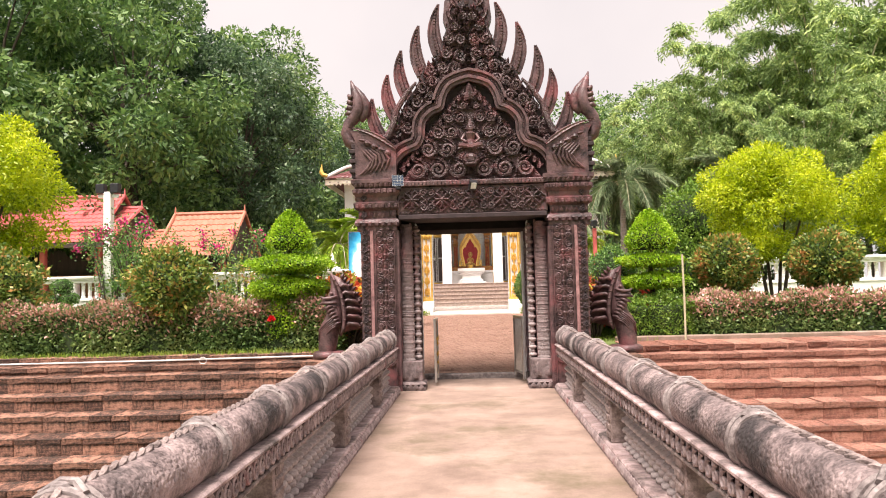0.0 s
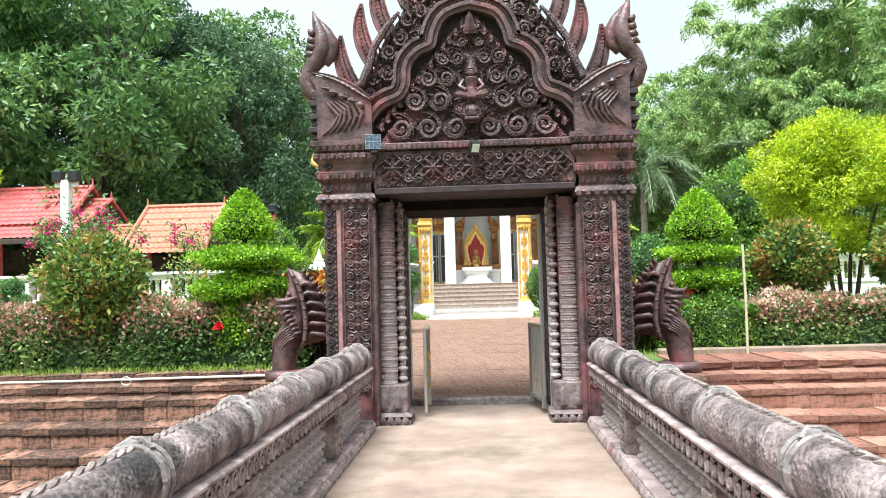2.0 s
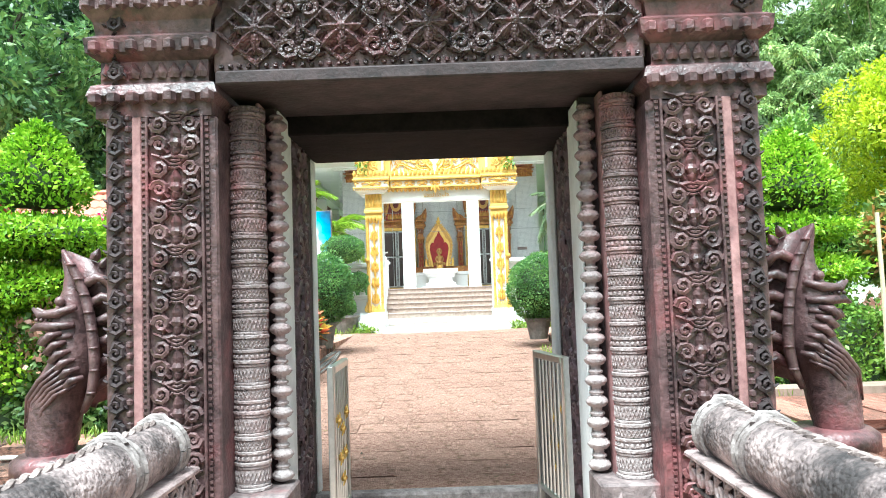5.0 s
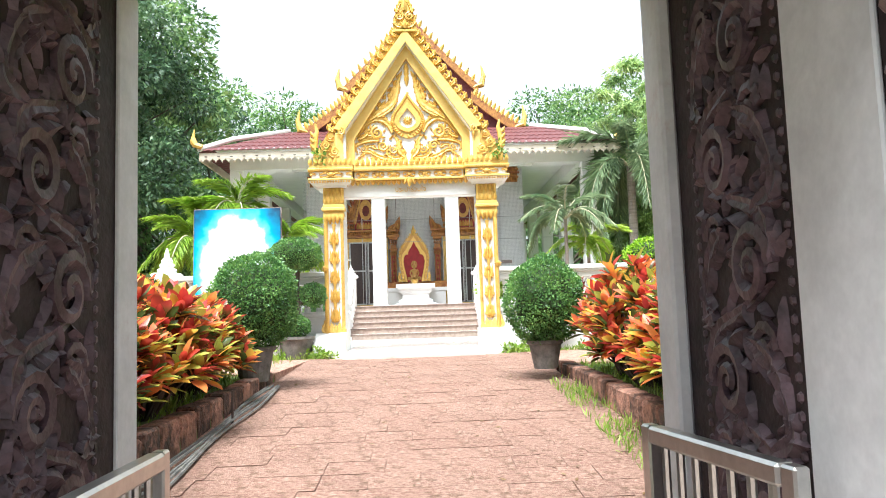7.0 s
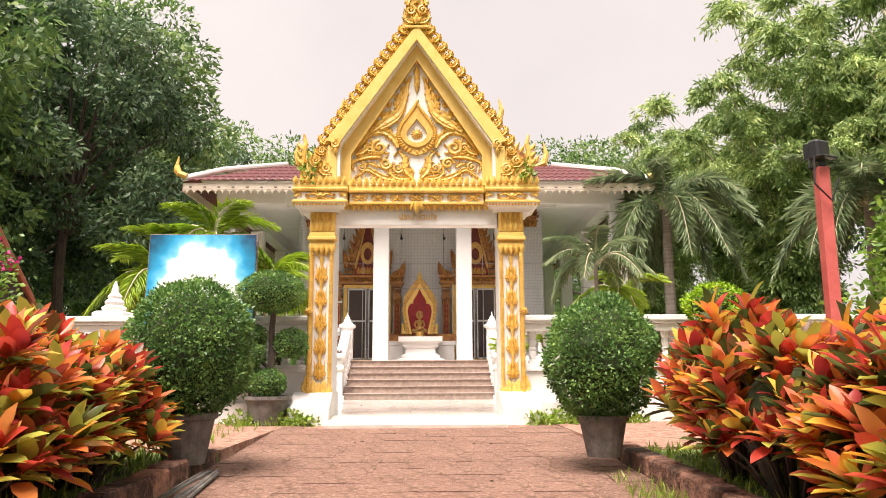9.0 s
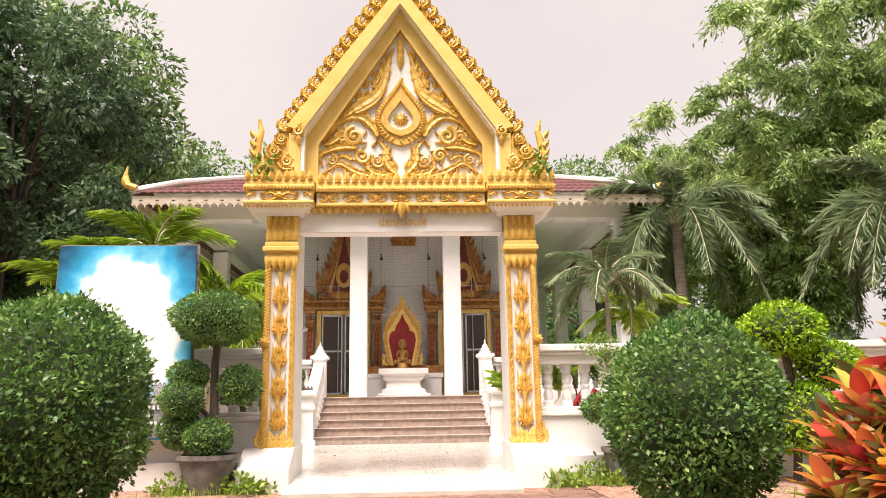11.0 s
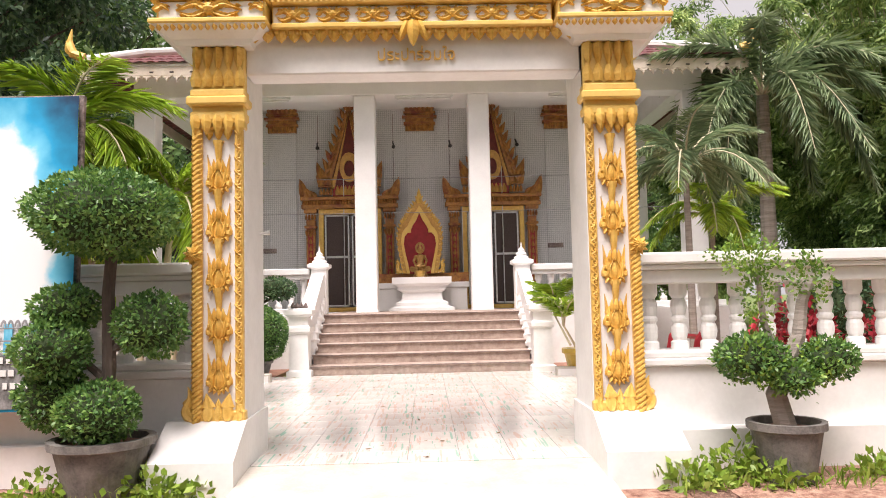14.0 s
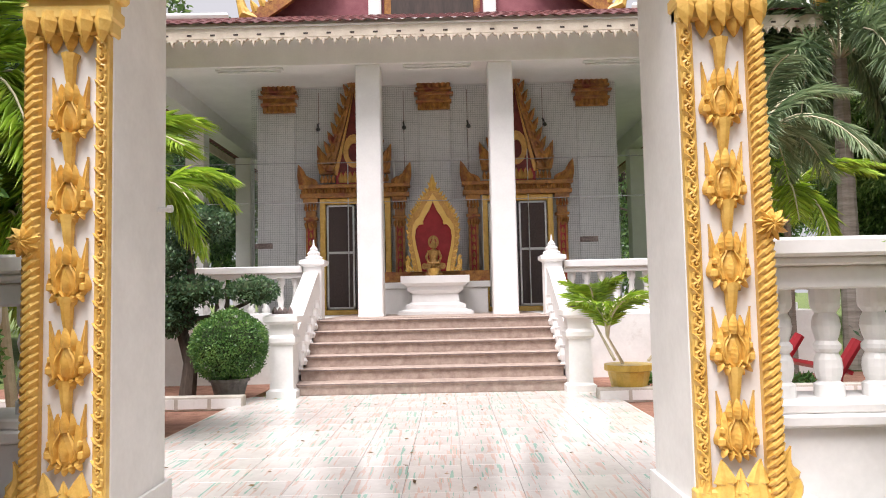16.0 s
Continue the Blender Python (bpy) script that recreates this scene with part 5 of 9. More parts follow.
        apex.frond([(s * 0.16, 7.38), (s * 0.12, 7.5), (s * 0.04, 7.62)], 0.09, -0.2, 0.05, 3, -s)
        apex.petal(s * 0.03, 7.1, -0.21, 90 - s * 30, 0.12, 0.07, 0.05)
    apex.petal(0, 7.06, -0.22, 90, 0.2, 0.1, 0.06)
    apex.petal(0, 7.42, -0.22, 90, 0.3, 0.11, 0.06)
    apex.petal(0, 7.62, -0.2, 90, 0.36, 0.08, 0.05)
    put("apex_finial", apex, M_GOLD, root)
    for s in (-1, 1):
        hip = G().prism([(s * a, b) for a, b in ((1.3, 4.42), (1.82, 4.42), (1.8, 4.62), (1.68, 4.78), (1.56, 5.0), (1.43, 5.06))], -0.17, 0.05)
        for a, b, r in ((1.42, 4.66, 0.1), (1.58, 4.78, 0.09), (1.72, 4.56, 0.09), (1.5, 4.95, 0.07)):
            hip.scroll(s * a, b, -0.18, r * 0.8, 90, 1.5, s, r * 0.24, 5, 14)
            hip.frond([(s * (a - r), b - r), (s * (a + r * 0.4), b - r * 0.9), (s * (a + r), b), (s * (a + r * 0.5), b + r * 1.2)], r * 0.7, -0.17, 0.05, 3, -s)
        hip.tube([(s * 1.7, -0.08, 4.62), (s * 1.82, -0.08, 4.74), (s * 1.8, -0.08, 4.92), (s * 1.76, -0.08, 5.08), (s * 1.79, -0.08, 5.24)], [0.05, 0.07, 0.055, 0.04, 0.02], 8)
        for i in range(3):
            hip.petal(s * 1.82, 4.74 + 0.12 * i, -0.14, 90 - s * 50, 0.12, 0.08, 0.04, 0.3 * s)
        put("corner_finial", hip, M_GOLD, root)
        put("rake_foot", G().box(min(s * 1.24, s * 1.4), max(s * 1.24, s * 1.4), -0.2, 0.0, 4.42, 5.02, 0.012), M_YELLOW, root)
        put("rake_curl", G().scroll(s * 1.28, 5.04, -0.225, 0.075, 90, 1.5, s, 0.026, 3, 14).petal(s * 1.27, 4.98, -0.22, -90, 0.12, 0.08, 0.05), M_GOLD, root)
    # relief on the gable
    re = G()
    y = 0.055
    for s in (-1, 1):
        # upright flame under the apex, stretched along the slope
        re.frond([(s * 0.74, 5.32), (s * 0.54, 5.48), (s * 0.3, 5.66), (s * 0.2, 5.9), (s * 0.16, 6.08), (s * 0.1, 6.28)], 0.2, y, 0.07, 6, -s, 20)
        re.frond([(s * 0.6, 5.36), (s * 0.42, 5.46), (s * 0.28, 5.58), (s * 0.19, 5.76)], 0.1, y - 0.03, 0.05, 3, s, 14)
        re.frond([(s * 0.36, 5.72), (s * 0.27, 5.92), (s * 0.22, 6.12)], 0.1, y, 0.06, 3, -s, 10)
        # upper scroll with its arching stem
        re.frond([(s * 0.3, 5.05), (s * 0.38, 5.22), (s * 0.55, 5.33), (s * 0.75, 5.28), (s * 0.9, 5.1), (s * 1.0, 4.95)], 0.15, y, 0.07, 5, s, 20)
        re.scroll(s * 0.6, 5.06, y, 0.13, 90, 1.6, -s, 0.036, 6, 24)
        re.frond([(s * 0.98, 4.94), (s * 0.85, 5.0), (s * 0.78, 5.1), (s * 0.84, 5.2)], 0.1, y, 0.06, 3, -s, 12)
        # lower scroll and the wave at the foot
        re.frond([(s * 0.06, 4.55), (s * 0.18, 4.72), (s * 0.2, 4.9), (s * 0.32, 5.03)], 0.15, y, 0.07, 4, s, 16)
        re.frond([(s * 0.1, 4.56), (s * 0.3, 4.56), (s * 0.42, 4.66), (s * 0.38, 4.84)], 0.11, y, 0.06, 4, -s, 14)
        re.scroll(s * 0.5, 4.8, y, 0.1, 0, 1.5, s, 0.03, 5, 20)
        re.frond([(s * 0.56, 4.9), (s * 0.72, 4.92), (s * 0.9, 4.88), (s * 1.03, 4.8), (s * 0.98, 4.64)], 0.13, y, 0.07, 5, s, 18)
        re.frond([(s * 0.3, 4.52), (s * 0.55, 4.58), (s * 0.78, 4.7), (s * 0.92, 4.62), (s * 1.02, 4.54)], 0.11, y, 0.06, 5, -s, 16)
        re.frond([(s * 0.62, 4.74), (s * 0.72, 4.8), (s * 0.84, 4.78)], 0.08, y, 0.05, 2, s, 10)
        for a, b, r, st in ((0.76, 5.05, 0.085, 0), (0.3, 4.72, 0.085, 180), (0.88, 4.74, 0.075, 90), (0.46, 5.3, 0.07, 0), (0.68, 4.6, 0.06, 90), (0.3, 5.62, 0.06, 90)):
            re.scroll(s * a, b, y - 0.01, r, st if s > 0 else 180 - st, 1.5, s, r * 0.26, 6, 18)
        for i in range(9):
            t = i / 8
            re.petal(s * (1.0 - 0.86 * t), 4.98 + 1.2 * t, y, 90 + s * 12, 0.12, 0.07, 0.05, 0.3 * s, n=4)
            re.petal(s * (0.1 + 0.1 * i), 4.5, y, 90 - s * 25, 0.1, 0.06, 0.045, 0.3 * s, n=4)
        for a, b, ang in ((0.24, 5.2, 60), (0.46, 5.2, 120), (0.72, 5.14, 70), (0.36, 4.92, 110), (0.66, 4.64, 30), (0.2, 4.62, 80)):
            re.petal(s * a, b, y, ang if s > 0 else 180 - ang, 0.1, 0.06, 0.05, 0.25 * s, n=4)
    for k in range(3):
        for t in (-1, 1):
            re.petal(0, 6.1 + 0.1 * k, y - 0.01, 90 - t * 24, 0.13, 0.08, 0.05, 0.3 * t, n=4)
        re.petal(0, 6.08 + 0.11 * k, y - 0.02, 90, 0.16, 0.09, 0.05)
    re.petal(0, 6.12, y - 0.01, -90, 0.14, 0.07, 0.04)
    put("gable_relief", re, M_GOLD, root, "golden scrolling leaf relief on white")

    def drop(top, bottom, half):
        """A pointed drop: its widest part at a third of its height."""
        ts, ws = [0, 0.05, 0.13, 0.24, 0.35, 0.47, 0.6, 0.72, 0.84, 0.93, 1], [0.02, 0.42, 0.72, 0.94, 1.0, 0.94, 0.75, 0.5, 0.26, 0.1, 0.0]
        pts = [(half * float(np.interp(j / 24, ts, ws)), bottom + (top - bottom) * j / 24) for j in range(25)]
        return pts + [(-a, b) for a, b in pts[-2:0:-1]]

    med = G()
    for o, i, yy in (((5.87, 4.93, 0.34), (5.6, 5.09, 0.21), 0.02), ((5.66, 5.05, 0.245), (5.54, 5.13, 0.165), -0.01)):
        a, b = drop(*i), drop(*o)
        med.band(a + a[:1], b + b[:1], yy, 0.09)
    put("medallion_field", G().prism(drop(5.58, 5.1, 0.2), 0.045, 0.09), M_WHITE_CLEAN, root)
    for k in range(12):
        med.petal(0, 5.29, 0.04, 30 * k, 0.1, 0.045, 0.03, n=3)
    med.ball(0, 0.035, 5.29, 0.04, 8)
    line = drop(5.8, 4.99, 0.29)
    for i, (a, b) in enumerate(line):
        med.petal(a * 0.93, b, 0.02, math.degrees(math.atan2(b - 5.3, a)) + (25 if a > 0 else -25), 0.075, 0.05, 0.035, n=3)
        med.ball(a * 1.02, 0.015, b, 0.022, 6)
    put("medallion", med, M_GOLD, root)
    # lettering
    cu = bpy.data.curves.new("lettering", "FONT")
    cu.body, cu.size, cu.extrude, cu.align_x = "ประปาร่วมใจ", 0.125, 0.012, "CENTER"
    tx = new("lettering", cu)
    bpy.context.view_layer.update()
    me = bpy.data.meshes.new_from_object(tx.evaluated_get(bpy.context.evaluated_depsgraph_get()))
    bpy.data.objects.remove(tx)
    me.materials.clear()
    me.materials.append(M_GOLD)
    o = new("lettering", me)
    o.parent, o.location, o.rotation_euler = root, (0.02, 0.035, 3.885), (radians(90), 0, 0)
    tagged(o, "golden raised lettering")
    return root


build_gold_gate()


# ---- white balustrade beside the golden gate ----
def build_balustrade(s):
    root = thing("balustrade", "white painted masonry balustrade with grey stains", "balustrade", (GOLD_X, 25.4, 0), group="court balustrade")
    lo, hi = 1.69, 15.0

    def span(a, b):
        return (s * a, s * b) if s > 0 else (s * b, s * a)
    x0, x1 = span(lo, hi)
    put("base_wall", G().box(x0, x1, 0.0, 0.4, 0.45, 1.5, 0.01).box(x0, x1, -0.12, 0.0, 0.45, 1.05, 0.015), M_WHITE, root)
    put("lower_rail", G().box(x0, x1, -0.04, 0.44, 1.5, 1.56, 0.012).box(x0, x1, -0.02, 0.42, 1.56, 1.61, 0.01), M_WHITE, root)
    put("top_rail", G().box(x0, x1, 0.02, 0.38, 2.13, 2.24, 0.01), M_WHITE, root)
    put("rail_fillet", G().box(x0, x1, -0.03, 0.43, 2.24, 2.28, 0.01), M_WHITE, root)
    put("coping", G().box(x0, x1, -0.07, 0.47, 2.28, 2.37, 0.015), M_WHITE, root)
    prof = [(0.07, 1.61), (0.07, 1.67), (0.05, 1.685), (0.06, 1.71), (0.066, 1.75), (0.062, 1.79), (0.048, 1.82), (0.064, 1.84), (0.064, 1.86), (0.048, 1.88), (0.058, 1.91), (0.066, 1.95), (0.06, 1.99), (0.048, 2.015), (0.066, 2.04), (0.07, 2.06), (0.07, 2.13)]
    me = G().lathe(prof, 14).mesh("baluster", False)
    me.materials.append(M_WHITE)
    posts = [5.0, 9.5, 14.0]
    for p in posts:
        a, b = span(p - 0.15, p + 0.15)
        post = put("post", G().box(a, b, 0.015, 0.385, 1.61, 2.13, 0.01), M_WHITE, root)
        if p == 5.0 and s < 0:
            put("finial", G().stack([(0.24, 2.37), (0.24, 2.43), (0.19, 2.46)], s * p + 0.22, 0.2).lathe([(0.17, 2.46), (0.19, 2.52), (0.13, 2.56), (0.15, 2.61), (0.1, 2.66), (0.11, 2.7), (0.06, 2.76), (0.05, 2.83), (0.01, 2.95)], 14, (s * p + 0.22, 0.2, 0)), M_WHITE, root, "white stupa-shaped finial")
    x = 1.83
    while x < 14.8:
        if min(abs(x - p) for p in posts) > 0.2:
            o = new("baluster", me)
            o.parent, o.location = root, (s * x, 0.2, 0)
        x += 0.236
    return root


build_balustrade(-1)
build_balustrade(1)


# ---- temple hall ----
PZ = 1.83  # porch floor


def build_hall():
    body = G().box(-4.0 + HALL_X, 4.05 + HALL_X, 38.4, 62, 0.7, 8.2)
    walls = tagged(put("wall_north", body, M_NETWALL), "pale grey mosaic-clad front wall of the hall", "wall", kind="structure")
    porch = G().box(-6.2 + HALL_X, 6.25 + HALL_X, 34.15, 62, 0.55, PZ, 0.01)
    tagged(put("porch_floor", porch, M_WHITE), "raised porch base with a pale stone floor", "floor", kind="structure")
    tagged(put("porch_paving", G().box(-1.88 + HALL_X, 1.82 + HALL_X, 34.155, 38.3, PZ + 0.002, PZ + 0.008), M_STEP), "brown granite paving of the porch", "floor", kind="structure")
    st = thing("entrance_steps", "grey-brown granite steps with dark edges", "steps", (HALL_X, 32.15, 0.85))
    n = 6
    h, d = (PZ - 0.85) / n, 0.33
    for i in range(n):
        put("step", G().box(-1.88, 1.82, i * d, (n) * d + 0.02, i * h, (i + 1) * h - 0.03, 0.004), M_STEP, st)
        put("nosing", G().box(-1.9, 1.84, i * d - 0.03, (n) * d + 0.02, (i + 1) * h - 0.03, (i + 1) * h, 0.006), M_STEP, st)
        put("edge_strip", G().box(-1.9, 1.84, i * d - 0.033, i * d - 0.02, (i + 1) * h - 0.024, (i + 1) * h - 0.012), M_NOSING, st)
    for s, xe in ((-1, -1.9), (1, 1.84)):
        pr = thing("stair_parapet", "white moulded stair parapet with a spired newel", "parapet", (HALL_X + xe + s * 0.13, 32.1, 0.85), group="stair parapets")
        p = G()
        w = 0.12
        p.add([(x, y, z) for x in (-w, w) for y, z in ((0.0, 0.0), (2.2, 0.0), (2.2, 1.75), (2.0, 1.75), (0.3, 0.85), (0.0, 0.85))],
              [(0, 1, 2, 3, 4, 5), (11, 10, 9, 8, 7, 6), (0, 6, 7, 1), (1, 7, 8, 2), (2, 8, 9, 3), (3, 9, 10, 4), (4, 10, 11, 5), (5, 11, 6, 0)])
        put("slope", p, M_WHITE_CLEAN, pr)
        for i in range(7):
            ball = G().lathe([(0.05, 0.0), (0.065, 0.06), (0.04, 0.1), (0.06, 0.2), (0.045, 0.3), (0.06, 0.34)], 8, (-s * 0.13, 0.45 + 0.22 * i, 0.25 + 0.118 * i))
            put("relief_baluster", ball, M_WHITE_CLEAN, pr)
        put("newel", G().stack([(0.2, 0.0), (0.2, 0.09), (0.16, 0.12), (0.15, 0.7), (0.19, 0.74), (0.19, 0.8), (0.16, 0.84), (0.16, 0.98), (0.23, 1.02), (0.23, 1.09), (0.15, 1.12)], 0, 0.0), M_WHITE, pr)
        put("upper_newel", G().stack([(0.15, 0.9), (0.15, 1.86), (0.21, 1.9), (0.21, 1.96), (0.16, 1.98)], 0, 2.3).lathe([(0.14, 1.98), (0.15, 2.02), (0.1, 2.05), (0.11, 2.09), (0.065, 2.13), (0.07, 2.16), (0.02, 2.22), (0.008, 2.32)], 12, (0, 2.3, 0)), M_WHITE_CLEAN, pr)
        fl = G()
        for k in range(4):
            fl.petal(-0.1 + 0.07 * k, 1.1, -0.1, 90, 0.12, 0.08, 0.03)
        put("newel_flower", fl, M_RAIL, pr)
    # porch rail
    for s, a, b in ((-1, -6.0, -2.2), (1, 2.15, 6.0)):
        r = thing("porch_rail", "white porch balustrade with turned balusters", "balustrade", (HALL_X, 34.45, PZ), group="porch balustrades")
        put("top_rail", G().box(a, b, -0.16, 0.16, 0.78, 0.9, 0.012).box(a, b, -0.12, 0.12, 0.7, 0.78, 0.01), M_WHITE_CLEAN, r)
        put("lower_rail", G().box(a, b, -0.14, 0.14, 0.0, 0.12, 0.012), M_WHITE_CLEAN, r)
        me = G().lathe([(0.07, 0.12), (0.07, 0.2), (0.04, 0.23), (0.065, 0.34), (0.04, 0.46), (0.055, 0.5), (0.04, 0.55), (0.07, 0.6), (0.07, 0.7)], 8).mesh("baluster", True)
        me.materials.append(M_WHITE_CLEAN)
        x = a + 0.15
        while x < b:
            o = new("baluster", me)
            o.parent, o.location = r, (x, 0, 0)
            x += 0.25
    # columns
    k = None
    for x, y in [(-1.17, 35.45), (1.25, 35.45)] + [(sx, 35.45 + 4.2 * j) for sx in (-5.78, 5.84) for j in range(6)]:
        if k is None:
            k = thing("column", "plain square white column of the porch", "column", (x + HALL_X, y, PZ), group="porch columns")
            put("shaft", G().box(-0.225, 0.225, -0.225, 0.225, 0.0, 4.6, 0.02), M_WHITE_CLEAN, k)
            put("base", G().box(-0.23, 0.23, -0.23, 0.23, 0.0, 0.05, 0.01), M_WHITE_CLEAN, k)
        else:
            copy_thing(k, pose(x + HALL_X, y, PZ))
    beam = G().box(-6.0 + HALL_X, 6.06 + HALL_X, 35.2, 35.7, 6.43, 7.0, 0.01)
    for sx in (-5.78, 5.84):
        beam.box(sx - 0.22 + HALL_X, sx + 0.22 + HALL_X, 35.72, 60, 6.5, 7.0, 0.01)
    tagged(put("beam", beam, M_WHITE_CLEAN), "white beam along the porch columns", "beam", kind="structure")
    ceil = G().box(-6.3 + HALL_X, 6.3 + HALL_X, 34.55, 62, 6.95, 7.02)
    tagged(put("ceiling", ceil, M_WHITE_CLEAN), "pale boarded porch ceiling", "ceiling", kind="structure")
    # lower roof skirt
    roof = thing("hall_roof", "dark red tiled hipped roof over a white scalloped fascia", "roof", (HALL_X - 0.05, 34.4, 6.6))
    E = 6.68
    fas = G().box(-E, E + 0.1, -0.02, 0.06, 0.06, 0.25, 0.006)
    scal = 0.2
    x = -E
    i = 0
    while x < E:
        fas.prism([(x, 0.07), (x + scal, 0.07), (x + scal * 0.8, 0.02), (x + scal * 0.65, 0.03), (x + scal * 0.5, -0.06), (x + scal * 0.35, 0.03), (x + scal * 0.2, 0.02)], -0.015, 0.045)
        x += scal
    for s in (-1, 1):
        fas.box(s * E - 0.03, s * E + 0.03, 0.0, 27, 0.0, 0.25, 0.006)
    put("fascia", fas, M_CREAM, roof)
    holes = G()
    x = -E + 0.2
    while x < E:
        holes.box(x - 0.04, x + 0.04, -0.026, -0.021, 0.11, 0.14)
        x += 0.4
    put("fascia_slots", holes, M_DARK, roof)
    # corrugated tiles: front slope and two side slopes
    til = G()

    def slope(p0, p1, q0, q1, n, amp=0.035):
        """Tile rolls between an eave line and a ridge line."""
        p0, p1, q0, q1 = map(Vector, (p0, p1, q0, q1))
        rows = 5
        cols = n * 4
        vs, fs = [], []
        for j in range(rows * 2):
            t = (j // 2 + (j % 2) * 0.999) / rows
            lift = 0.03 if j % 2 == 0 else 0.0
            for i in range(cols + 1):
                u = i / cols
                p = (p0.lerp(p1, u)).lerp(q0.lerp(q1, u), t)
                p.z += lift + amp * abs(math.sin(math.pi * i / 4))
                vs.append(p)
        c = cols + 1
        for j in range(rows * 2 - 1):
            for i in range(cols):
                fs.append((j * c + i, j * c + i + 1, (j + 1) * c + i + 1, (j + 1) * c + i))
        til.add(vs, fs)

    slope((-E - 0.05, -0.1, 0.27), (E + 0.1, -0.1, 0.27), (-4.4, 3.2, 1.65), (4.4, 3.2, 1.65), 60)
    slope((-E - 0.05, 27, 0.27), (-E - 0.05, -0.1, 0.27), (-4.4, 27, 1.65), (-4.4, 3.2, 1.65), 90)
    slope((E + 0.1, -0.1, 0.27), (E + 0.1, 27, 0.27), (4.4, 3.2, 1.65), (4.4, 27, 1.65), 90)
    tagged(put("roof_tiles", til, M_ROOF, roof), kind="stuff")
    for s in (-1, 1):
        hr = G().tube([(s * E, -0.08, 0.36), (s * 6.0, 1.5, 1.06), (s * 4.4, 3.2, 1.72)], 0.09, 8)
        put("hip_ridge", hr, M_WHITE, roof)
        tip = G().tube([(s * (E - 0.1), -0.08, 0.42), (s * (E + 0.12), -0.1, 0.5), (s * (E + 0.18), -0.1, 0.75), (s * (E + 0.14), -0.1, 1.0)], [0.09, 0.1, 0.06, 0.012], 8)
        tip.petal(s * (E + 0.14), 0.5, -0.16, 90 - s * 30, 0.25, 0.16, 0.05, 0.2 * s)
        put("eave_finial", tip, M_GOLD, roof)
    # upper gable
    gb = thing("upper_gable", "dark pink gable with golden flame bargeboards", "gable", (HALL_X, 37.6, 8.1))
    put("gable_wall", G().prism([(-3.7, -0.3), (3.7, -0.3), (3.7, 0.2), (2.3, 1.4), (2.3, 1.7), (0, 4.2), (-2.3, 1.7), (-2.3, 1.4), (-3.7, 0.2)], 0.3, 0.7), M_PINK, gb)
    for (a0, b0), (a1, b1), y0 in (((3.95, 0.2), (2.2, 1.5), -0.05), ((2.5, 1.75), (0.0, 4.5), 0.02)):
        line = []
        for j in range(13):
            t = j / 12
            line.append((a0 + (a1 - a0) * t - 0.1 * math.sin(math.pi * t), b0 + (b1 - b0) * t))
        for s in (-1, 1):
            up = G().band([(s * a, b - 0.1) for a, b in line], [(s * a, b) for a, b in line], y0, y0 + 24)
            put("roof_slope", up, M_ROOF, gb)
            put("bargeboard", G().band([(s * a * 0.985, b - 0.32) for a, b in line], [(s * a, b + 0.004) for a, b in line], y0 - 0.12, y0 - 0.004), M_OLD_GOLD, gb)
            fl = G()
            for a, b in line[:-1]:
                fl.petal(s * a, b - 0.05, y0 - 0.1, 90 - s * 10, 0.28, 0.16, 0.06, -0.25 * s)
            fl.tube([(s * (a0 - 0.2), y0 - 0.05, b0 - 0.08), (s * (a0 + 0.1), y0 - 0.05, b0 + 0.02), (s * (a0 + 0.18), y0 - 0.05, b0 + 0.35), (s * (a0 + 0.1), y0 - 0.05, b0 + 0.75)], [0.08, 0.13, 0.09, 0.02], 8)
            put("flame_crest", fl, M_GOLD, gb)
    low = G().box(-3.6, 3.6, 0.22, 0.32, 0.0, 0.1, 0.01)
    for x in (-1.25, 1.25):
        low.box(x - 0.14, x + 0.14, 0.1, 0.34, -0.35, 1.2, 0.01)
    put("gable_post", low, M_WHITE_CLEAN, gb)
    put("gable_panel", G().box(-1.05, 1.05, 0.2, 0.31, 0.1, 1.1, 0.01), M_OLD_GOLD, gb)
    put("gable_panel_field", G().box(-0.9, 0.9, 0.16, 0.21, -0.2, 0.6, 0.01), M_DARK, gb)
    # wall pilaster capitals
    for x in (-3.49, -0.02, 3.51):
        pc = thing("wall_pilaster", "flat grey wall pilaster with a gilded capital", "pilaster", (HALL_X + x, 38.4, PZ), group="hall pilasters")
        put("shaft", G().box(-0.35, 0.35, -0.07, -0.002, 0.0, 4.53, 0.01), M_NETWALL, pc)
        cp = G().box(-0.4, 0.4, -0.16, 0.0, 4.55, 4.62, 0.01).box(-0.44, 0.44, -0.2, 0.0, 4.72, 4.78, 0.01).box(-0.4, 0.4, -0.16, 0.0, 4.84, 4.9, 0.01).box(-0.36, 0.36, -0.12, 0.0, 4.4, 5.2, 0.01)
        lotus_row(cp, -0.36, 0.36, -0.13, 4.58, 0.2, 0.1, 0.04, -1)
        lotus_row(cp, -0.38, 0.38, -0.14, 4.9, 0.24, 0.11, 0.05)
        cp.v = [(a, b, c + 0.13) for a, b, c in cp.v]
        put("capital", cp, M_OLD_GOLD, pc)
    # grid of net lines on the wall
    net = G()
    x = -4.1
    while x < 4.05:
        net.box(x - 0.003, x + 0.003, 38.312, 38.318, PZ, 6.9)
        x += 0.05
    z = PZ
    while z < 6.9:
        net.box(-4.1, 4.05, 38.312, 38.318, z - 0.003, z + 0.003)
        z += 0.05
    for v in range(1):
        net.v = [(a + HALL_X, b, c) for a, b, c in net.v]
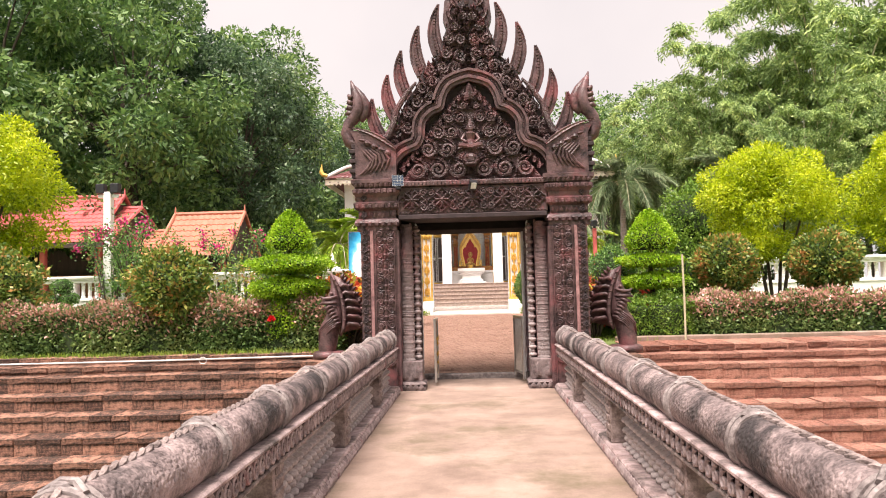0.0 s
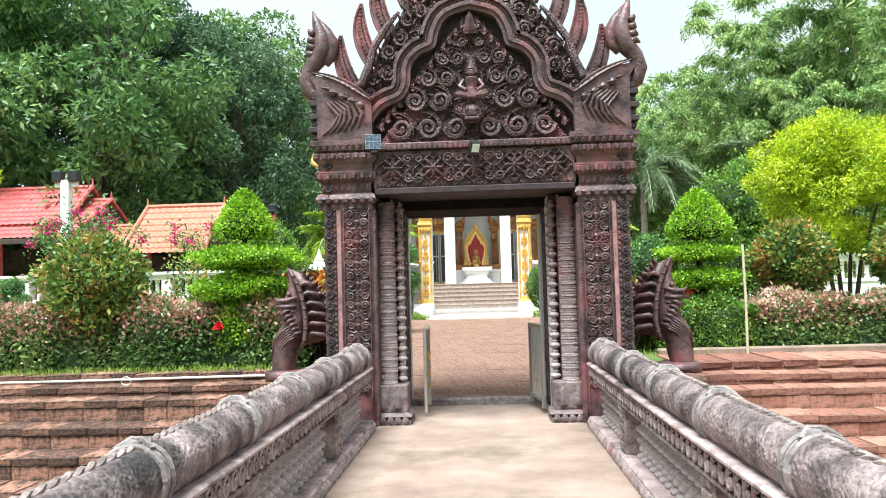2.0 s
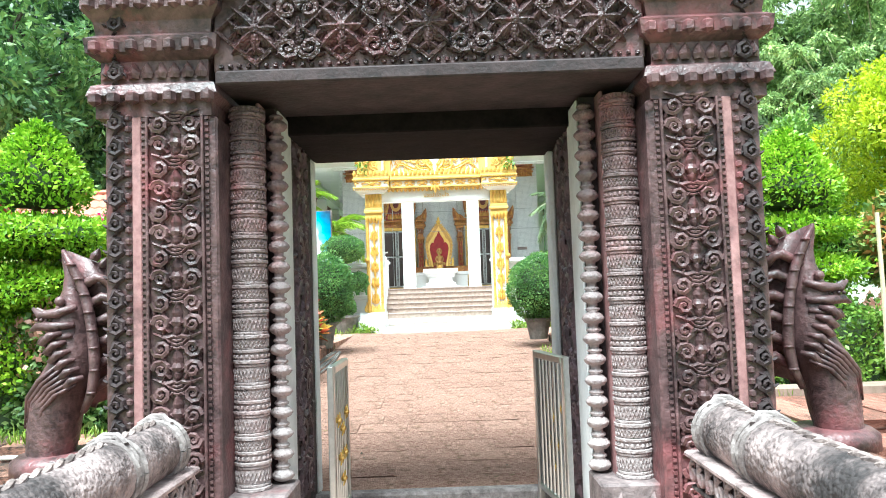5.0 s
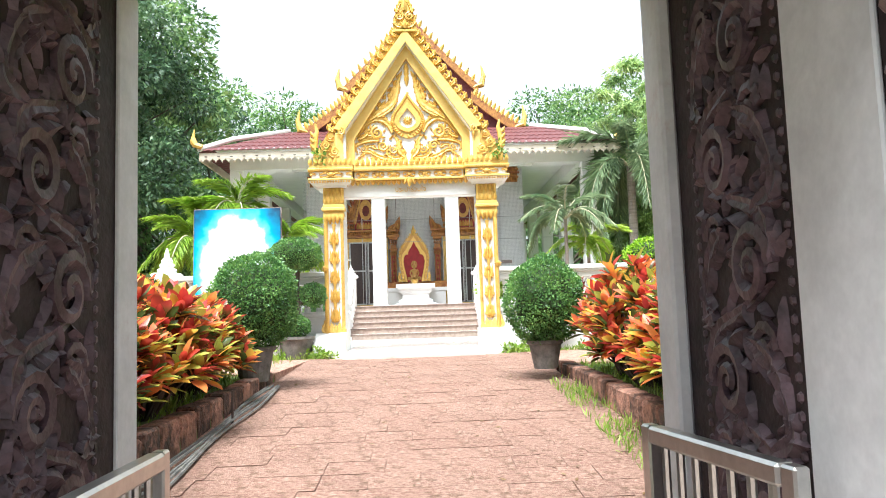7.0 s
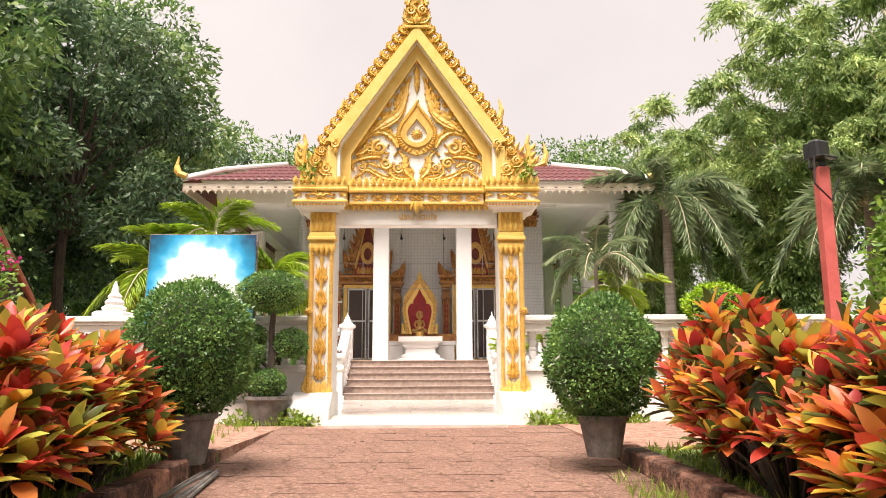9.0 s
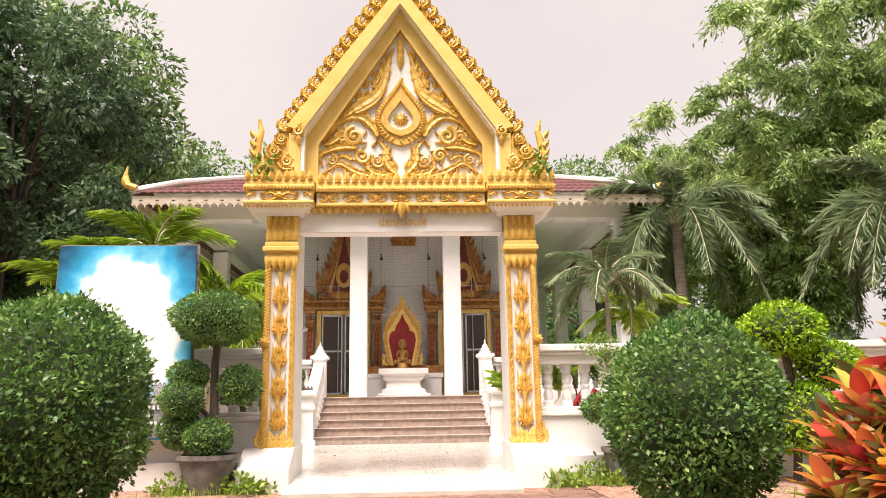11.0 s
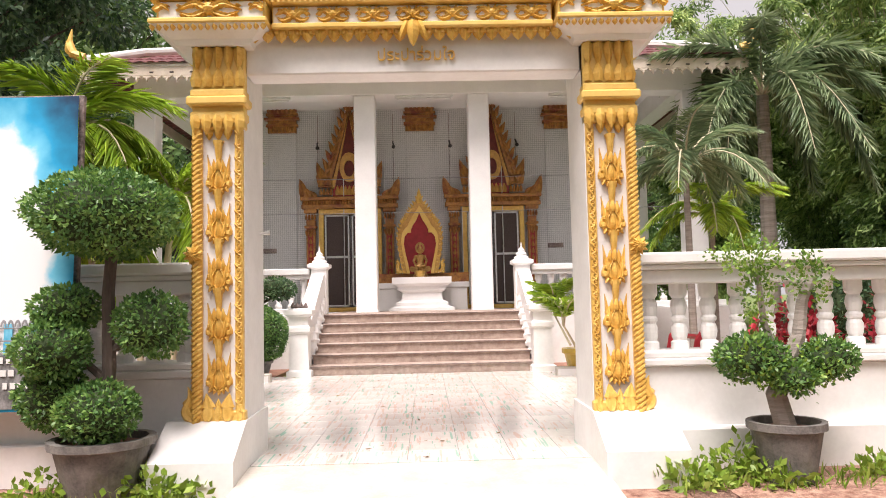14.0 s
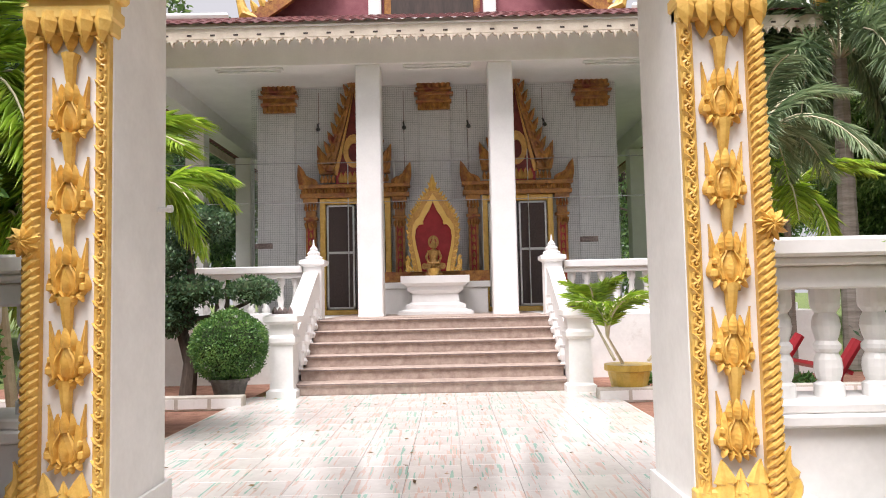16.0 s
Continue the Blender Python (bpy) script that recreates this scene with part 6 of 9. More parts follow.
    tagged(put("wall_joints", net, M_NETGREY), "fine grid of joints over the pale mosaic wall", "wall joints", kind="structure")
    # doors with spired gilded surrounds
    for c in (-1.8, 1.78):
        d = thing("door_surround", "gilded door surround with a tall spired pediment and dark screen doors", "door", (HALL_X + c, 38.32, PZ), group="hall doors")
        put("door_frame", G().box(-0.78, -0.66, -0.12, 0.05, 0.0, 2.45, 0.01).box(0.66, 0.78, -0.12, 0.05, 0.0, 2.45, 0.01).box(-0.66, 0.66, -0.12, 0.05, 2.33, 2.45, 0.01).box(-0.78, 0.78, -0.14, 0.05, 0.0, 0.1, 0.01), M_GOLD, d)
        for s in (-1, 1):
            leaf = put("screen_door", G().box(min(0.01 * s, 0.65 * s), max(0.01 * s, 0.65 * s), -0.03, 0.0, 0.12, 2.32), M_SCREEN, d, "brown mesh screen door")
            f = G()
            for a0, a1, z0, z1 in ((0.03, 0.07, 0.12, 2.32), (0.6, 0.64, 0.12, 2.32), (0.03, 0.64, 0.12, 0.16), (0.03, 0.64, 1.28, 1.33), (0.03, 0.64, 2.28, 2.32)):
                f.box(min(s * a0, s * a1), max(s * a0, s * a1), -0.045, -0.03, z0, z1)
            put("aluminium_frame", f, M_ALU, leaf)
            col = G().box(s * 0.98 - 0.14, s * 0.98 + 0.14, -0.16, 0.04, 0.0, 0.35, 0.01).box(s * 0.98 - 0.11, s * 0.98 + 0.11, -0.13, 0.04, 0.35, 2.2, 0.01)
            lotus_row(col, s * 0.98 - 0.14, s * 0.98 + 0.14, -0.14, 2.2, 0.18, 0.07, 0.04)
            lotus_row(col, s * 0.98 - 0.14, s * 0.98 + 0.14, -0.15, 1.95, 0.14, 0.07, 0.04, -1)
            col.box(s * 0.98 - 0.15, s * 0.98 + 0.15, -0.17, 0.04, 2.0, 2.06, 0.01).box(s * 0.98 - 0.16, s * 0.98 + 0.16, -0.18, 0.04, 2.36, 2.46, 0.01)
            put("side_column", col, M_OLD_GOLD, d)
            pan = G().box(s * 0.98 - 0.06, s * 0.98 + 0.06, -0.137, -0.12, 0.45, 1.85)
            put("red_panel", pan, M_RED, d)
            pd = G()
            z = 0.5
            while z < 1.8:
                pd.petal(s * 0.98, z, -0.137, 90, 0.14, 0.08, 0.025)
                z += 0.16
            put("panel_leaves", pd, M_OLD_GOLD, d)
        ent = G().box(-1.2, 1.2, -0.2, 0.05, 2.46, 2.56, 0.012).box(-1.22, 1.22, -0.24, 0.05, 2.66, 2.74, 0.012).box(-1.15, 1.15, -0.16, 0.05, 2.56, 2.66, 0.01)
        lotus_row(ent, -1.18, 1.18, -0.18, 2.56, 0.12, 0.08, 0.04)
        for s in (-1, 1):
            ent.petal(s * 1.12, 2.7, -0.18, 90 - s * 5, 0.5, 0.22, 0.07, -0.15 * s)
            ent.petal(s * 0.98, 2.7, -0.18, 90 - s * 15, 0.3, 0.2, 0.06, -0.2 * s)
            ent.petal(s * 0.86, 2.72, -0.18, 90 - s * 25, 0.22, 0.16, 0.05, -0.2 * s)
            ent.box(min(s * 0.42, s * 0.78), max(s * 0.42, s * 0.78), -0.2, 0.05, 2.98, 3.04, 0.01)
            ent.box(min(s * 0.4, s * 0.76), max(s * 0.4, s * 0.76), -0.2, 0.05, 3.14, 3.2, 0.01)
            lotus_row(ent, min(s * 0.42, s * 0.76), max(s * 0.42, s * 0.76), -0.16, 3.04, 0.1, 0.07, 0.03)
            lotus_row(ent, min(s * 0.42, s * 0.76), max(s * 0.42, s * 0.76), -0.16, 2.78, 0.18, 0.09, 0.03)
            ent.petal(s * 0.72, 3.2, -0.14, 90 - s * 5, 0.4, 0.16, 0.06, -0.15 * s)
        put("door_entablature", ent, M_OLD_GOLD, d)

        def spire(k):
            pts = []
            for j in range(11):
                t = j / 10
                pts.append((0.7 * k * (1 - t) ** 1.15 + 0.05 * (1 - t), 3.0 + (1.5 + 0.55 * k) * t))
            pts[-1] = (0.0, 3.0 + 1.5 + 0.55 * k)
            return pts + [(-a, b) for a, b in pts[-2::-1]]
        put("spire_band", G().band(spire(0.62), spire(1.0), -0.2, 0.03), M_OLD_GOLD, d)
        put("spire_field", G().prism(spire(0.63), -0.1, 0.02), M_RED_DARK, d)
        put("spire_inner_band", G().band([(a * 0.8, b - 0.06) for a, b in spire(0.6)], [(a, b - 0.04) for a, b in spire(0.6)], -0.15, 0.0), M_GILT, d)
        cr = G()
        hl = spire(0.95)[:10]
        for a, b in hl:
            for s in (-1, 1):
                cr.petal(s * a, b, -0.2, 90 - s * 5, 0.28, 0.13, 0.05, -0.3 * s)
                cr.petal(s * a * 0.85, b + 0.02, -0.21, 90 + s * 5, 0.16, 0.1, 0.05, 0.3 * s)
        put("spire_leaves", cr, M_OLD_GOLD, d)
        md = G().band([(0.13 * math.cos(2 * math.pi * j / 16), 3.42 + 0.2 * math.sin(2 * math.pi * j / 16)) for j in range(17)], [(0.24 * math.cos(2 * math.pi * j / 16), 3.45 + 0.36 * math.sin(2 * math.pi * j / 16)) for j in range(17)], -0.17, 0.0)
        for k2 in range(7):
            md.petal(-0.3 + 0.1 * k2, 2.78, -0.12, 90, 0.24, 0.12, 0.04)
        put("spire_medallion", md, M_GILT, d)
        put("spire_base_panel", G().box(-0.42, 0.42, -0.11, 0.03, 2.74, 3.0), M_RED, d)
        d.scale = (1, 1, 1.045)
    # lamps under the beam
    tube_lamp = thing("tube_lamp", "switched-off white fluorescent batten under the beam", "lamp", (HALL_X - 3.35, 35.32, 6.38), group="porch battens")
    put("batten", G().box(-0.62, 0.62, -0.05, 0.05, 0.0, 0.05, 0.008), M_PALE, tube_lamp)
    put("tube", G().tube([(-0.58, 0, -0.02), (0.58, 0, -0.02)], 0.018, 8), M_PALE, tube_lamp)
    copy_thing(tube_lamp, pose(HALL_X + 0.1, 35.32, 6.38))
    copy_thing(tube_lamp, pose(HALL_X + 3.4, 35.32, 6.38))
    for x in (-3.85, 3.35):
        pq = thing("wall_plaque", "small grey stone plaque on the pale wall", "plaque", (HALL_X + x, 38.31, PZ + 1.55), group="wall plaques")
        put("plate", G().box(-0.2, 0.2, 0.0, 0.02, -0.06, 0.06, 0.004), M_RAIL, pq)
    for x in (-2.6, -0.7, 0.72, 2.4):
        hk = thing("wall_bracket", "small dark lamp bracket hanging on a wire", "bracket", (HALL_X + x, 38.2, 5.9), group="wall brackets")
        put("arm", G().tube([(0, 0.12, 0.2), (0, 0, 0.16), (0.02, -0.08, 0.05)], 0.02, 6).ball(0.02, -0.1, 0.02, 0.05, 8), M_BLACK, hk)
        put("wire", G().tube([(0, 0.1, 0.9), (0, 0.1, -1.1)], 0.007, 4), M_RAIL, hk)
    wires = thing("strung_wire", "thin wires strung between the porch columns", "wire", (HALL_X, 35.75, 4.0))
    for z in (0.0, 0.75):
        put("strand", G().tube([(-5.7 + 1.15 * j, 0.0, z - 0.03 * math.sin(math.pi * j / 10)) for j in range(11)], 0.006, 4), M_NETLINE, wires)
    for x in (-1.95, -0.93, 1.0, 2.02):
        put("rod", G().tube([(x, 2.45, -2.1), (x, 2.45, 1.4)], 0.014, 5), M_ALU, wires)


build_hall()


def build_altar():
    a = thing("altar", "white stepped masonry altar before the hall wall", "altar", (HALL_X - 0.03, 36.6, PZ - 0.03))
    put("pedestal", G().stack([(0.72, 0.0), (0.72, 0.1), (0.58, 0.14), (0.58, 0.22), (0.46, 0.27), (0.44, 0.44), (0.54, 0.5), (0.54, 0.58), (0.66, 0.64), (0.66, 0.78)], 0, 0, 1.0, 0.7), M_WHITE_CLEAN, a)
    put("rear_ledge", G().box(-1.05, 1.05, 0.4, 1.2, 0.0, 0.55, 0.015).box(-1.1, 1.1, 0.36, 1.22, 0.55, 0.68, 0.015), M_WHITE_CLEAN, a)
    put("gold_ledge", G().box(-1.1, 1.1, 0.5, 1.22, 0.684, 0.9, 0.01), M_OLD_GOLD, a)
    n = thing("arched_niche", "golden flame-arched niche lined in deep red", "niche", (HALL_X - 0.06, 36.95, PZ + 0.86))

    def half(pts):
        """A closed line over the top from the right-hand half."""
        return pts + [(-a2, b2) for a2, b2 in pts[-2::-1]]
    inner = half([(0.24, 0.0), (0.28, 0.22), (0.345, 0.5), (0.375, 0.7), (0.35, 0.86), (0.28, 0.95), (0.2, 0.95), (0.2, 1.03), (0.15, 1.13), (0.07, 1.25), (0.0, 1.42)])
    inner2 = half([(0.31, 0.0), (0.345, 0.22), (0.405, 0.5), (0.435, 0.74), (0.41, 0.93), (0.34, 1.05), (0.28, 1.1), (0.25, 1.17), (0.19, 1.28), (0.1, 1.42), (0.0, 1.58)])
    outer = half([(0.4, 0.0), (0.44, 0.22), (0.49, 0.5), (0.52, 0.76), (0.5, 1.0), (0.43, 1.16), (0.36, 1.24), (0.3, 1.34), (0.23, 1.46), (0.13, 1.6), (0.0, 1.82)])
    put("inner_arch", G().band(inner, inner2, -0.09, 0.1), M_YELLOW, n)
    put("arch", G().band(inner2, outer, -0.12, 0.1), M_GILT, n)
    put("red_lining", G().prism([(a2 * 1.05, b2) for a2, b2 in inner], 0.03, 0.12), M_RED, n)
    fl = G()
    for j in range(len(outer) // 2):
        (a2, b2), (a3, b3) = outer[j], outer[j + 1]
        for u in (0.0, 0.5):
            for s in (-1, 1):
                fl.petal(s * (a2 + (a3 - a2) * u - 0.03), b2 + (b3 - b2) * u, -0.11, 90 - s * 12, 0.1, 0.07, 0.03, -0.4 * s)
                fl.ball(s * (a2 + (a3 - a2) * u - 0.05), -0.125, b2 + (b3 - b2) * u + 0.03, 0.02, 6)
    fl.petal(0, 1.62, -0.12, 90, 0.36, 0.12, 0.05)
    for s in (-1, 1):
        fl.frond([(s * 0.42, 0.02), (s * 0.52, 0.1), (s * 0.5, 0.24), (s * 0.54, 0.34)], 0.12, -0.1, 0.05, 3, -s)
    put("flame_leaves", fl, M_GOLD, n)
    st = G()
    st.lathe([(0.2, 0.0), (0.22, 0.06), (0.17, 0.1), (0.2, 0.16)], 16, (0, 0, 0))
    st.lathe([(0.2, 0.16), (0.23, 0.22), (0.14, 0.28), (0.1, 0.36), (0.13, 0.5), (0.12, 0.54), (0.035, 0.57), (0.035, 0.6), (0.065, 0.64), (0.068, 0.7), (0.04, 0.76), (0.01, 0.84)], 16, (0, 0, 0), 0, 1.0, 0.7)
    for s in (-1, 1):
        st.tube([(s * 0.12, 0, 0.53), (s * 0.19, -0.02, 0.4), (s * 0.13, -0.12, 0.28), (0.02 * s, -0.14, 0.27)], [0.04, 0.035, 0.03, 0.025], 8)
        st.tube([(s * 0.05, -0.05, 0.22), (s * 0.24, -0.08, 0.21), (s * 0.05, -0.17, 0.19)], [0.07, 0.07, 0.04], 8)
    st.band([(0.08 * math.cos(2 * math.pi * j / 20), 0.72 + 0.08 * math.sin(2 * math.pi * j / 20)) for j in range(21)], [(0.14 * math.cos(2 * math.pi * j / 20), 0.72 + 0.14 * math.sin(2 * math.pi * j / 20)) for j in range(21)], 0.0, 0.02)
    tagged(put("seated_statue", st, M_BRONZE), "gilded seated statue with a round halo in the niche", "statue").location = (HALL_X - 0.06, 36.72, PZ + 0.752)
    bpy.data.objects["seated_statue"].scale = (0.78, 0.8, 0.95)
    bowl = G().lathe([(0.06, 0.0), (0.1, 0.05), (0.12, 0.14), (0.1, 0.15)], 14)
    tagged(put("offering_bowl", bowl, M_BRASS), "small brass offering bowl before the statue", "bowl").location = (HALL_X - 0.06, 36.4, PZ + 0.752)


build_altar()


# ---- gate fittings ----
def build_gate_leaf(s, x, y, turn):
    g = thing("metal_gate_leaf", "low stainless steel gate leaf standing open, with brass ornaments", "gate leaf", (x, y, 0.06), group="open gate leaves")
    g.rotation_euler = (0, 0, radians(turn))
    L, H = 0.68, 1.05
    put("gate_frame", G().box(0, 0.05, -0.02, 0.02, 0, H, 0.006).box(L - 0.05, L, -0.02, 0.02, 0, H, 0.006).box(0.05, L - 0.05, -0.025, 0.025, H - 0.05, H, 0.008).box(0.05, L - 0.05, -0.02, 0.02, 0.08, 0.12, 0.006), M_STEEL, g)
    for i in range(7):
        put("bar", G().tube([(0.1 + 0.079 * i, 0, 0.1), (0.1 + 0.079 * i, 0, H - 0.03)], 0.012, 8), M_STEEL, g)
    for i, (a, b) in enumerate(((0.17, 0.7), (0.34, 0.62), (0.51, 0.7), (0.25, 0.45), (0.43, 0.45), (0.34, 0.3))):
        o = G().ball(a, -0.02, b, 0.024, 8)
        for k in range(4):
            o.petal(a, b, -0.02, 45 + 90 * k, 0.06, 0.03, 0.012, n=3)
        put("ornament", o, M_BRASS, g)


build_gate_leaf(-1, -0.71, 12.35, 90)
build_gate_leaf(1, 0.76, 12.5, 100)

sp = thing("solar_panel", "small solar panel clipped to the carved lintel", "solar panel", (-1.2, 11.66, 3.32))
sp.rotation_euler = (radians(-10), 0, radians(8))
put("cell_plate", G().box(-0.09, 0.09, -0.012, 0.0, -0.08, 0.1, 0.003), M_SOLAR, sp)
lines = G()
for i in range(5):
    lines.box(-0.09 + 0.045 * i - 0.0007, -0.09 + 0.045 * i + 0.0007, -0.016, -0.012, -0.08, 0.1)
for i in range(5):
    lines.box(-0.09, 0.09, -0.016, -0.012, -0.08 + 0.045 * i - 0.0007, -0.08 + 0.045 * i + 0.0007)
put("grid_lines", lines, M_PALE, sp)
put("bracket", G().box(-0.03, 0.05, 0.0, 0.12, -0.12, -0.02, 0.005), M_BLACK, sp)
fl = thing("floodlight", "small black floodlight mounted over the gateway", "floodlight", (-0.01, 11.68, 3.22))
fl.rotation_euler = (radians(35), 0, radians(20))
put("housing", G().box(-0.06, 0.06, -0.03, 0.05, -0.08, 0.08, 0.008), M_BLACK, fl)
put("lens", G().box(-0.045, 0.045, -0.036, -0.03, -0.04, 0.065, 0.002), M_PALE, fl)
put("bracket", G().tube([(0, 0.04, 0), (0, 0.14, 0.05)], 0.015, 6), M_BLACK, fl)


# ---- stone serpents beside the gate ----
def build_serpent(s):
    g = G()
    # neck and face: sections between the ridge and the outward side
    lens = [(-0.1, 0.0, 0.27, 0.16), (0.1, -0.05, 0.265, 0.16), (0.29, -0.08, 0.26, 0.16), (0.4, -0.1, 0.25, 0.16), (0.5, -0.15, 0.2, 0.17), (0.6, -0.155, 0.14, 0.17), (0.7, -0.15, 0.12, 0.16), (0.8, -0.14, 0.14, 0.15), (0.9, -0.13, 0.14, 0.13), (0.99, -0.11, 0.09, 0.11), (1.1, -0.08, 0.05, 0.08), (1.2, -0.04, 0.04, 0.06), (1.3, 0.0, 0.055, 0.04), (1.38, 0.03, 0.06, 0.015)]
    k = 18
    vs, fs = [], []
    for z, xa, xb, d in lens:
        for i in range(k):
            a = 2 * math.pi * i / k
            vs.append(((xa + xb) / 2 + (xb - xa) / 2 * math.cos(a), d * math.sin(a), z))
    for j in range(len(lens) - 1):
        for i in range(k):
            m = (i + 1) % k
            fs.append((j * k + i, j * k + m, (j + 1) * k + m, (j + 1) * k + i))
    g.add(vs, fs)
    # hood behind the ridge, with folded necks of the other heads
    g.prism([(-0.1, 0.3), (-0.24, 0.34), (-0.43, 0.38), (-0.52, 0.5), (-0.54, 0.64), (-0.5, 0.78), (-0.46, 0.94), (-0.36, 1.06), (-0.3, 1.15), (-0.17, 1.28), (0.02, 1.37), (-0.06, 1.1)], -0.03, 0.13)
    for y in (-0.05, 0.15):
        for i in range(6):
            z = 0.42 + 0.14 * i
            w = (0.36, 0.38, 0.36, 0.32, 0.24, 0.14)[i]
            g.tube([(-0.12 + 0.015 * i, y, z - 0.02), (-0.12 - w * 0.35, y * 1.5, z + 0.06), (-0.12 - w * 0.75, y * 1.4, z + 0.04), (-0.12 - w * 1.04, y, z - 0.05)], [0.03, 0.036, 0.034, 0.014], 8)
            g.ball(-0.13 - w * 0.95, y * 0.9, z + 0.04, 0.035, 8)
    # segmented ridge band
    ridge = [(-0.1, 0.27), (-0.15, 0.4), (-0.17, 0.55), (-0.165, 0.7), (-0.15, 0.82), (-0.13, 0.94), (-0.1, 1.06), (-0.06, 1.17), (-0.015, 1.27), (0.04, 1.37)]
    for y in (-0.13, 0.13):
        g.tube([(a, y * (1.1 - 0.75 * max(0, b - 0.7) / 0.7), b) for a, b in ridge], [0.02, 0.032, 0.036, 0.036, 0.035, 0.034, 0.032, 0.03, 0.026, 0.01], 8)
        for a, b in ridge[1:-1]:
            g.ball(a, y * (1.18 - 0.75 * max(0, b - 0.7) / 0.7), b, 0.036, 8, 0.35)
    # snout, jaws, curls down the throat, flutes and belly plates
    for y in (-1, 1):
        g.tube([(-0.06, y * 0.14, 0.98), (0.06, y * 0.12, 0.94), (0.17, y * 0.06, 0.93), (0.22, y * 0.04, 0.98)], [0.02, 0.035, 0.032, 0.01], 8)
        g.tube([(-0.05, y * 0.15, 0.86), (0.08, y * 0.13, 0.85), (0.18, y * 0.06, 0.86), (0.235, y * 0.03, 0.83)], [0.02, 0.034, 0.032, 0.01], 8)
        g.tube([(-0.04, y * 0.15, 0.79), (0.08, y * 0.13, 0.77), (0.15, y * 0.07, 0.77), (0.19, y * 0.03, 0.74)], [0.018, 0.03, 0.026, 0.01], 8)
        g.ball(0.04, y * 0.12, 1.02, 0.035, 8)
        for i in range(4):
            g.ball(0.1 + 0.028 * i, y * 0.09, 0.9, 0.014, 6)
        for i in range(6):
            z = 0.76 - 0.06 * i
            x = 0.1 - 0.025 * i
            g.tube([(x - 0.08, y * 0.155, z + 0.05), (x - 0.01, y * 0.175, z + 0.03), (x + 0.035, y * 0.15, z - 0.02), (x + 0.0, y * 0.16, z - 0.04)], [0.014, 0.03, 0.028, 0.01], 7)
        for i in range(6):
            u = i / 5
            g.tube([(-0.06 + 0.1 * u, y * 0.175, 0.46 + 0.14 * u), (0.06 + 0.09 * u, y * 0.168, 0.4 + 0.1 * u), (0.14 + 0.1 * u, y * (0.14 - 0.07 * u), 0.3 + 0.08 * u), (0.15 + 0.11 * u, y * (0.13 - 0.08 * u), 0.18)], [0.01, 0.018, 0.018, 0.008], 6)
        for i in range(7):
            z = 0.0 + 0.045 * i
            g.tube([(0.07, y * 0.15, z - 0.02), (0.17, y * 0.12, z), (0.25, y * 0.05, z + 0.02)], [0.006, 0.014, 0.012], 6)
    for i in range(9):
        g.petal(-0.14 - 0.045 * i + 0.0, float(np.interp(i, [0, 4, 8], [1.3, 1.08, 0.72])), -0.02, 90 + 25 + 6 * i, 0.09, 0.07, 0.05, n=4)
    g.lathe([(0.28, -0.14), (0.28, -0.04), (0.23, 0.0)], 16, (0.08, 0, 0))
    if s < 0:
        g.v = [(-a, b, c) for a, b, c in g.v]
    ob = put("stone_serpent", g, M_CARVED, smooth=True)
    ob.location = (GATE_X + s * 2.42, 12.65, 0.6)
    ob.rotation_euler = (0, 0, radians(-14 * s))
    ob.scale = (1.0, 1.0, 0.95)
    tagged(ob, "dark carved stone serpent head rearing beside the gate", "statue", "serpent statues")


build_serpent(-1)
build_serpent(1)


# ---- clipped and loose plants ----
def shell(blobs, per_m2, size, seed, rough=0.06, width=0.55):
    """Leaves over ellipsoids (x, y, z, rx, ry, rz)."""
    rng = np.random.default_rng(seed)
    base, axis = [], []
    for x, y, z, rx, ry, rz in blobs:
        area = 4 * math.pi * ((rx * ry) ** 1.6 / 3 + (rx * rz) ** 1.6 / 3 + (ry * rz) ** 1.6 / 3) ** (1 / 1.6)
        n = max(30, int(area * per_m2))
        d = sphere_points(n, rng)
        lump = 1 + rough * np.sin(d[:, 0] * 5 + seed) * np.cos(d[:, 2] * 6 + seed) + rough * rng.normal(size=n) * 0.7
        base.append(np.array([x, y, z]) + d * np.array([rx, ry, rz]) * lump[:, None] * 0.97)
        axis.append(d * 0.55 + rng.normal(size=(n, 3)) * 0.6 + np.array([0, 0, 0.15]))
    base, axis = np.concatenate(base), np.concatenate(axis)
    n = len(base)
    L = size * rng.uniform(0.7, 1.3, n)
    return leaf_cloud("foliage", base, axis, L, L * width, rng)


def foliage(parent, blobs, mat, per_m2, size, seed, core=True, name="foliage", label="", rough=0.06):
    put(name, shell(blobs, per_m2, size, seed, rough), mat, parent, label)
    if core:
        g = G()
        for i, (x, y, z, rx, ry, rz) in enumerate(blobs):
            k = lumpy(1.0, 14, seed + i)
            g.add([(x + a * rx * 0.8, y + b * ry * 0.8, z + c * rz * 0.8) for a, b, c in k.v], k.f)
        put("shade_core", g, M_SHADE_CORE, parent)


def pot(parent, r, h, mat=None, label="round concrete pot"):
    put("pot", G().lathe([(r * 0.68, 0.0), (r * 0.95, h * 0.85), (r * 1.06, h * 0.88), (r * 1.06, h), (r * 0.9, h), (r * 0.86, h * 0.86)], 18), mat or M_POT, parent, label)
    put("soil", G().lathe([(r * 0.88, h * 0.8), (r * 0.88, h * 0.87), (0.01, h * 0.9)], 14), M_SOIL, parent)


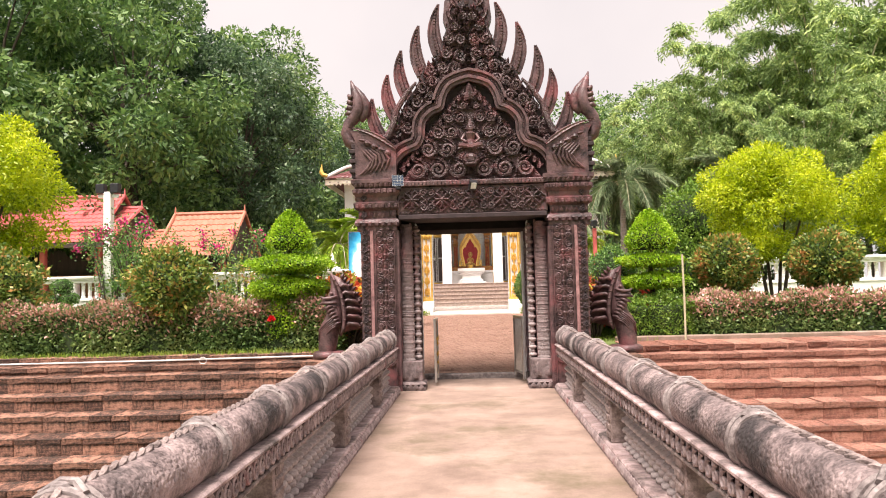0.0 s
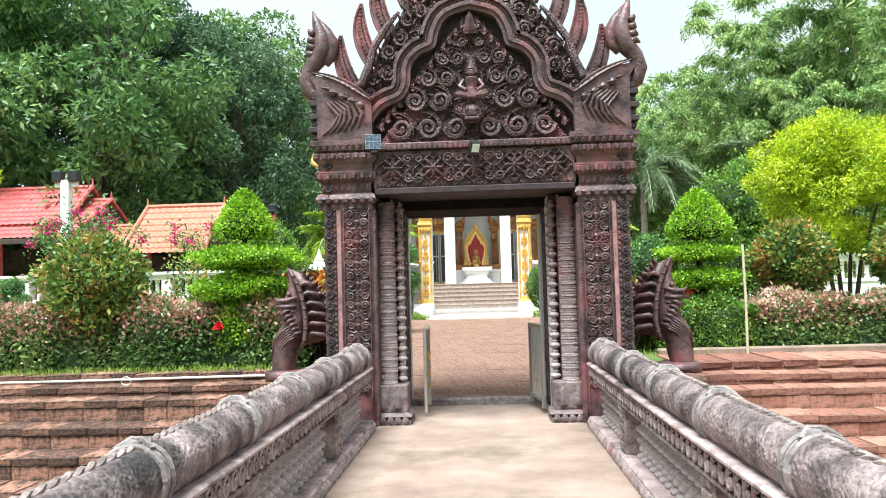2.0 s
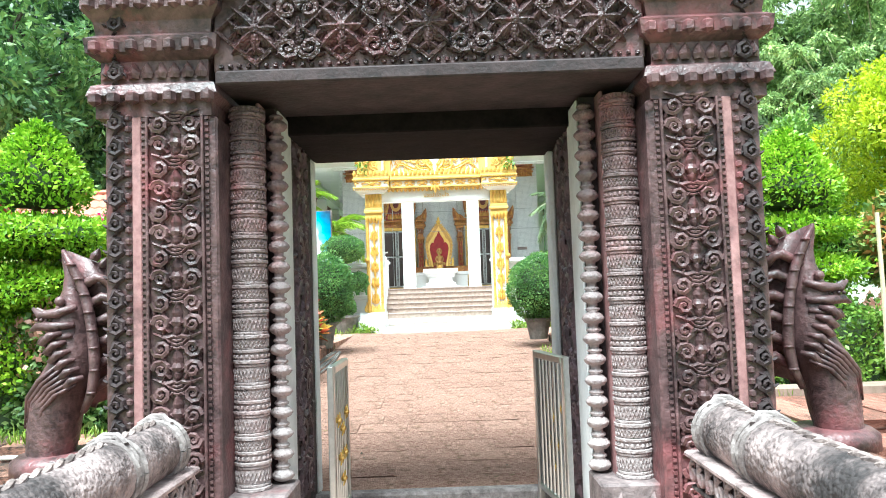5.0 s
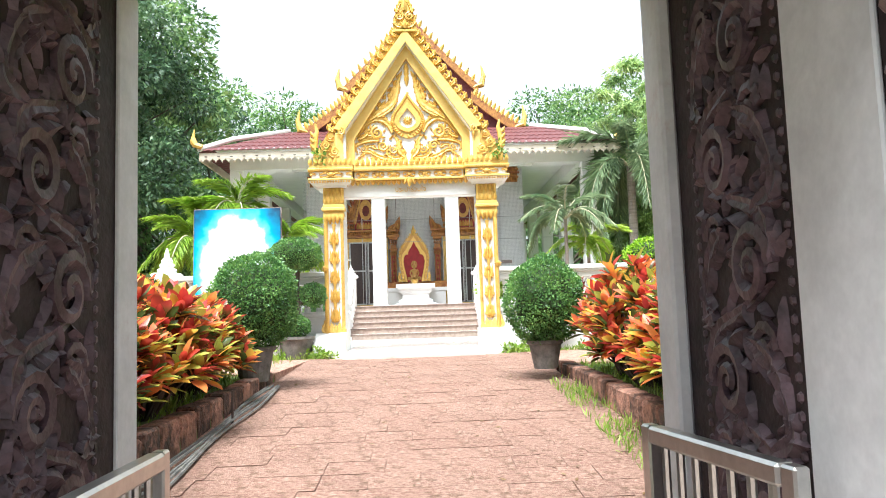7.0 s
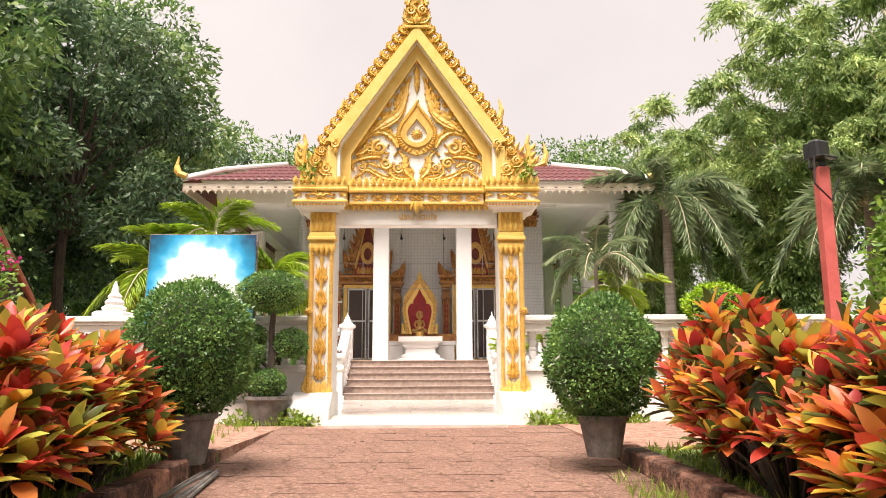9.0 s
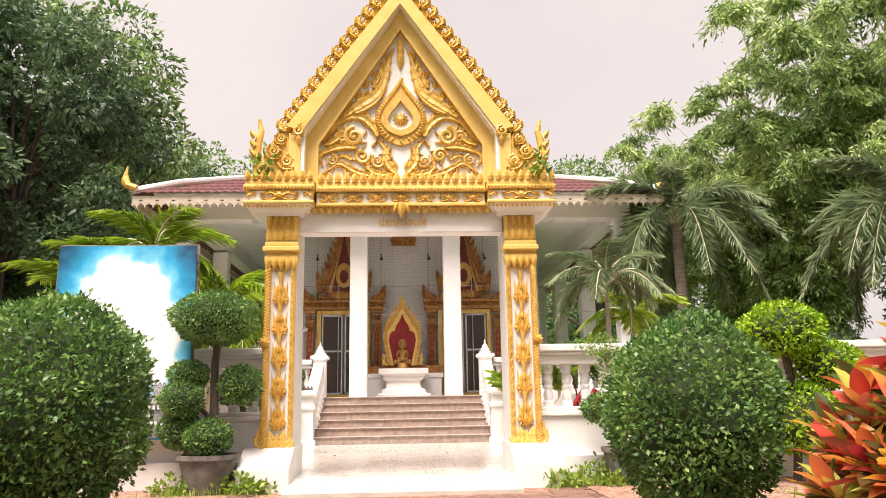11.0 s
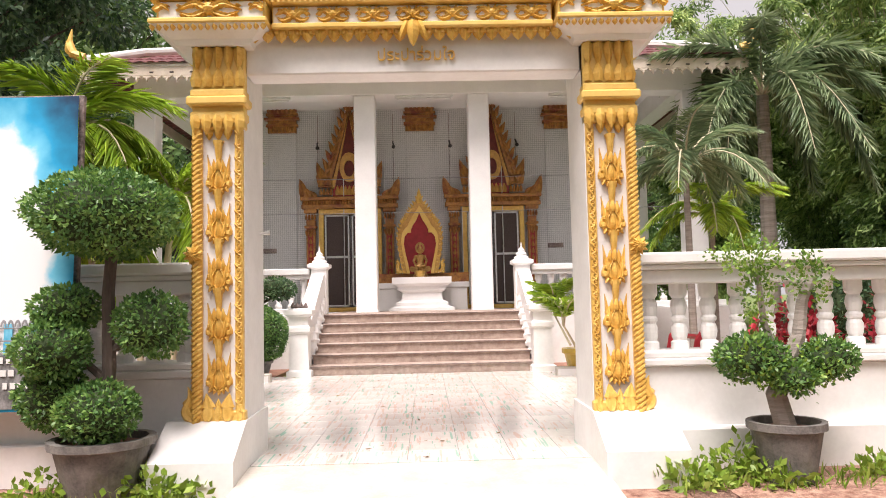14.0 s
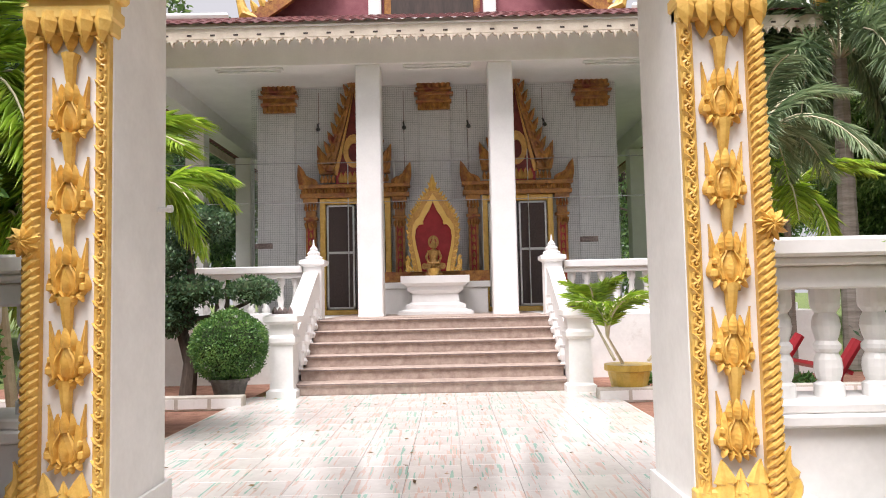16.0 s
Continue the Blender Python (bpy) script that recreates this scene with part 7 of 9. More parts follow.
def potted_ball(x, y, z, r, seed, ph=0.42, pr=0.3, rz=1.0):
    t = thing("potted_bush", "dense round clipped dark green bush in a grey pot", "bush", (x, y, z), group="round potted bushes")
    pot(t, pr, ph)
    put("trunk", G().tube([(0, 0, ph * 0.8), (0.02, 0, ph + 0.2)], 0.05, 8), M_BARK, t)
    foliage(t, [(0, 0, ph + r * rz * 0.92, r, r, r * rz)], L_BALL, 4400, 0.036, seed)
    return t


potted_ball(-2.15, 20.5, garden_z(20.5) - 0.03, 0.55, 3, 0.44, 0.26, 1.1)
potted_ball(1.56, 20.6, garden_z(20.6), 0.49, 4, 0.36, 0.22, 1.14)

ct = thing("potted_cloud_tree", "cloud-pruned potted tree with a domed top and small balls", "topiary", (-2.36, 24.9, 0.74))
pot(ct, 0.33, 0.42)
put("trunk", G().tube([(0, 0, 0.36), (0.04, 0, 0.9), (0.02, 0.02, 1.4), (0.06, 0, 1.8)], [0.055, 0.05, 0.045, 0.04], 8), M_BARK, ct)
put("branch", G().tube([(0.02, 0, 0.8), (-0.2, 0, 1.0), (-0.3, 0, 1.15)], [0.03, 0.025, 0.02], 6).tube([(0.03, 0, 1.0), (0.25, 0, 1.1)], [0.03, 0.02], 6), M_BARK, ct)
foliage(ct, [(0.0, 0, 1.95, 0.48, 0.48, 0.3), (0.32, 0, 1.18, 0.24, 0.24, 0.22), (-0.28, 0.05, 1.3, 0.22, 0.22, 0.16), (-0.3, -0.1, 1.02, 0.24, 0.24, 0.2), (-0.34, 0.0, 0.7, 0.22, 0.22, 0.22), (0.02, -0.12, 0.6, 0.26, 0.26, 0.2)], L_BALL, 3400, 0.036, 9)

bt = thing("potted_bonsai", "sparse bonsai-like tree in a large grey pot", "potted tree", (2.36, 24.9, 0.73))
pot(bt, 0.25, 0.42)
foliage(bt, [(0.3, -0.02, 0.84, 0.2, 0.17, 0.14), (-0.22, 0, 0.86, 0.24, 0.2, 0.16), (0.02, -0.12, 0.72, 0.16, 0.12, 0.1)], L_BALL, 2600, 0.04, 14)
put("trunk", G().tube([(0, 0, 0.36), (-0.06, 0, 0.6), (0.03, 0, 0.82), (0.12, 0, 1.0), (0.16, 0, 1.25), (0.24, 0, 1.42)], [0.08, 0.075, 0.06, 0.05, 0.04, 0.03], 8), M_BARK_PALE, bt)
put("branch", G().tube([(0.0, 0, 0.75), (-0.12, 0, 1.1), (-0.15, 0, 1.5)], [0.04, 0.025, 0.015], 6), M_BARK_PALE, bt)
foliage(bt, [(0.2, 0, 0.82, 0.18, 0.16, 0.12), (-0.2, 0, 0.84, 0.21, 0.18, 0.16), (0.02, -0.1, 0.72, 0.16, 0.12, 0.1), (-0.16, 0, 1.3, 0.1, 0.1, 0.2), (-0.22, 0, 1.58, 0.2, 0.15, 0.12), (0.22, 0, 1.42, 0.13, 0.11, 0.16)], L_SHRUB_GREEN, 1900, 0.036, 12, core=False, rough=0.3)

for i, (x, y, z, r, nm) in enumerate(((4.27, 24.72, 0.74, 0.42, "a"),)):
    t = thing("cloud_topiary", "clipped two-ball topiary beside the balustrade", "topiary", (x, y, z))
    put("trunk", G().tube([(0, 0, 0), (0.1, 0, 0.8), (0, 0, 1.5)], 0.05, 8), M_BARK, t)
    foliage(t, [(0, 0, 1.72, 0.46, 0.46, 0.32), (0.5, 0, 1.3, 0.4, 0.4, 0.26), (0.1, 0, 0.7, 0.5, 0.5, 0.4)], L_BRIGHT, 1200, 0.055, 21)


# ---- crotons ----
def croton_mesh(seed, R, H, n_ros):
    rng = np.random.default_rng(seed)
    base, axis, L = [], [], []
    stems = []
    for i in range(n_ros):
        d = sphere_points(1, rng)[0]
        d[2] = abs(d[2]) * 1.0 - 0.12
        k = rng.uniform(0.62, 1.0)
        c = np.array([d[0] * R * k, d[1] * R * k, 0.24 + (H - 0.3) * (d[2] * 0.75 + 0.15) * rng.uniform(0.8, 1.1)])
        stems.append(c)
        m = int(rng.integers(13, 20))
        out = d / np.linalg.norm(d) * 0.5 + np.array([0, 0, 0.75])
        out /= np.linalg.norm(out)
        for j in range(m):
            a = 2.4 * j
            tilt = 0.25 + 1.05 * (j / m)
            s1 = np.cross(out, [0.3, 0.9, 0.1])
            s1 /= np.linalg.norm(s1)
            s2 = np.cross(out, s1)
            v = out * math.cos(tilt) + (s1 * math.cos(a) + s2 * math.sin(a)) * math.sin(tilt)
            base.append(c - out * 0.09 * (j / m))
            axis.append(v)
            L.append(rng.uniform(0.14, 0.235))
    base, axis, L = np.array(base), np.array(axis), np.array(L)
    me = leaf_cloud("leaves", base, axis, L, L * 0.42, rng, up=np.array([0, 0, 1.0]), fold=0.22, broad=True)
    g = G()
    for c in stems[::2]:
        g.tube([(0.25 * c[0], 0.25 * c[1], 0), (0.55 * c[0], 0.55 * c[1], c[2] * 0.5), (c[0], c[1], c[2])], [0.016, 0.012, 0.008], 5)
    return me, g


CROTONS = []
for k in range(4):
    me, g = croton_mesh(40 + k, 0.62, 1.35, 72)
    t = thing("croton", "croton shrub with glossy orange, red and yellow leaves", "shrub", (0, 0, -50), group="croton beds")
    put("leaves", me, L_CROTON, t)
    put("stem_cluster", g, M_BARK, t)
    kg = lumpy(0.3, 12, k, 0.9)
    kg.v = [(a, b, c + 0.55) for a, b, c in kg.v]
    put("inner_shade", kg, M_SHADE_CORE, t)
    CROTONS.append(t)
rnd = random.Random(8)
first = set()
spots = []
for s in (-1, 1):
    for y in (14.6, 15.35, 16.1, 16.9, 17.7, 18.5, 19.2):
        for off in (0.55, 1.35):
            edge = -PATH_L if s < 0 else PATH_R
            if (s > 0 and y > 19 and off < 1) or (y < 16.2 and off > 1 and s > 0) or (y < 15 and (off > 1 or s > 0)):
                continue
            spots.append((s * (edge + off + rnd.uniform(-0.1, 0.1)), y + rnd.uniform(-0.15, 0.15), s))
spots += [(-2.98, 15.0, 1), (-2.75, 19.9, -1), (-3.4, 20.2, -1), (2.35, 19.5, 1), (2.85, 20.2, 1)]
for i, (x, y, s) in enumerate(spots):
    src = CROTONS[i % 4]
    m = pose(x, y, garden_z(y) - 0.02, 0, 0, rnd.uniform(0, 360)) @ Matrix.Diagonal((*[rnd.uniform(0.88, 1.1) + (0.06 if s > 0 else 0.05)] * 3, 1))
    if i < 4:
        CROTONS[i].matrix_basis = m
    else:
        c = copy_thing(src, m)
        c.scale = m.to_scale()


# ---- hedges and topiary by the moat ----
def hedge(x0, x1, y0, y1, z0, z1, mat, seed, label, size=0.07, dens=2100):
    t = thing("hedge", label, "hedge", ((x0 + x1) / 2, (y0 + y1) / 2, z0), group="moat hedges")
    rng = np.random.default_rng(seed)
    w, d, h = x1 - x0, y1 - y0, z1 - z0
    base, axis = [], []
    for n, f in ((int(w * h * dens), "f"), (int(w * d * dens), "t"), (int(w * h * dens * 0.4), "b"), (int(d * h * dens), "l"), (int(d * h * dens), "r")):
        u, v = rng.uniform(-0.5, 0.5, n), rng.uniform(0, 1, n)
        wob = 0.07 * np.sin(u * w * 3.1 + seed) + 0.05 * np.sin(u * w * 7.7) + 0.05 * rng.normal(size=n)
        if f in "fb":
            sgn = -1 if f == "f" else 1
            p = np.stack([u * w, sgn * (d / 2 + wob * 0.9 - 0.05 * (1 - v)), v * (h + 0.5 * wob)], 1)
            nv = np.array([0, sgn, 0.2])
        elif f == "t":
            p = np.stack([u * w, (v - 0.5) * d, h + wob], 1)
            nv = np.array([0, 0, 1.0])
        else:
            sgn = -1 if f == "l" else 1
            p = np.stack([np.full(n, sgn * w / 2) + sgn * wob, u * d, v * h], 1)
            nv = np.array([sgn, 0, 0.2])
        base.append(p)
        axis.append(nv * 0.5 + rng.normal(size=(n, 3)) * 0.6)
    base, axis = np.concatenate(base), np.concatenate(axis)
    L = size * rng.uniform(0.7, 1.35, len(base))
    young = rng.uniform(0, 1, len(base)) < np.clip((base[:, 2] / h - 0.35) * 1.2, 0, 0.62) if mat is L_HEDGE else np.zeros(len(base), bool)
    put("foliage", leaf_cloud("foliage", base[~young], axis[~young], L[~young], L[~young] * 0.6, rng), mat, t)
    if young.any():
        put("new_growth", leaf_cloud("new_growth", base[young], axis[young] + np.array([0, 0, 0.4]), L[young], L[young] * 0.55, rng), L_HEDGE_NEW, t, "pinkish young leaves on the upper twigs")
    # dark box in place of the hedge's shaded inside
    put("shade_core", G().box(-w / 2 + 0.08, w / 2 - 0.08, -d / 2 + 0.08, d / 2 - 0.08, 0.02, h - 0.1, 0.05), M_SHADE_CORE, t)


hedge(-12.5, -2.75, 13.95, 14.75, 0.5, 1.38, L_HEDGE, 31, "low mixed hedge with pink and green leaves")
hedge(4.3, 13.0, 14.95, 15.75, 0.5, 1.26, L_HEDGE, 32, "low clipped hedge with pinkish new leaves on top")
hedge(2.9, 4.25, 14.9, 15.7, 0.5, 1.25, L_SHRUB_GREEN, 33, "low clipped fresh green hedge", 0.05)


def tiered(x, y, z, tiers, cone, seed, mat, label):
    t = thing("tiered_topiary", label, "topiary", (x, y, z), group="tiered topiaries")
    put("trunk", G().tube([(0, 0, 0), (0.05, 0, 0.6), (-0.03, 0, 1.2), (0, 0, 2.0)], [0.07, 0.06, 0.05, 0.04], 8), M_BARK, t)
    put("branch", G().tube([(0, 0, 0.9), (0.3, 0, 1.15)], 0.025, 6).tube([(0, 0, 0.85), (-0.3, 0.05, 1.1)], 0.025, 6), M_BARK, t)
    for i, (zz, r, h) in enumerate(tiers):
        foliage(t, [(0.03 * (-1) ** i, 0, zz, r, r * 0.85, h)], mat, 2200, 0.05, seed + i, name="foliage_tier", rough=0.13)
    zz, r, h = cone
    rng = np.random.default_rng(seed + 50)
    n = int(4 * r * h * 3600)
    v = rng.uniform(0, 1, n) ** 0.75
    a = rng.uniform(0, 2 * math.pi, n)
    prof = np.where(v < 0.25, 0.8 + 0.8 * v, 1.0 * np.maximum(0.0, (1 - (v - 0.25) / 0.75)) ** 0.62)
    rr = r * prof * (1 + 0.05 * rng.normal(size=n))
    p = np.stack([rr * np.cos(a), rr * np.sin(a), zz + h * v + 0.02 * rng.normal(size=n)], 1)
    ax = np.stack([np.cos(a), np.sin(a), np.full(n, 0.5)], 1) * 0.5 + rng.normal(size=(n, 3)) * 0.5
    L = 0.052 * rng.uniform(0.7, 1.3, n)
    put("foliage_cone", leaf_cloud("foliage_cone", p, ax, L, L * 0.55, rng), mat, t)
    put("cone_core", G().lathe([(r * 0.62, zz + 0.05), (r * 0.86, zz + 0.25 * h), (r * 0.72, zz + 0.5 * h), (r * 0.45, zz + 0.78 * h), (0.02, zz + 0.93 * h)], 14), M_SHADE_CORE, t)


tiered(-3.62, 14.35, 0.5, ((0.6, 0.55, 0.42), (1.2, 0.72, 0.2), (1.66, 0.78, 0.17)), (1.9, 0.44, 0.78), 60, L_BRIGHT, "tall bright green topiary with a cone over flat tiers")
tiered(3.62, 15.5, 0.5, ((1.16, 0.62, 0.15), (1.58, 0.62, 0.13)), (1.76, 0.5, 0.85), 70, L_BRIGHT, "bright green topiary with a cone over two discs")


def bush(x, y, z, blobs, mat, dens, size, seed, label, core=True, rough=0.1, group=""):
    t = thing("bush", label, "bush", (x, y, z), group=group)
    g = G()
    rr = random.Random(seed)
    top = max(b[2] for b in blobs)
    for i in range(5):
        a = rr.uniform(0, 6.28)
        g.tube([(0.06 * math.cos(a), 0.06 * math.sin(a), 0), (0.15 * math.cos(a), 0.15 * math.sin(a), top * 0.5), (0.3 * math.cos(a), 0.3 * math.sin(a), top)], [0.025, 0.02, 0.01], 5)
    put("stem_cluster", g, M_BARK, t)
    foliage(t, blobs, mat, dens, size, seed, core, rough=rough)


bush(5.25, 15.9, 0.5, [(0, 0, 1.45, 0.62, 0.62, 0.62)], L_SHRUB, 1500, 0.085, 81, "round clipped shrub with reddish young leaves", True, 0.08, "round shrubs")
bush(7.3, 15.9, 0.5, [(0, 0, 1.5, 0.68, 0.65, 0.6)], L_SHRUB, 1500, 0.085, 82, "round clipped shrub with reddish young leaves", True, 0.08, "round shrubs")
bush(2.95, 16.4, 0.5, [(0, 0, 1.35, 0.5, 0.5, 0.55), (0.1, 0.1, 0.7, 0.5, 0.5, 0.5)], L_BALL, 1100, 0.06, 83, "dark green round bush behind the serpent")
bush(-5.95, 14.25, 0.5, [(0, 0, 1.35, 0.68, 0.6, 0.62), (0.15, 0, 0.95, 0.5, 0.45, 0.45)], L_SHRUB, 1300, 0.095, 84, "loose shrub with orange-tipped leaves", True, 0.22)
bush(-9.7, 14.6, 0.5, [(0, 0, 1.3, 0.8, 0.7, 0.65), (0.3, 0, 0.8, 0.6, 0.6, 0.55)], L_SHRUB, 1200, 0.095, 85, "loose shrub with yellow and red flowers", True, 0.22)
bush(-5.0, 16.0, 0.55, [(0, 0, 1.3, 0.5, 0.4, 0.5), (0.2, 0, 0.8, 0.4, 0.4, 0.4)], L_SHRUB, 300, 0.08, 86, "thin airy shrub behind the hedge", False, 0.35)
bush(5.6, 20.9, 0.65, [(0, 0, 1.4, 1.05, 0.9, 1.3), (0.4, 0, 2.6, 0.8, 0.7, 1.0), (-0.35, 0, 2.1, 0.6, 0.6, 0.7), (1.1, 0.2, 2.0, 0.9, 0.7, 1.3), (0.8, 0.2, 3.2, 0.4, 0.4, 0.6)], L_SHRUB_GREEN, 620, 0.09, 88, "tall leafy green shrub behind the red lamp post", True, 0.25)
bush(-5.1, 21.2, 0.62, [(0, 0, 1.3, 0.8, 0.7, 1.15), (-0.1, 0, 2.15, 0.55, 0.5, 0.6), (-0.6, 0, 1.3, 0.6, 0.6, 0.9)], L_SHRUB_GREEN, 700, 0.07, 87, "green bush beside the carved gate", True, 0.2)
for i, (x, y, k) in enumerate(((-8.2, 24.2, 0.66), (-13.8, 24.2, 0.8), (-6.3, 24.3, 0.85))):
    bush(x, y, garden_z(y), [(0, 0, 1.55 * k, 0.42 * k, 0.42 * k, 0.3 * k), (0.35 * k, 0, 1.05 * k, 0.35 * k, 0.35 * k, 0.24 * k), (-0.35 * k, 0, 0.95 * k, 0.35 * k, 0.35 * k, 0.24 * k), (0.1, 0, 0.5 * k, 0.36 * k, 0.36 * k, 0.25 * k)], L_BALL, 900, 0.06, 90 + i, "small cloud-pruned topiary by the balustrade", True, 0.06, "cloud-pruned bushes")
for s in (-1, 1):
    wd = thing("gate_weed", "small green weed rooted on the golden cornice", "weed", (GOLD_X + s * 1.72, 25.02, 4.43), group="cornice weeds")
    foliage(wd, [(0, 0, 0.16, 0.1, 0.08, 0.16)], L_SHRUB_GREEN, 350, 0.09, 140 + s, core=False, rough=0.4)
for i, (x, y, k) in enumerate(((1.62, 24.78, 1.0), (2.02, 24.98, 1.3), (2.2, 24.72, 0.8), (-1.98, 24.75, 1.1), (-1.75, 24.9, 0.8), (-2.75, 24.8, 1.0), (3.0, 24.95, 0.8))):
    wd = thing("wall_weed", "low clump of green weeds at the wall's foot", "weed", (x, y, 0.742), group="wall-foot weeds")
    foliage(wd, [(0, 0, 0.05 * k, 0.17 * k, 0.12 * k, 0.11 * k), (0.14 * k, 0, 0.03, 0.12 * k, 0.1 * k, 0.07 * k)], L_GRASS, 900, 0.07, 150 + i, core=False, rough=0.4)
for i, (x, y, k) in enumerate(((7.6, 33.2, 1.0), (9.6, 33.0, 1.25), (11.8, 33.4, 1.1))):
    bush(x, y, 0.8, [(0, 0, 0.75 * k, 0.95 * k, 0.6, 0.8 * k), (0.7, 0, 0.6 * k, 0.7 * k, 0.5, 0.6 * k)], L_FOREST_DARK, 520, 0.12, 160 + i, "dark leafy shrub at the far side of the court", True, 0.2, "court shrubs")
# hibiscus and bougainvillea blooms
fb = thing("hibiscus_flower", "single red hibiscus bloom on the hedge", "flower", (-3.85, 13.82, 1.12))
rng0 = np.random.default_rng(3)
put("petals", leaf_cloud("petals", np.zeros((12, 3)), np.concatenate([sphere_points(12, rng0)]) + np.array([0, -0.8, 0.2]), 0.1, 0.09, rng0), L_HIBISCUS, fb)
for i, (x, y, z) in enumerate(((-10.9, 23.5, 0.72), (-8.6, 26.6, 0.75), (-12.4, 24.6, 0.72))):
    t = thing("bougainvillea", "bougainvillea with magenta blooms on arching branches", "shrub", (x, y, z), group="bougainvilleas")
    rng1 = np.random.default_rng(100 + i)
    g = G()
    lf, la, fbm, fa = [], [], [], []
    for j in range(9):
        a = rng1.uniform(0, 6.28)
        pts = []
        for q in range(7):
            u = q / 6
            pts.append(np.array([math.cos(a) * (0.2 + 1.1 * u * u), math.sin(a) * (0.2 + 0.8 * u * u), (2.6 + rng1.uniform(0, 0.8)) * math.sin(u * 1.35)]))
        g.tube([tuple(p) for p in pts], [0.03 - 0.0035 * q for q in range(7)], 5)
        for p in pts[2:]:
            lf.append(p + rng1.normal(size=(45, 3)) * 0.16)
        fbm.append(pts[-1] + rng1.normal(size=(34, 3)) * 0.08)
    lf, fbm = np.concatenate(lf), np.concatenate(fbm)
    put("branch_cluster", g, M_BARK, t)
    put("foliage", leaf_cloud("foliage", lf, rng1.normal(size=lf.shape), 0.1, 0.06, rng1), L_BALL, t)
    put("bloom_cluster", leaf_cloud("bloom_cluster", fbm, rng1.normal(size=fbm.shape), 0.09, 0.08, rng1), L_FLOWER, t)


# ---- trees ----
def crown(clumps, per, leaf, seed, droop=0.3, width=0.4, spread=1.0):
    rng = np.random.default_rng(seed)
    base, axis = [], []
    for x, y, z, r in clumps:
        n = int(per * (r ** 2))
        d = sphere_points(n, rng)
        k = rng.uniform(0.35, 1.0, n) ** 0.5
        base.append(np.array([x, y, z]) + d * (r * k)[:, None] * np.array([1.0, 1.0, 0.7]))
        axis.append(d * 0.6 + rng.normal(size=(n, 3)) * 0.5 - np.array([0, 0, droop]))
    base, axis = np.concatenate(base), np.concatenate(axis)
    L = leaf * rng.uniform(0.6, 1.4, len(base))
    return leaf_cloud("crown", base, axis, L, L * width, rng)


def limbs(g, h, clumps, r0, rr, trunk_top):
    g.tube([(0, 0, -0.3), (0.02 * h * rr.uniform(-1, 1), 0.02 * h * rr.uniform(-1, 1), trunk_top * 0.5), (0, 0, trunk_top)], [r0 * 1.25, r0, r0 * 0.75], 9)
    for x, y, z, r in clumps[::3]:
        z0 = trunk_top * rr.uniform(0.6, 1.0)
        g.tube([(0, 0, z0), (x * 0.4, y * 0.4, z0 + (z - z0) * 0.6), (x, y, z)], [r0 * 0.45, r0 * 0.28, r0 * 0.08], 6)


def broad_tree(seed, h, cw, z_low, n_cl, per, leaf, mat, label, r0=0.22, name="tree", droop=0.3, group="woodland trees", multi=1):
    rr = random.Random(seed)
    cl = []
    for i in range(n_cl):
        t = rr.uniform(0, 1)
        z = z_low + (h - z_low) * t
        w = cw * (math.sin(math.pi * (0.16 + 0.76 * t)) ** 0.7)
        a, q = rr.uniform(0, 2 * math.pi), math.sqrt(rr.uniform(0.1, 1.0))
        cl.append((w * q * math.cos(a), w * q * math.sin(a), z, rr.uniform(0.55, 1.1) * cw * 0.3))
    t = thing(name, label, "tree", (0, 0, 0), group=group)
    g = G()
    if multi == 1:
        limbs(g, h, cl, r0, rr, z_low + 0.45 * (h - z_low))
    else:
        for i in range(multi):
            a = 2 * math.pi * i / multi
            g.tube([(0.1 * math.cos(a), 0.1 * math.sin(a), -0.1), (0.35 * math.cos(a), 0.35 * math.sin(a), z_low * 0.8), (0.9 * math.cos(a), 0.9 * math.sin(a), h * 0.7)], [r0, r0 * 0.7, r0 * 0.3], 7)
    put("trunk", g, M_BARK, t)
    put("crown", crown(cl, per, leaf, seed, droop), mat, t)
    return t


def place(t, spots, seed):
    rr = random.Random(seed)
    for i, (x, y, k) in enumerate(spots):
        m = pose(x, y, garden_z(max(y, 13.5)) - 0.05, 0, 0, rr.uniform(0, 360)) @ Matrix.Diagonal((k, k, k, 1))
        if i == 0:
            t.matrix_basis = m
        else:
            copy_thing(t, m).scale = (k, k, k)


forest_a = broad_tree(201, 16, 4.6, 2.2, 85, 260, 0.3, L_FOREST, "tall leafy green woodland tree")
place(forest_a, [(-15.5, 33, 1.0), (-21, 31, 1.05), (-13.5, 46, 1.05), (-27, 36, 1.0), (-18, 54, 1.0), (30, 34, 0.9), (20, 56, 0.8)], 1)
forest_b = broad_tree(202, 18, 4.8, 5.2, 80, 240, 0.3, L_FOREST_DARK, "tall dark green woodland tree")
place(forest_b, [(-18, 40, 1.0), (-24, 42, 1.05), (-12.6, 39.5, 0.78), (-31, 44, 1.0), (-14, 62, 0.85), (26, 50, 0.85), (-35, 34, 1.0)], 2)
forest_c = broad_tree(203, 10, 4.0, 1.5, 60, 260, 0.2, L_FOREST, "medium leafy green tree in the distance")
place(forest_c, [(-9.5, 68, 1.75), (-16, 74, 2.0), (6, 74, 1.7), (12, 70, 1.75), (10.5, 58, 1.25), (-24, 66, 2.0), (18, 74, 2.0)], 3)
behind = broad_tree(204, 13, 5.0, 2.0, 45, 60, 0.4, L_FOREST_DARK, "leafy tree on the far bank of the moat")
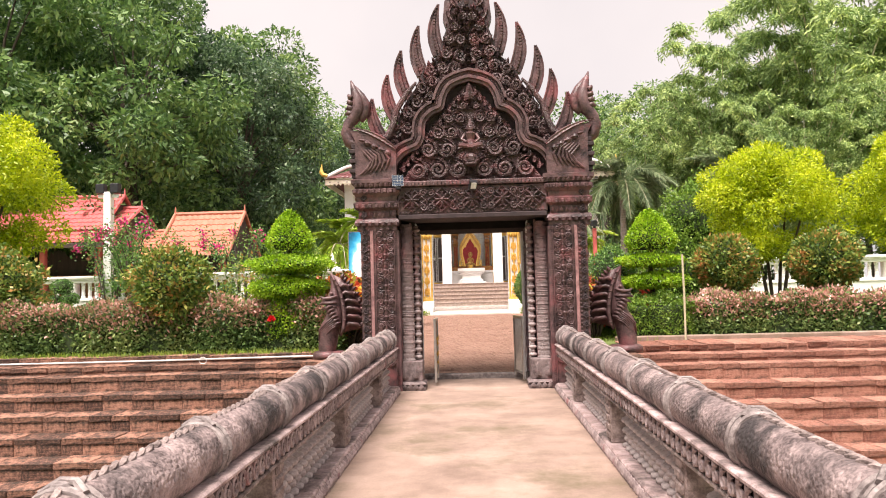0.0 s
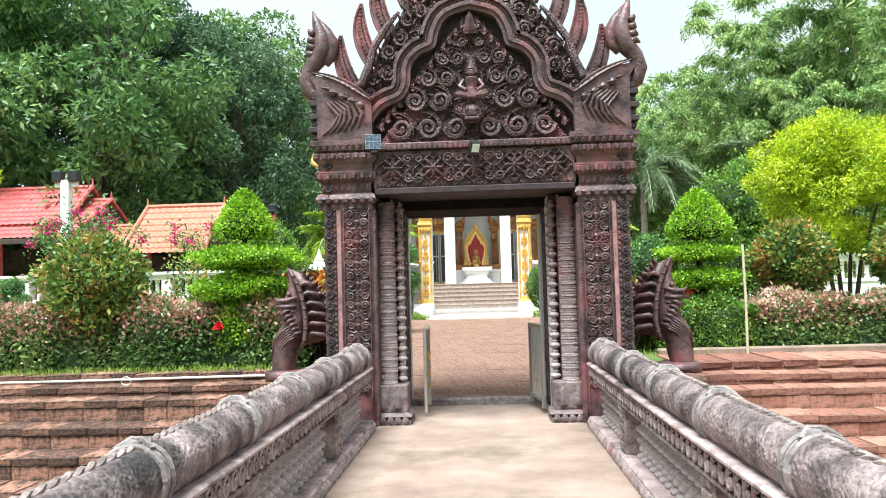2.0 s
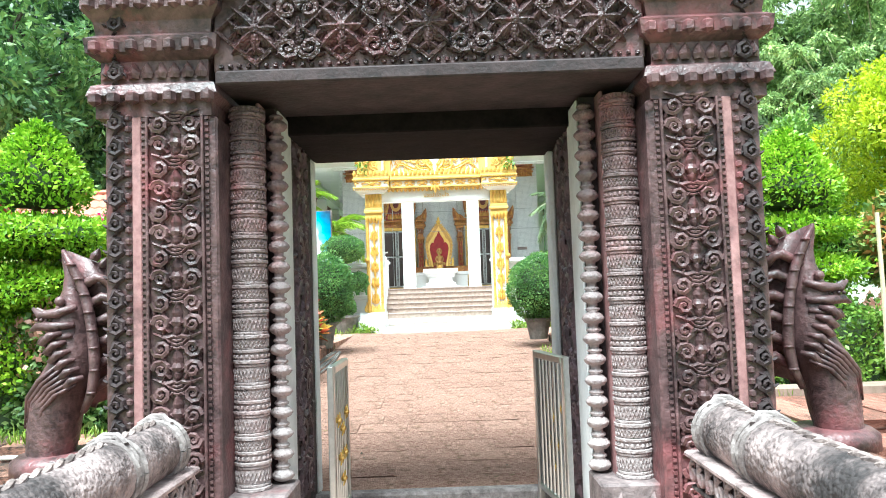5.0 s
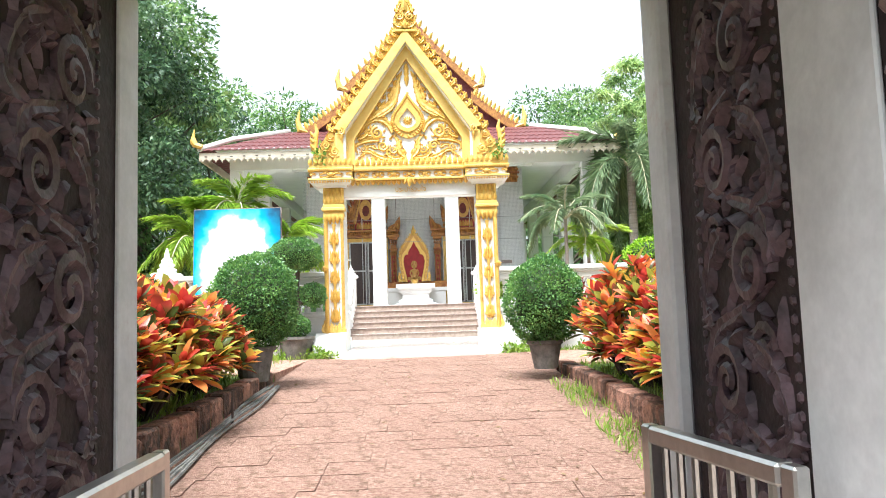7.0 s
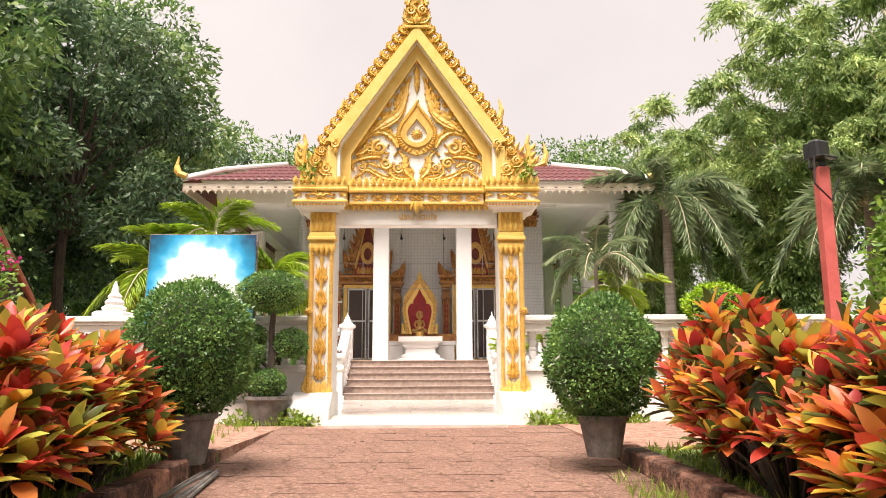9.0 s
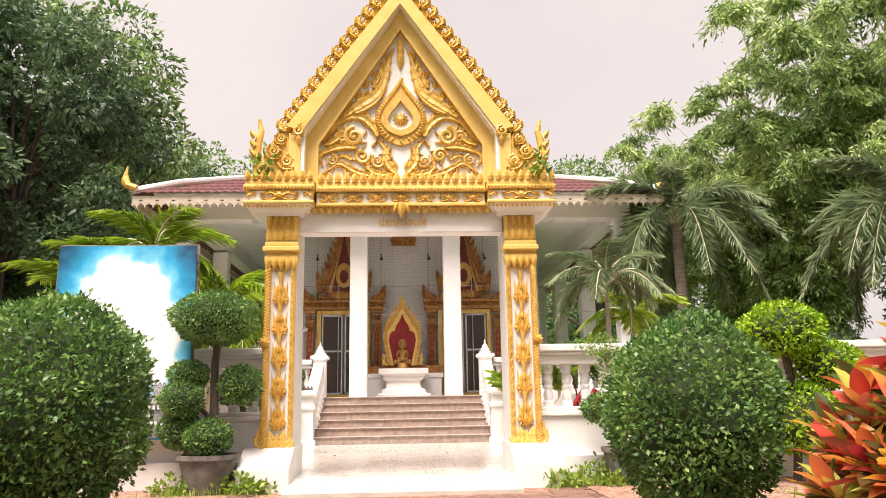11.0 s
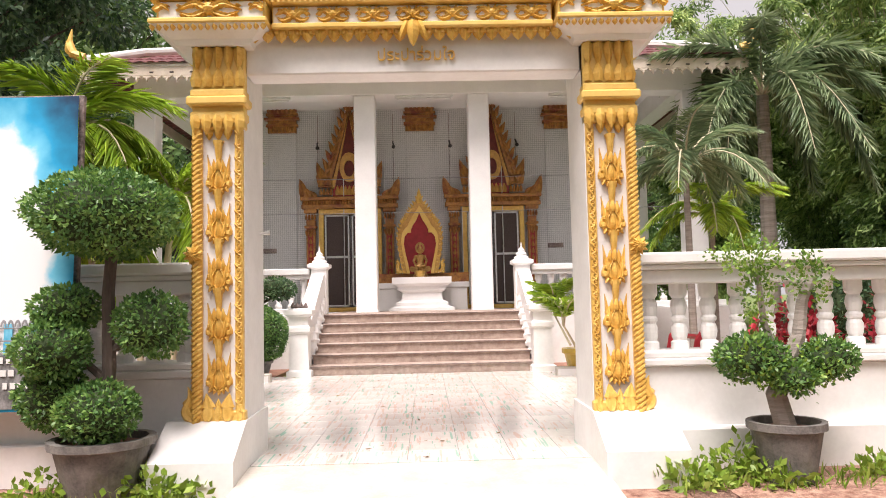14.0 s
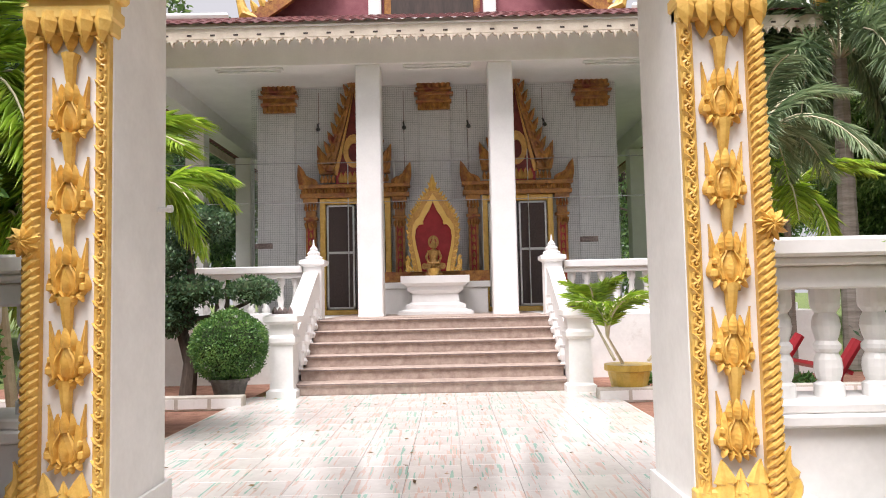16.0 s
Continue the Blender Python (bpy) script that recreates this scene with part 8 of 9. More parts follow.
place(behind, [(-9, -22, 1), (0, -30, 1.1), (9, -24, 1), (18, -18, 1), (-19, -17, 1), (-30, -6, 1.1), (-34, 10, 1.1), (32, -6, 1.1), (36, 12, 1.1), (38, 26, 1.0), (-40, 24, 1.0)], 4)

lime = broad_tree(210, 4.55, 1.75, 1.85, 120, 3000, 0.085, L_LIME, "small lime-green leafy tree with several stems", 0.06, "lime_tree", 0.1, "lime-green trees", 4)
place(lime, [(7.05, 17.9, 0.88), (10.9, 18.2, 0.95), (-11.4, 15.9, 1.15)], 5)


def bamboo(seed, h, n_culm, leaf, label):
    rng = np.random.default_rng(seed)
    t = thing("bamboo_clump", label, "bamboo", (0, 0, 0), group="feathery bamboo clumps")
    g = G()
    base, axis = [], []
    for i in range(n_culm):
        a = rng.uniform(0, 2 * math.pi)
        hh, lean = h * rng.uniform(0.55, 1.0), rng.uniform(0.15, 0.42)
        pts = []
        for q in range(9):
            u = q / 8
            out = 0.3 + hh * lean * u ** 2.2
            pts.append(np.array([math.cos(a) * out, math.sin(a) * out, hh * (u - 0.22 * lean * u ** 3)]))
        g.tube([tuple(p) for p in pts], [0.05 * (1 - 0.85 * q / 8) for q in range(9)], 5)
        for q in range(2, 9):
            for b in range(9):
                d = sphere_points(1, rng)[0]
                d[2] = abs(d[2]) * 0.3 - 0.1
                ln = rng.uniform(0.5, 1.3) * (1.2 - 0.4 * q / 8)
                m = 75
                u = rng.uniform(0.1, 1, m)
                p = pts[q] + d * (u * ln)[:, None] + np.array([0, 0, -0.45]) * (u ** 2 * ln)[:, None] + rng.normal(size=(m, 3)) * 0.12
                base.append(p)
                axis.append(np.tile(d * 0.6 + np.array([0, 0, -0.55]), (m, 1)) + rng.normal(size=(m, 3)) * 0.4)
    base, axis = np.concatenate(base), np.concatenate(axis)
    L = leaf * rng.uniform(0.6, 1.4, len(base))
    put("cane_mass", g, M_POLE, t)
    put("foliage", leaf_cloud("foliage", base, axis, L, L * 0.26, rng), L_BAMBOO, t)
    return t


bam = bamboo(220, 14.5, 38, 0.22, "tall feathery bamboo clump with drooping leaves")
place(bam, [(13.2, 40, 0.95), (10.4, 47, 0.8), (17, 36, 1.2), (22, 39, 1.3), (15.5, 48, 1.0), (13.5, 30.5, 0.62), (18.5, 29, 0.72), (24, 30, 0.95)], 6)


# ---- palms ----
def frond_mesh(L, n, seed, droop, leaflet, plume=False):
    rng = np.random.default_rng(seed)
    g = G()
    pts = []
    for q in range(9):
        u = q / 8
        pts.append((L * (u - 0.22 * droop * u * u), 0.0, L * (0.62 * u - (0.55 + 0.55 * droop) * u * u)))
    base, axis, up = [], [], []
    P = np.array(pts)
    for i in range(n):
        u = 0.14 + 0.86 * i / n
        f = u * 8
        k = min(7, int(f))
        p = P[k] + (P[k + 1] - P[k]) * (f - k)
        tg = P[k + 1] - P[k]
        tg = tg / np.linalg.norm(tg)
        for s in (-1, 1):
            base.append(p)
            if plume:
                q = rng.uniform(0, 2 * math.pi)
                axis.append(tg * 0.5 + np.array([0, 0.75 * math.cos(q), 0.6 * math.sin(q) - 0.35]) + rng.normal(size=3) * 0.1)
            else:
                axis.append(tg * 0.55 + np.array([0, s * 0.8, 0.12 - 0.42 * droop]) + rng.normal(size=3) * 0.12)
    base, axis = np.array(base), np.array(axis)
    ll = leaflet * np.repeat(np.sin(np.linspace(0.35, 2.9, n)) ** 0.6, 2) * rng.uniform(0.85, 1.15, 2 * n)
    me = leaf_cloud("leaflets", base, axis, ll, 0.017 * L / 2 + 0.005, rng, up=np.array([0, 0, 1.0]), fold=0.35)
    return me, G().tube(pts, [0.022 - 0.002 * q for q in range(9)], 5).mesh("rachis")


def palm(x, y, z, h, L, n_fr, mat, seed, droop, label, stems=1, leaflet=0.5, rt=0.13, name="palm", group="court palms"):
    t = thing(name, label, "palm", (x, y, z), group=group)
    rr = random.Random(seed)
    kinds = []
    for i in range(3):
        a, b = frond_mesh(L, 165 if rt > 0.1 else 88, seed + i, droop * (0.75 + 0.3 * i), leaflet, rt > 0.1)
        a.materials.append(mat)
        b.materials.append(M_POLE)
        kinds.append((a, b))
    for k in range(stems):
        a0 = 2 * math.pi * k / stems
        bx, by = (0.25 * math.cos(a0), 0.25 * math.sin(a0)) if stems > 1 else (0, 0)
        hh = h * (rr.uniform(0.7, 1.05) if stems > 1 else 1.0)
        tx, ty = bx * 2.4 + rr.uniform(-0.1, 0.1), by * 2.4
        prof = [(bx + (tx - bx) * u / 8, by + (ty - by) * u / 8, hh * u / 8) for u in range(9)]
        put("trunk", G().tube(prof, [rt * (1.15 - 0.4 * u / 8) for u in range(9)], 10), M_BARK_PALE if stems == 1 else M_POLE, t)
        for i in range(n_fr):
            me, ra = kinds[i % 3]
            az = 360 * i / n_fr + rr.uniform(-12, 12) + 40 * k
            el = rr.uniform(-8, 30) if i % 3 else rr.uniform(30, 62)
            if name == "potted_palm":
                el = rr.uniform(40, 78)
            m = pose(tx, ty, hh, 0, -el, az)
            f = new("frond", me)
            f.parent, f.matrix_local = t, m
            r = new("rachis", ra)
            r.parent = f
    return t


palm(6.85, 34.6, 0.8, 5.3, 2.7, 18, L_PALM_GREY, 300, 1.25, "foxtail palm with drooping grey-green fronds", 1, 0.62, 0.16)
palm(11.2, 32.0, 0.8, 4.8, 2.7, 18, L_PALM_GREY, 310, 1.25, "foxtail palm with drooping grey-green fronds", 1, 0.6, 0.16)
palm(4.0, 31.2, 0.8, 3.2, 1.5, 12, L_PALM_GREY, 320, 0.8, "slender young palm in the court", 1, 0.4, 0.06)
palm(4.9, 32.6, 0.8, 2.6, 1.4, 10, L_PALM, 325, 0.8, "slender young palm in the court", 1, 0.4, 0.06)
palm(-4.9, 28.4, 0.8, 3.15, 1.4, 14, L_PALM, 330, 1.1, "clumping areca palm with yellow-green fronds", 3, 0.5, 0.05)
palm(-3.75, 28.9, 0.8, 3.0, 1.2, 13, L_PALM, 340, 1.1, "clumping areca palm with yellow-green fronds", 2, 0.5, 0.05)
palm(-4.9, 33.0, 0.8, 3.0, 1.4, 9, L_PALM, 345, 0.9, "areca palm beside the porch steps", 2, 0.5, 0.05)
yp = palm(2.3, 31.5, 1.28, 0.45, 0.8, 5, L_PALM, 350, 0.5, "small yellow-green palm in a yellow pot", 3, 0.3, 0.018, "potted_palm", "potted palms")
put("pot", G().lathe([(0.2, -0.42), (0.27, -0.12), (0.31, -0.1), (0.31, -0.03), (0.26, -0.03)], 18), M_POT_YELLOW, yp, "yellow glazed pot")


# ---- court planting ----
for s, x0, x1 in ((-1, -6.5, -2.35), (1, 2.05, 6.0)):
    kb = thing("planting_bed_kerb", "low tiled kerb round a planting bed", "kerb", ((x0 + x1) / 2 + HALL_X, 31.3, 0.8), group="bed kerbs")
    w = (x1 - x0) / 2
    put("kerb", G().box(-w, w, -0.08, 0.08, 0.0, 0.18, 0.01), M_SLAB, kb)
    n = 10
    for i in range(n):
        put("tile", G().box(-w + (i + 0.06) * 2 * w / n, -w + (i + 0.94) * 2 * w / n, -0.088, -0.08, 0.03, 0.15), M_WHITE, kb)
potted_ball(-2.87, 31.75, 0.85, 0.48, 111, 0.3, 0.25, 0.95)
lb = thing("leafy_ground_cover", "low green ground cover in the bed", "ground cover", (2.9, 31.75, 0.86), kind="stuff")
put("foliage", shell([(0, 0, 0.06, 0.7, 0.3, 0.14), (1.2, 0, 0.06, 0.7, 0.3, 0.14)], 500, 0.09, 113), L_BALL, lb)
cb = thing("cloud_bonsai", "dark cloud-pruned tree with a crooked trunk", "topiary", (-3.5, 31.95, 0.85))
put("trunk", G().tube([(0, 0, 0), (0.05, 0, 0.5), (-0.08, 0, 0.95), (0.06, 0, 1.5), (0.02, 0, 2.2)], [0.12, 0.1, 0.08, 0.06, 0.04], 8).tube([(-0.05, 0, 1.05), (0.4, 0, 1.1), (0.85, 0, 1.3)], [0.05, 0.04, 0.02], 6), M_BARK, cb)
foliage(cb, [(0.15, 0, 2.35, 0.45, 0.4, 0.24), (-0.35, 0, 1.85, 0.42, 0.36, 0.24), (0.05, 0, 1.45, 0.42, 0.36, 0.2), (0.9, 0, 1.45, 0.32, 0.3, 0.17), (-0.3, 0, 1.1, 0.4, 0.35, 0.24)], L_FOREST_DARK, 1100, 0.06, 115)
bush(3.9, 33.4, 0.85, [(0, 0, 1.9, 0.5, 0.45, 0.3), (0.5, 0, 1.5, 0.35, 0.3, 0.25)], L_BALL, 800, 0.06, 117, "small dark clipped tree by the porch", True, 0.1)
for i, (x, y) in enumerate(((2.85, 26.7), (3.75, 27.0), (4.8, 26.8))):
    rc = thing("red_lounge_chair", "red bentwood garden chair behind the balustrade", "chair", (x, y, 0.8), group="red garden chairs")
    rc.rotation_euler = (0, 0, radians(20 * i))
    rc.scale = (1.2, 1.2, 1.2)
    for s in (-0.3, 0.3):
        put("side_frame", G().tube([(0.5 * math.cos(a), s, 0.5 + 0.5 * math.sin(a)) for a in [math.pi * (0.75 + 0.125 * j) for j in range(11)]], 0.03, 8), M_RED, rc)
    for j in range(7):
        a = math.pi * (0.85 + 0.14 * j)
        put("slat", G().box(-0.03, 0.03, -0.3, 0.3, -0.01, 0.01, 0, pose(0.46 * math.cos(a), 0, 0.5 + 0.46 * math.sin(a), 0, math.degrees(-a), 0)), M_RED, rc)
    put("rocker", G().tube([(-0.55, 0, 0.06), (0, 0, 0.03), (0.55, 0, 0.08)], 0.03, 8), M_RED, rc)
for i, x in enumerate((3.3, 4.3)):
    t = thing("potted_red_plant", "red-leaved plant in a yellow pot", "potted plant", (x, 26.6, 0.8), group="red potted plants")
    pot(t, 0.2, 0.32, M_POT_YELLOW, "yellow glazed pot")
    foliage(t, [(0, 0, 0.75, 0.28, 0.28, 0.4)], L_RED, 500, 0.08, 130 + i, False, rough=0.3)


# ---- banner ----
def banner_material():
    m = bpy.data.materials.new("printed_vinyl")
    m.use_nodes = True
    n, l = m.node_tree.nodes, m.node_tree.links
    b = n["Principled BSDF"]
    co = n.new("ShaderNodeTexCoord")
    mp = n.new("ShaderNodeMapping")
    mp.inputs["Location"].default_value = (0.0, 0, -0.88)
    mp.inputs["Scale"].default_value = (1.28, 0, 0.8)
    l.new(co.outputs["Object"], mp.inputs["Vector"])
    nz = n.new("ShaderNodeTexNoise")
    nz.inputs["Scale"].default_value, nz.inputs["Detail"].default_value = 4.0, 5
    l.new(co.outputs["Object"], nz.inputs["Vector"])
    ln = n.new("ShaderNodeVectorMath")
    ln.operation = "LENGTH"
    l.new(mp.outputs[0], ln.inputs[0])
    ad = n.new("ShaderNodeMath")
    ad.operation = "MULTIPLY_ADD"
    ad.inputs[1].default_value = 0.45
    l.new(nz.outputs["Fac"], ad.inputs[0])
    l.new(ln.outputs["Value"], ad.inputs[2])
    r = n.new("ShaderNodeValToRGB")
    while len(r.color_ramp.elements) < 4:
        r.color_ramp.elements.new(0.5)
    for i, (p, c) in enumerate(((1.04, (0.78, 0.8, 0.82)), (1.12, (0.16, 0.58, 0.8)), (1.27, (0.005, 0.34, 0.62)), (1.6, (0.003, 0.03, 0.08)))):
        r.color_ramp.elements[i].position, r.color_ramp.elements[i].color = p * 0.6, (*c, 1)
    sc = n.new("ShaderNodeMath")
    sc.operation = "MULTIPLY"
    sc.inputs[1].default_value = 0.6
    l.new(ad.outputs[0], sc.inputs[0])
    l.new(sc.outputs[0], r.inputs[0])
    l.new(r.outputs[0], b.inputs["Base Color"])
    b.inputs["Roughness"].default_value = 0.4
    return m


M_BANNER = banner_material()
M_PRINT = material("black_white_print", (0.015, 0.015, 0.015), (0.3, 0.295, 0.29), 9, 0.5, 0.0, fine=45)
M_SKYBLUE = material("blue_print", (0.05, 0.35, 0.55), (0.2, 0.55, 0.72), 14, 0.5, 0.0)
bn = thing("printed_banner", "faded blue and white vinyl banner on a metal frame", "banner", (-3.5, 25.1, 1.32))
bn.rotation_euler = (radians(-3), 0, 0)
bw, bh = 0.82, 2.3
g = G()
nx, nz2 = 16, 20
vs = []
for j in range(nz2 + 1):
    for i in range(nx + 1):
        u, v = i / nx, j / nz2
        pull = 0.02 * math.sin(9 * (u + v)) * max(0, v - 0.6) + 0.025 * math.sin(12 * (1 - u + v)) * max(0, v - 0.6)
        vs.append((-bw + 2 * bw * u, -0.02 + pull, bh * v))
g.add(vs, [(j * (nx + 1) + i, j * (nx + 1) + i + 1, (j + 1) * (nx + 1) + i + 1, (j + 1) * (nx + 1) + i) for j in range(nz2) for i in range(nx)])
sheet = put("vinyl_sheet", g, M_BANNER, bn, smooth=True)
put("frame", G().box(-bw - 0.02, -bw + 0.02, 0.01, 0.05, -0.5, bh + 0.02, 0.005).box(bw - 0.02, bw + 0.02, 0.01, 0.05, -0.5, bh + 0.02, 0.005).box(-bw, bw, 0.01, 0.05, bh - 0.02, bh + 0.02, 0.005).box(-bw, bw, 0.01, 0.05, 0.0, 0.04, 0.005), M_RAIL, bn)
rr = random.Random(2)
put("printed_band", G().box(-bw + 0.02, bw - 0.02, -0.03, -0.026, 0.02, 0.4), M_PRINT, bn, "black and white printed photograph band")
low = G()
for k, (z, w) in enumerate(((0.62, 0.05), (0.53, 0.075), (0.44, 0.06))):
    n = int(2 * (bw - 0.04) / w)
    for i in range(n):
        x = -bw + 0.04 + (i + 0.5) * w
        if k and abs(x - 0.05) < 0.34:
            continue
        arc = [(x + 0.42 * w * math.cos(math.pi * j / 8), z - 0.02 + 0.05 * math.sin(math.pi * j / 8)) for j in range(9)]
        low.band(arc, [(x + (a - x) * 0.6, z - 0.02 + (b - z + 0.02) * 0.6) for a, b in arc], -0.036, -0.031)
    low.box(-bw + 0.03, bw - 0.03, -0.035, -0.031, z - 0.036, z - 0.026)
put("printed_pattern", low, M_NETLINE, bn)
cells = G()
for j in range(4):
    for i in range(10):
        cells.lathe([(0.024, 0.0), (0.024, 0.003)], 6, (0, 0, 0), 0.5, m=Matrix.Translation((-0.26 + 0.06 * i + 0.03 * (j % 2), -0.031, 0.58 - 0.048 * j)) @ Matrix.Rotation(radians(90), 4, "X"))
put("printed_pattern", cells, M_PALE, bn)
for x in (-0.31, 0.38):
    put("blue_bar", G().box(x - 0.03, x + 0.03, -0.034, -0.03, 0.4, 0.62), M_SKYBLUE, bn)
bars = G()
for k, (w, n) in enumerate(((0.7, 26), (0.45, 16), (0.72, 28))):
    x = -w
    for i in range(n):
        ww = 2 * w / n
        bars.box(x, x + ww * rr.uniform(0.5, 0.8), -0.038, -0.034, 0.34 - 0.09 * k, 0.385 - 0.09 * k)
        x += ww
put("unreadable_lettering", bars, M_PALE, bn)


# ---- red lamp posts ----
lp = thing("red_lamp_post", "faded red square post with a black floodlight on top", "lamp post", (3.1, 19.4, garden_z(19.4)), group="red lamp posts")
put("post", G().box(-0.052, 0.052, -0.052, 0.052, 0.0, 2.62, 0.008), M_RED_POST, lp)
hd = put("lamp_head", G().box(-0.1, 0.07, -0.06, 0.05, 2.68, 2.86, 0.02, pose(0, 0, 0, 0, 0, 25)).box(-0.035, 0.035, -0.035, 0.035, 2.62, 2.7, 0.01).tube([(-0.08, 0, 2.7), (-0.1, 0, 2.62), (0.0, 0, 2.6)], 0.016, 6), M_BLACK, lp)
put("lamp_visor", G().box(-0.13, 0.08, -0.12, -0.06, 2.68, 2.7, 0.006, pose(0, 0, 0, 0, 0, 25)), M_BLACK, hd)
for k in range(5):
    put("cooling_fin", G().box(-0.09 + 0.035 * k, -0.08 + 0.035 * k, 0.04, 0.09, 2.7, 2.84, 0, pose(0, 0, 0, 0, 0, 25)), M_BLACK, hd)
put("cable", G().tube([(-0.1, -0.09, 2.7), (-0.12, -0.1, 2.45), (0.02, -0.1, 2.3), (0.1, -0.09, 2.5)], 0.01, 5), M_BLACK, lp)
copy_thing(lp, pose(-5.4, 22.2, garden_z(22.2), 0, 0, -10)).scale = (1.12, 1.12, 1.12)
lp.scale = (0.9, 0.9, 0.9)
wp = thing("white_lamp_post", "white square lamp post with twin floodlights", "lamp post", (-12.6, 25.0, 0.74))
put("post", G().box(-0.13, 0.13, -0.13, 0.13, 0.0, 4.5, 0.01), M_WHITE, wp)
put("crossarm", G().box(-0.35, 0.35, -0.06, 0.06, 4.3, 4.42, 0.01), M_WHITE, wp)
for s in (-1, 1):
    put("lamp_head", G().box(s * 0.25 - 0.15, s * 0.25 + 0.15, -0.15, 0.12, 4.45, 4.78, 0.02), M_BLACK, wp)
stk = thing("bamboo_stake", "thin pale bamboo stake in the brick edge", "stake", (4.0, 14.6, 0.5))
put("cane", G().tube([(0, 0, -0.1), (0.01, 0, 0.8), (0, 0, 1.65)], 0.02, 7), M_POLE, stk)
pipe = thing("pvc_pipe", "long white pipe lying along the stepped bank", "pipe", (-6.9, 13.14, 0.44))
put("tube", G().tube([(-5, 0.02, 0.0), (-2, 0.0, 0.0), (1, -0.01, 0.01), (4.2, -0.02, 0.04)], 0.016, 8), M_PALE, pipe)
put("tie", G().tube([(2.0 + 0.07 * math.cos(a * 0.7), -0.03, 0.0 + 0.06 * math.sin(a * 0.7)) for a in range(18)], 0.006, 4), M_PALE, pipe)
stub = thing("pipe_stub", "short white water pipe stub in the gate's inner face", "pipe", (GOLD_X - 1.29, 25.8, 2.62))
put("tube", G().tube([(-0.02, 0, 0), (0.035, 0, 0), (0.06, 0, 0.005)], 0.014, 8).tube([(0.05, 0, 0.005), (0.075, 0, 0.005)], 0.02, 8), M_PALE, stub)
hose = thing("cable_bundle", "bundle of grey cables lying along the path edge", "cable", (PATH_L + 0.12, 17.5, path_z(17.5)))
for k in range(5):
    put("cable", G().tube([(0.04 * k - 0.05 + 0.03 * math.sin(j * 0.9 + k), -3.3 + 0.45 * j, path_z(14.2 + 0.45 * j) - path_z(17.5) + 0.03 + 0.012 * (k % 2)) for j in range(15)], 0.014, 5), M_POT, hose)
for y in (16.2, 18.4):
    sk = thing("iron_peg", "thin rusty peg holding the cables", "peg", (PATH_L + 0.16, y, path_z(y)), group="iron pegs")
    put("rod", G().tube([(0, 0, 0), (0, 0, 0.32)], 0.012, 6), M_DARK, sk)


# ---- pavilions ----
def tiled_roof(parent, x0, x1, y0, y1, ze, zr, mat, thick=0.08):
    """A gabled roof, ridge along x, with tile rolls and board edges."""
    g = G()
    ym = (y0 + y1) / 2
    n = int((x1 - x0) / 0.22) * 2
    rows = 8
    for ya in (y0, y1):
        vs, fs = [], []
        for j in range(rows * 2):
            t = (j // 2 + (j % 2) * 0.999) / rows
            for i in range(n + 1):
                vs.append((x0 + (x1 - x0) * i / n, ya + (ym - ya) * t, ze + (zr - ze) * (t * 0.85 + 0.15 * t * t) + (0.045 if j % 2 == 0 else 0.0) + 0.03 * (i % 2)))
        c = n + 1
        for j in range(rows * 2 - 1):
            for i in range(n):
                fs.append((j * c + i, j * c + i + 1, (j + 1) * c + i + 1, (j + 1) * c + i))
        g.add(vs, fs)
    tagged(put("roof_tiles", g, mat, parent), kind="stuff")
    put("ridge", G().tube([(x0, ym, zr + 0.04), (x1, ym, zr + 0.04)], 0.08, 8), mat, parent)
    for x in (x0, x1):
        b = G()
        for ya in (y0, y1):
            b.tube([(x, ya, ze), (x, ym, zr + 0.05)], 0.07, 6)
        b.tube([(x, ym, zr), (x, ym, zr + 0.35)], [0.06, 0.015], 6)
        put("bargeboard", b, mat, parent)
        put("gable", G().prism([(0, 0), (1, 0), (0.5, 1)], 0, 0.05), M_DARK, parent).matrix_local = Matrix(((0, 1, 0, x - 0.1 if x == x1 else x + 0.1), (y1 - y0 - 0.2, 0, 0, y0 + 0.1), (0, 0, zr - ze - 0.1, ze), (0, 0, 0, 1)))


pv = thing("red_pavilion", "open pavilion with a two-tier pink-red tiled roof", "pavilion", (-18.4, 29.3, 0.95))
tiled_roof(pv, -5, 4.3, -1.9, 1.9, 3.2, 4.7, M_ROOF_PINK)
tiled_roof(pv, -5.4, 5.0, -2.9, 2.9, 2.65, 4.2, M_ROOF_PINK)
put("eave_board", G().box(-5.4, 5.0, -2.95, -2.88, 2.5, 2.66, 0.01), M_DARK, pv)
for x in (-4.6, -2.3, 0, 2.3, 4.4):
    for y in (-2.3, 2.3):
        put("post", G().box(x - 0.1, x + 0.1, y - 0.1, y + 0.1, 0.0, 2.7, 0.01), M_RED_POST, pv)
put("floor", G().box(-5, 4.8, -2.6, 2.6, 0.0, 0.45, 0.02), M_WHITE, pv)
put("back_wall", G().box(-5, 4.8, 1.5, 1.6, 0.45, 2.7), M_DARK, pv)
put("gilded_screen", G().box(-4.5, 4.2, 0.9, 1.0, 0.45, 1.6, 0.01), M_OLD_GOLD, pv)
op = thing("orange_pavilion", "long low building with an orange tiled roof", "pavilion", (-11.4, 29.0, 0.75))
tiled_roof(op, -3.0, -0.4, -2.0, 2.0, 2.3, 3.4, M_ROOF_ORANGE)
tiled_roof(op, -0.5, 2.3, -2.2, 2.2, 2.25, 4.05, M_ROOF_ORANGE)
put("wall", G().box(-2.8, 2.0, -1.2, 1.6, 0.0, 2.3, 0.01), M_DARK, op)
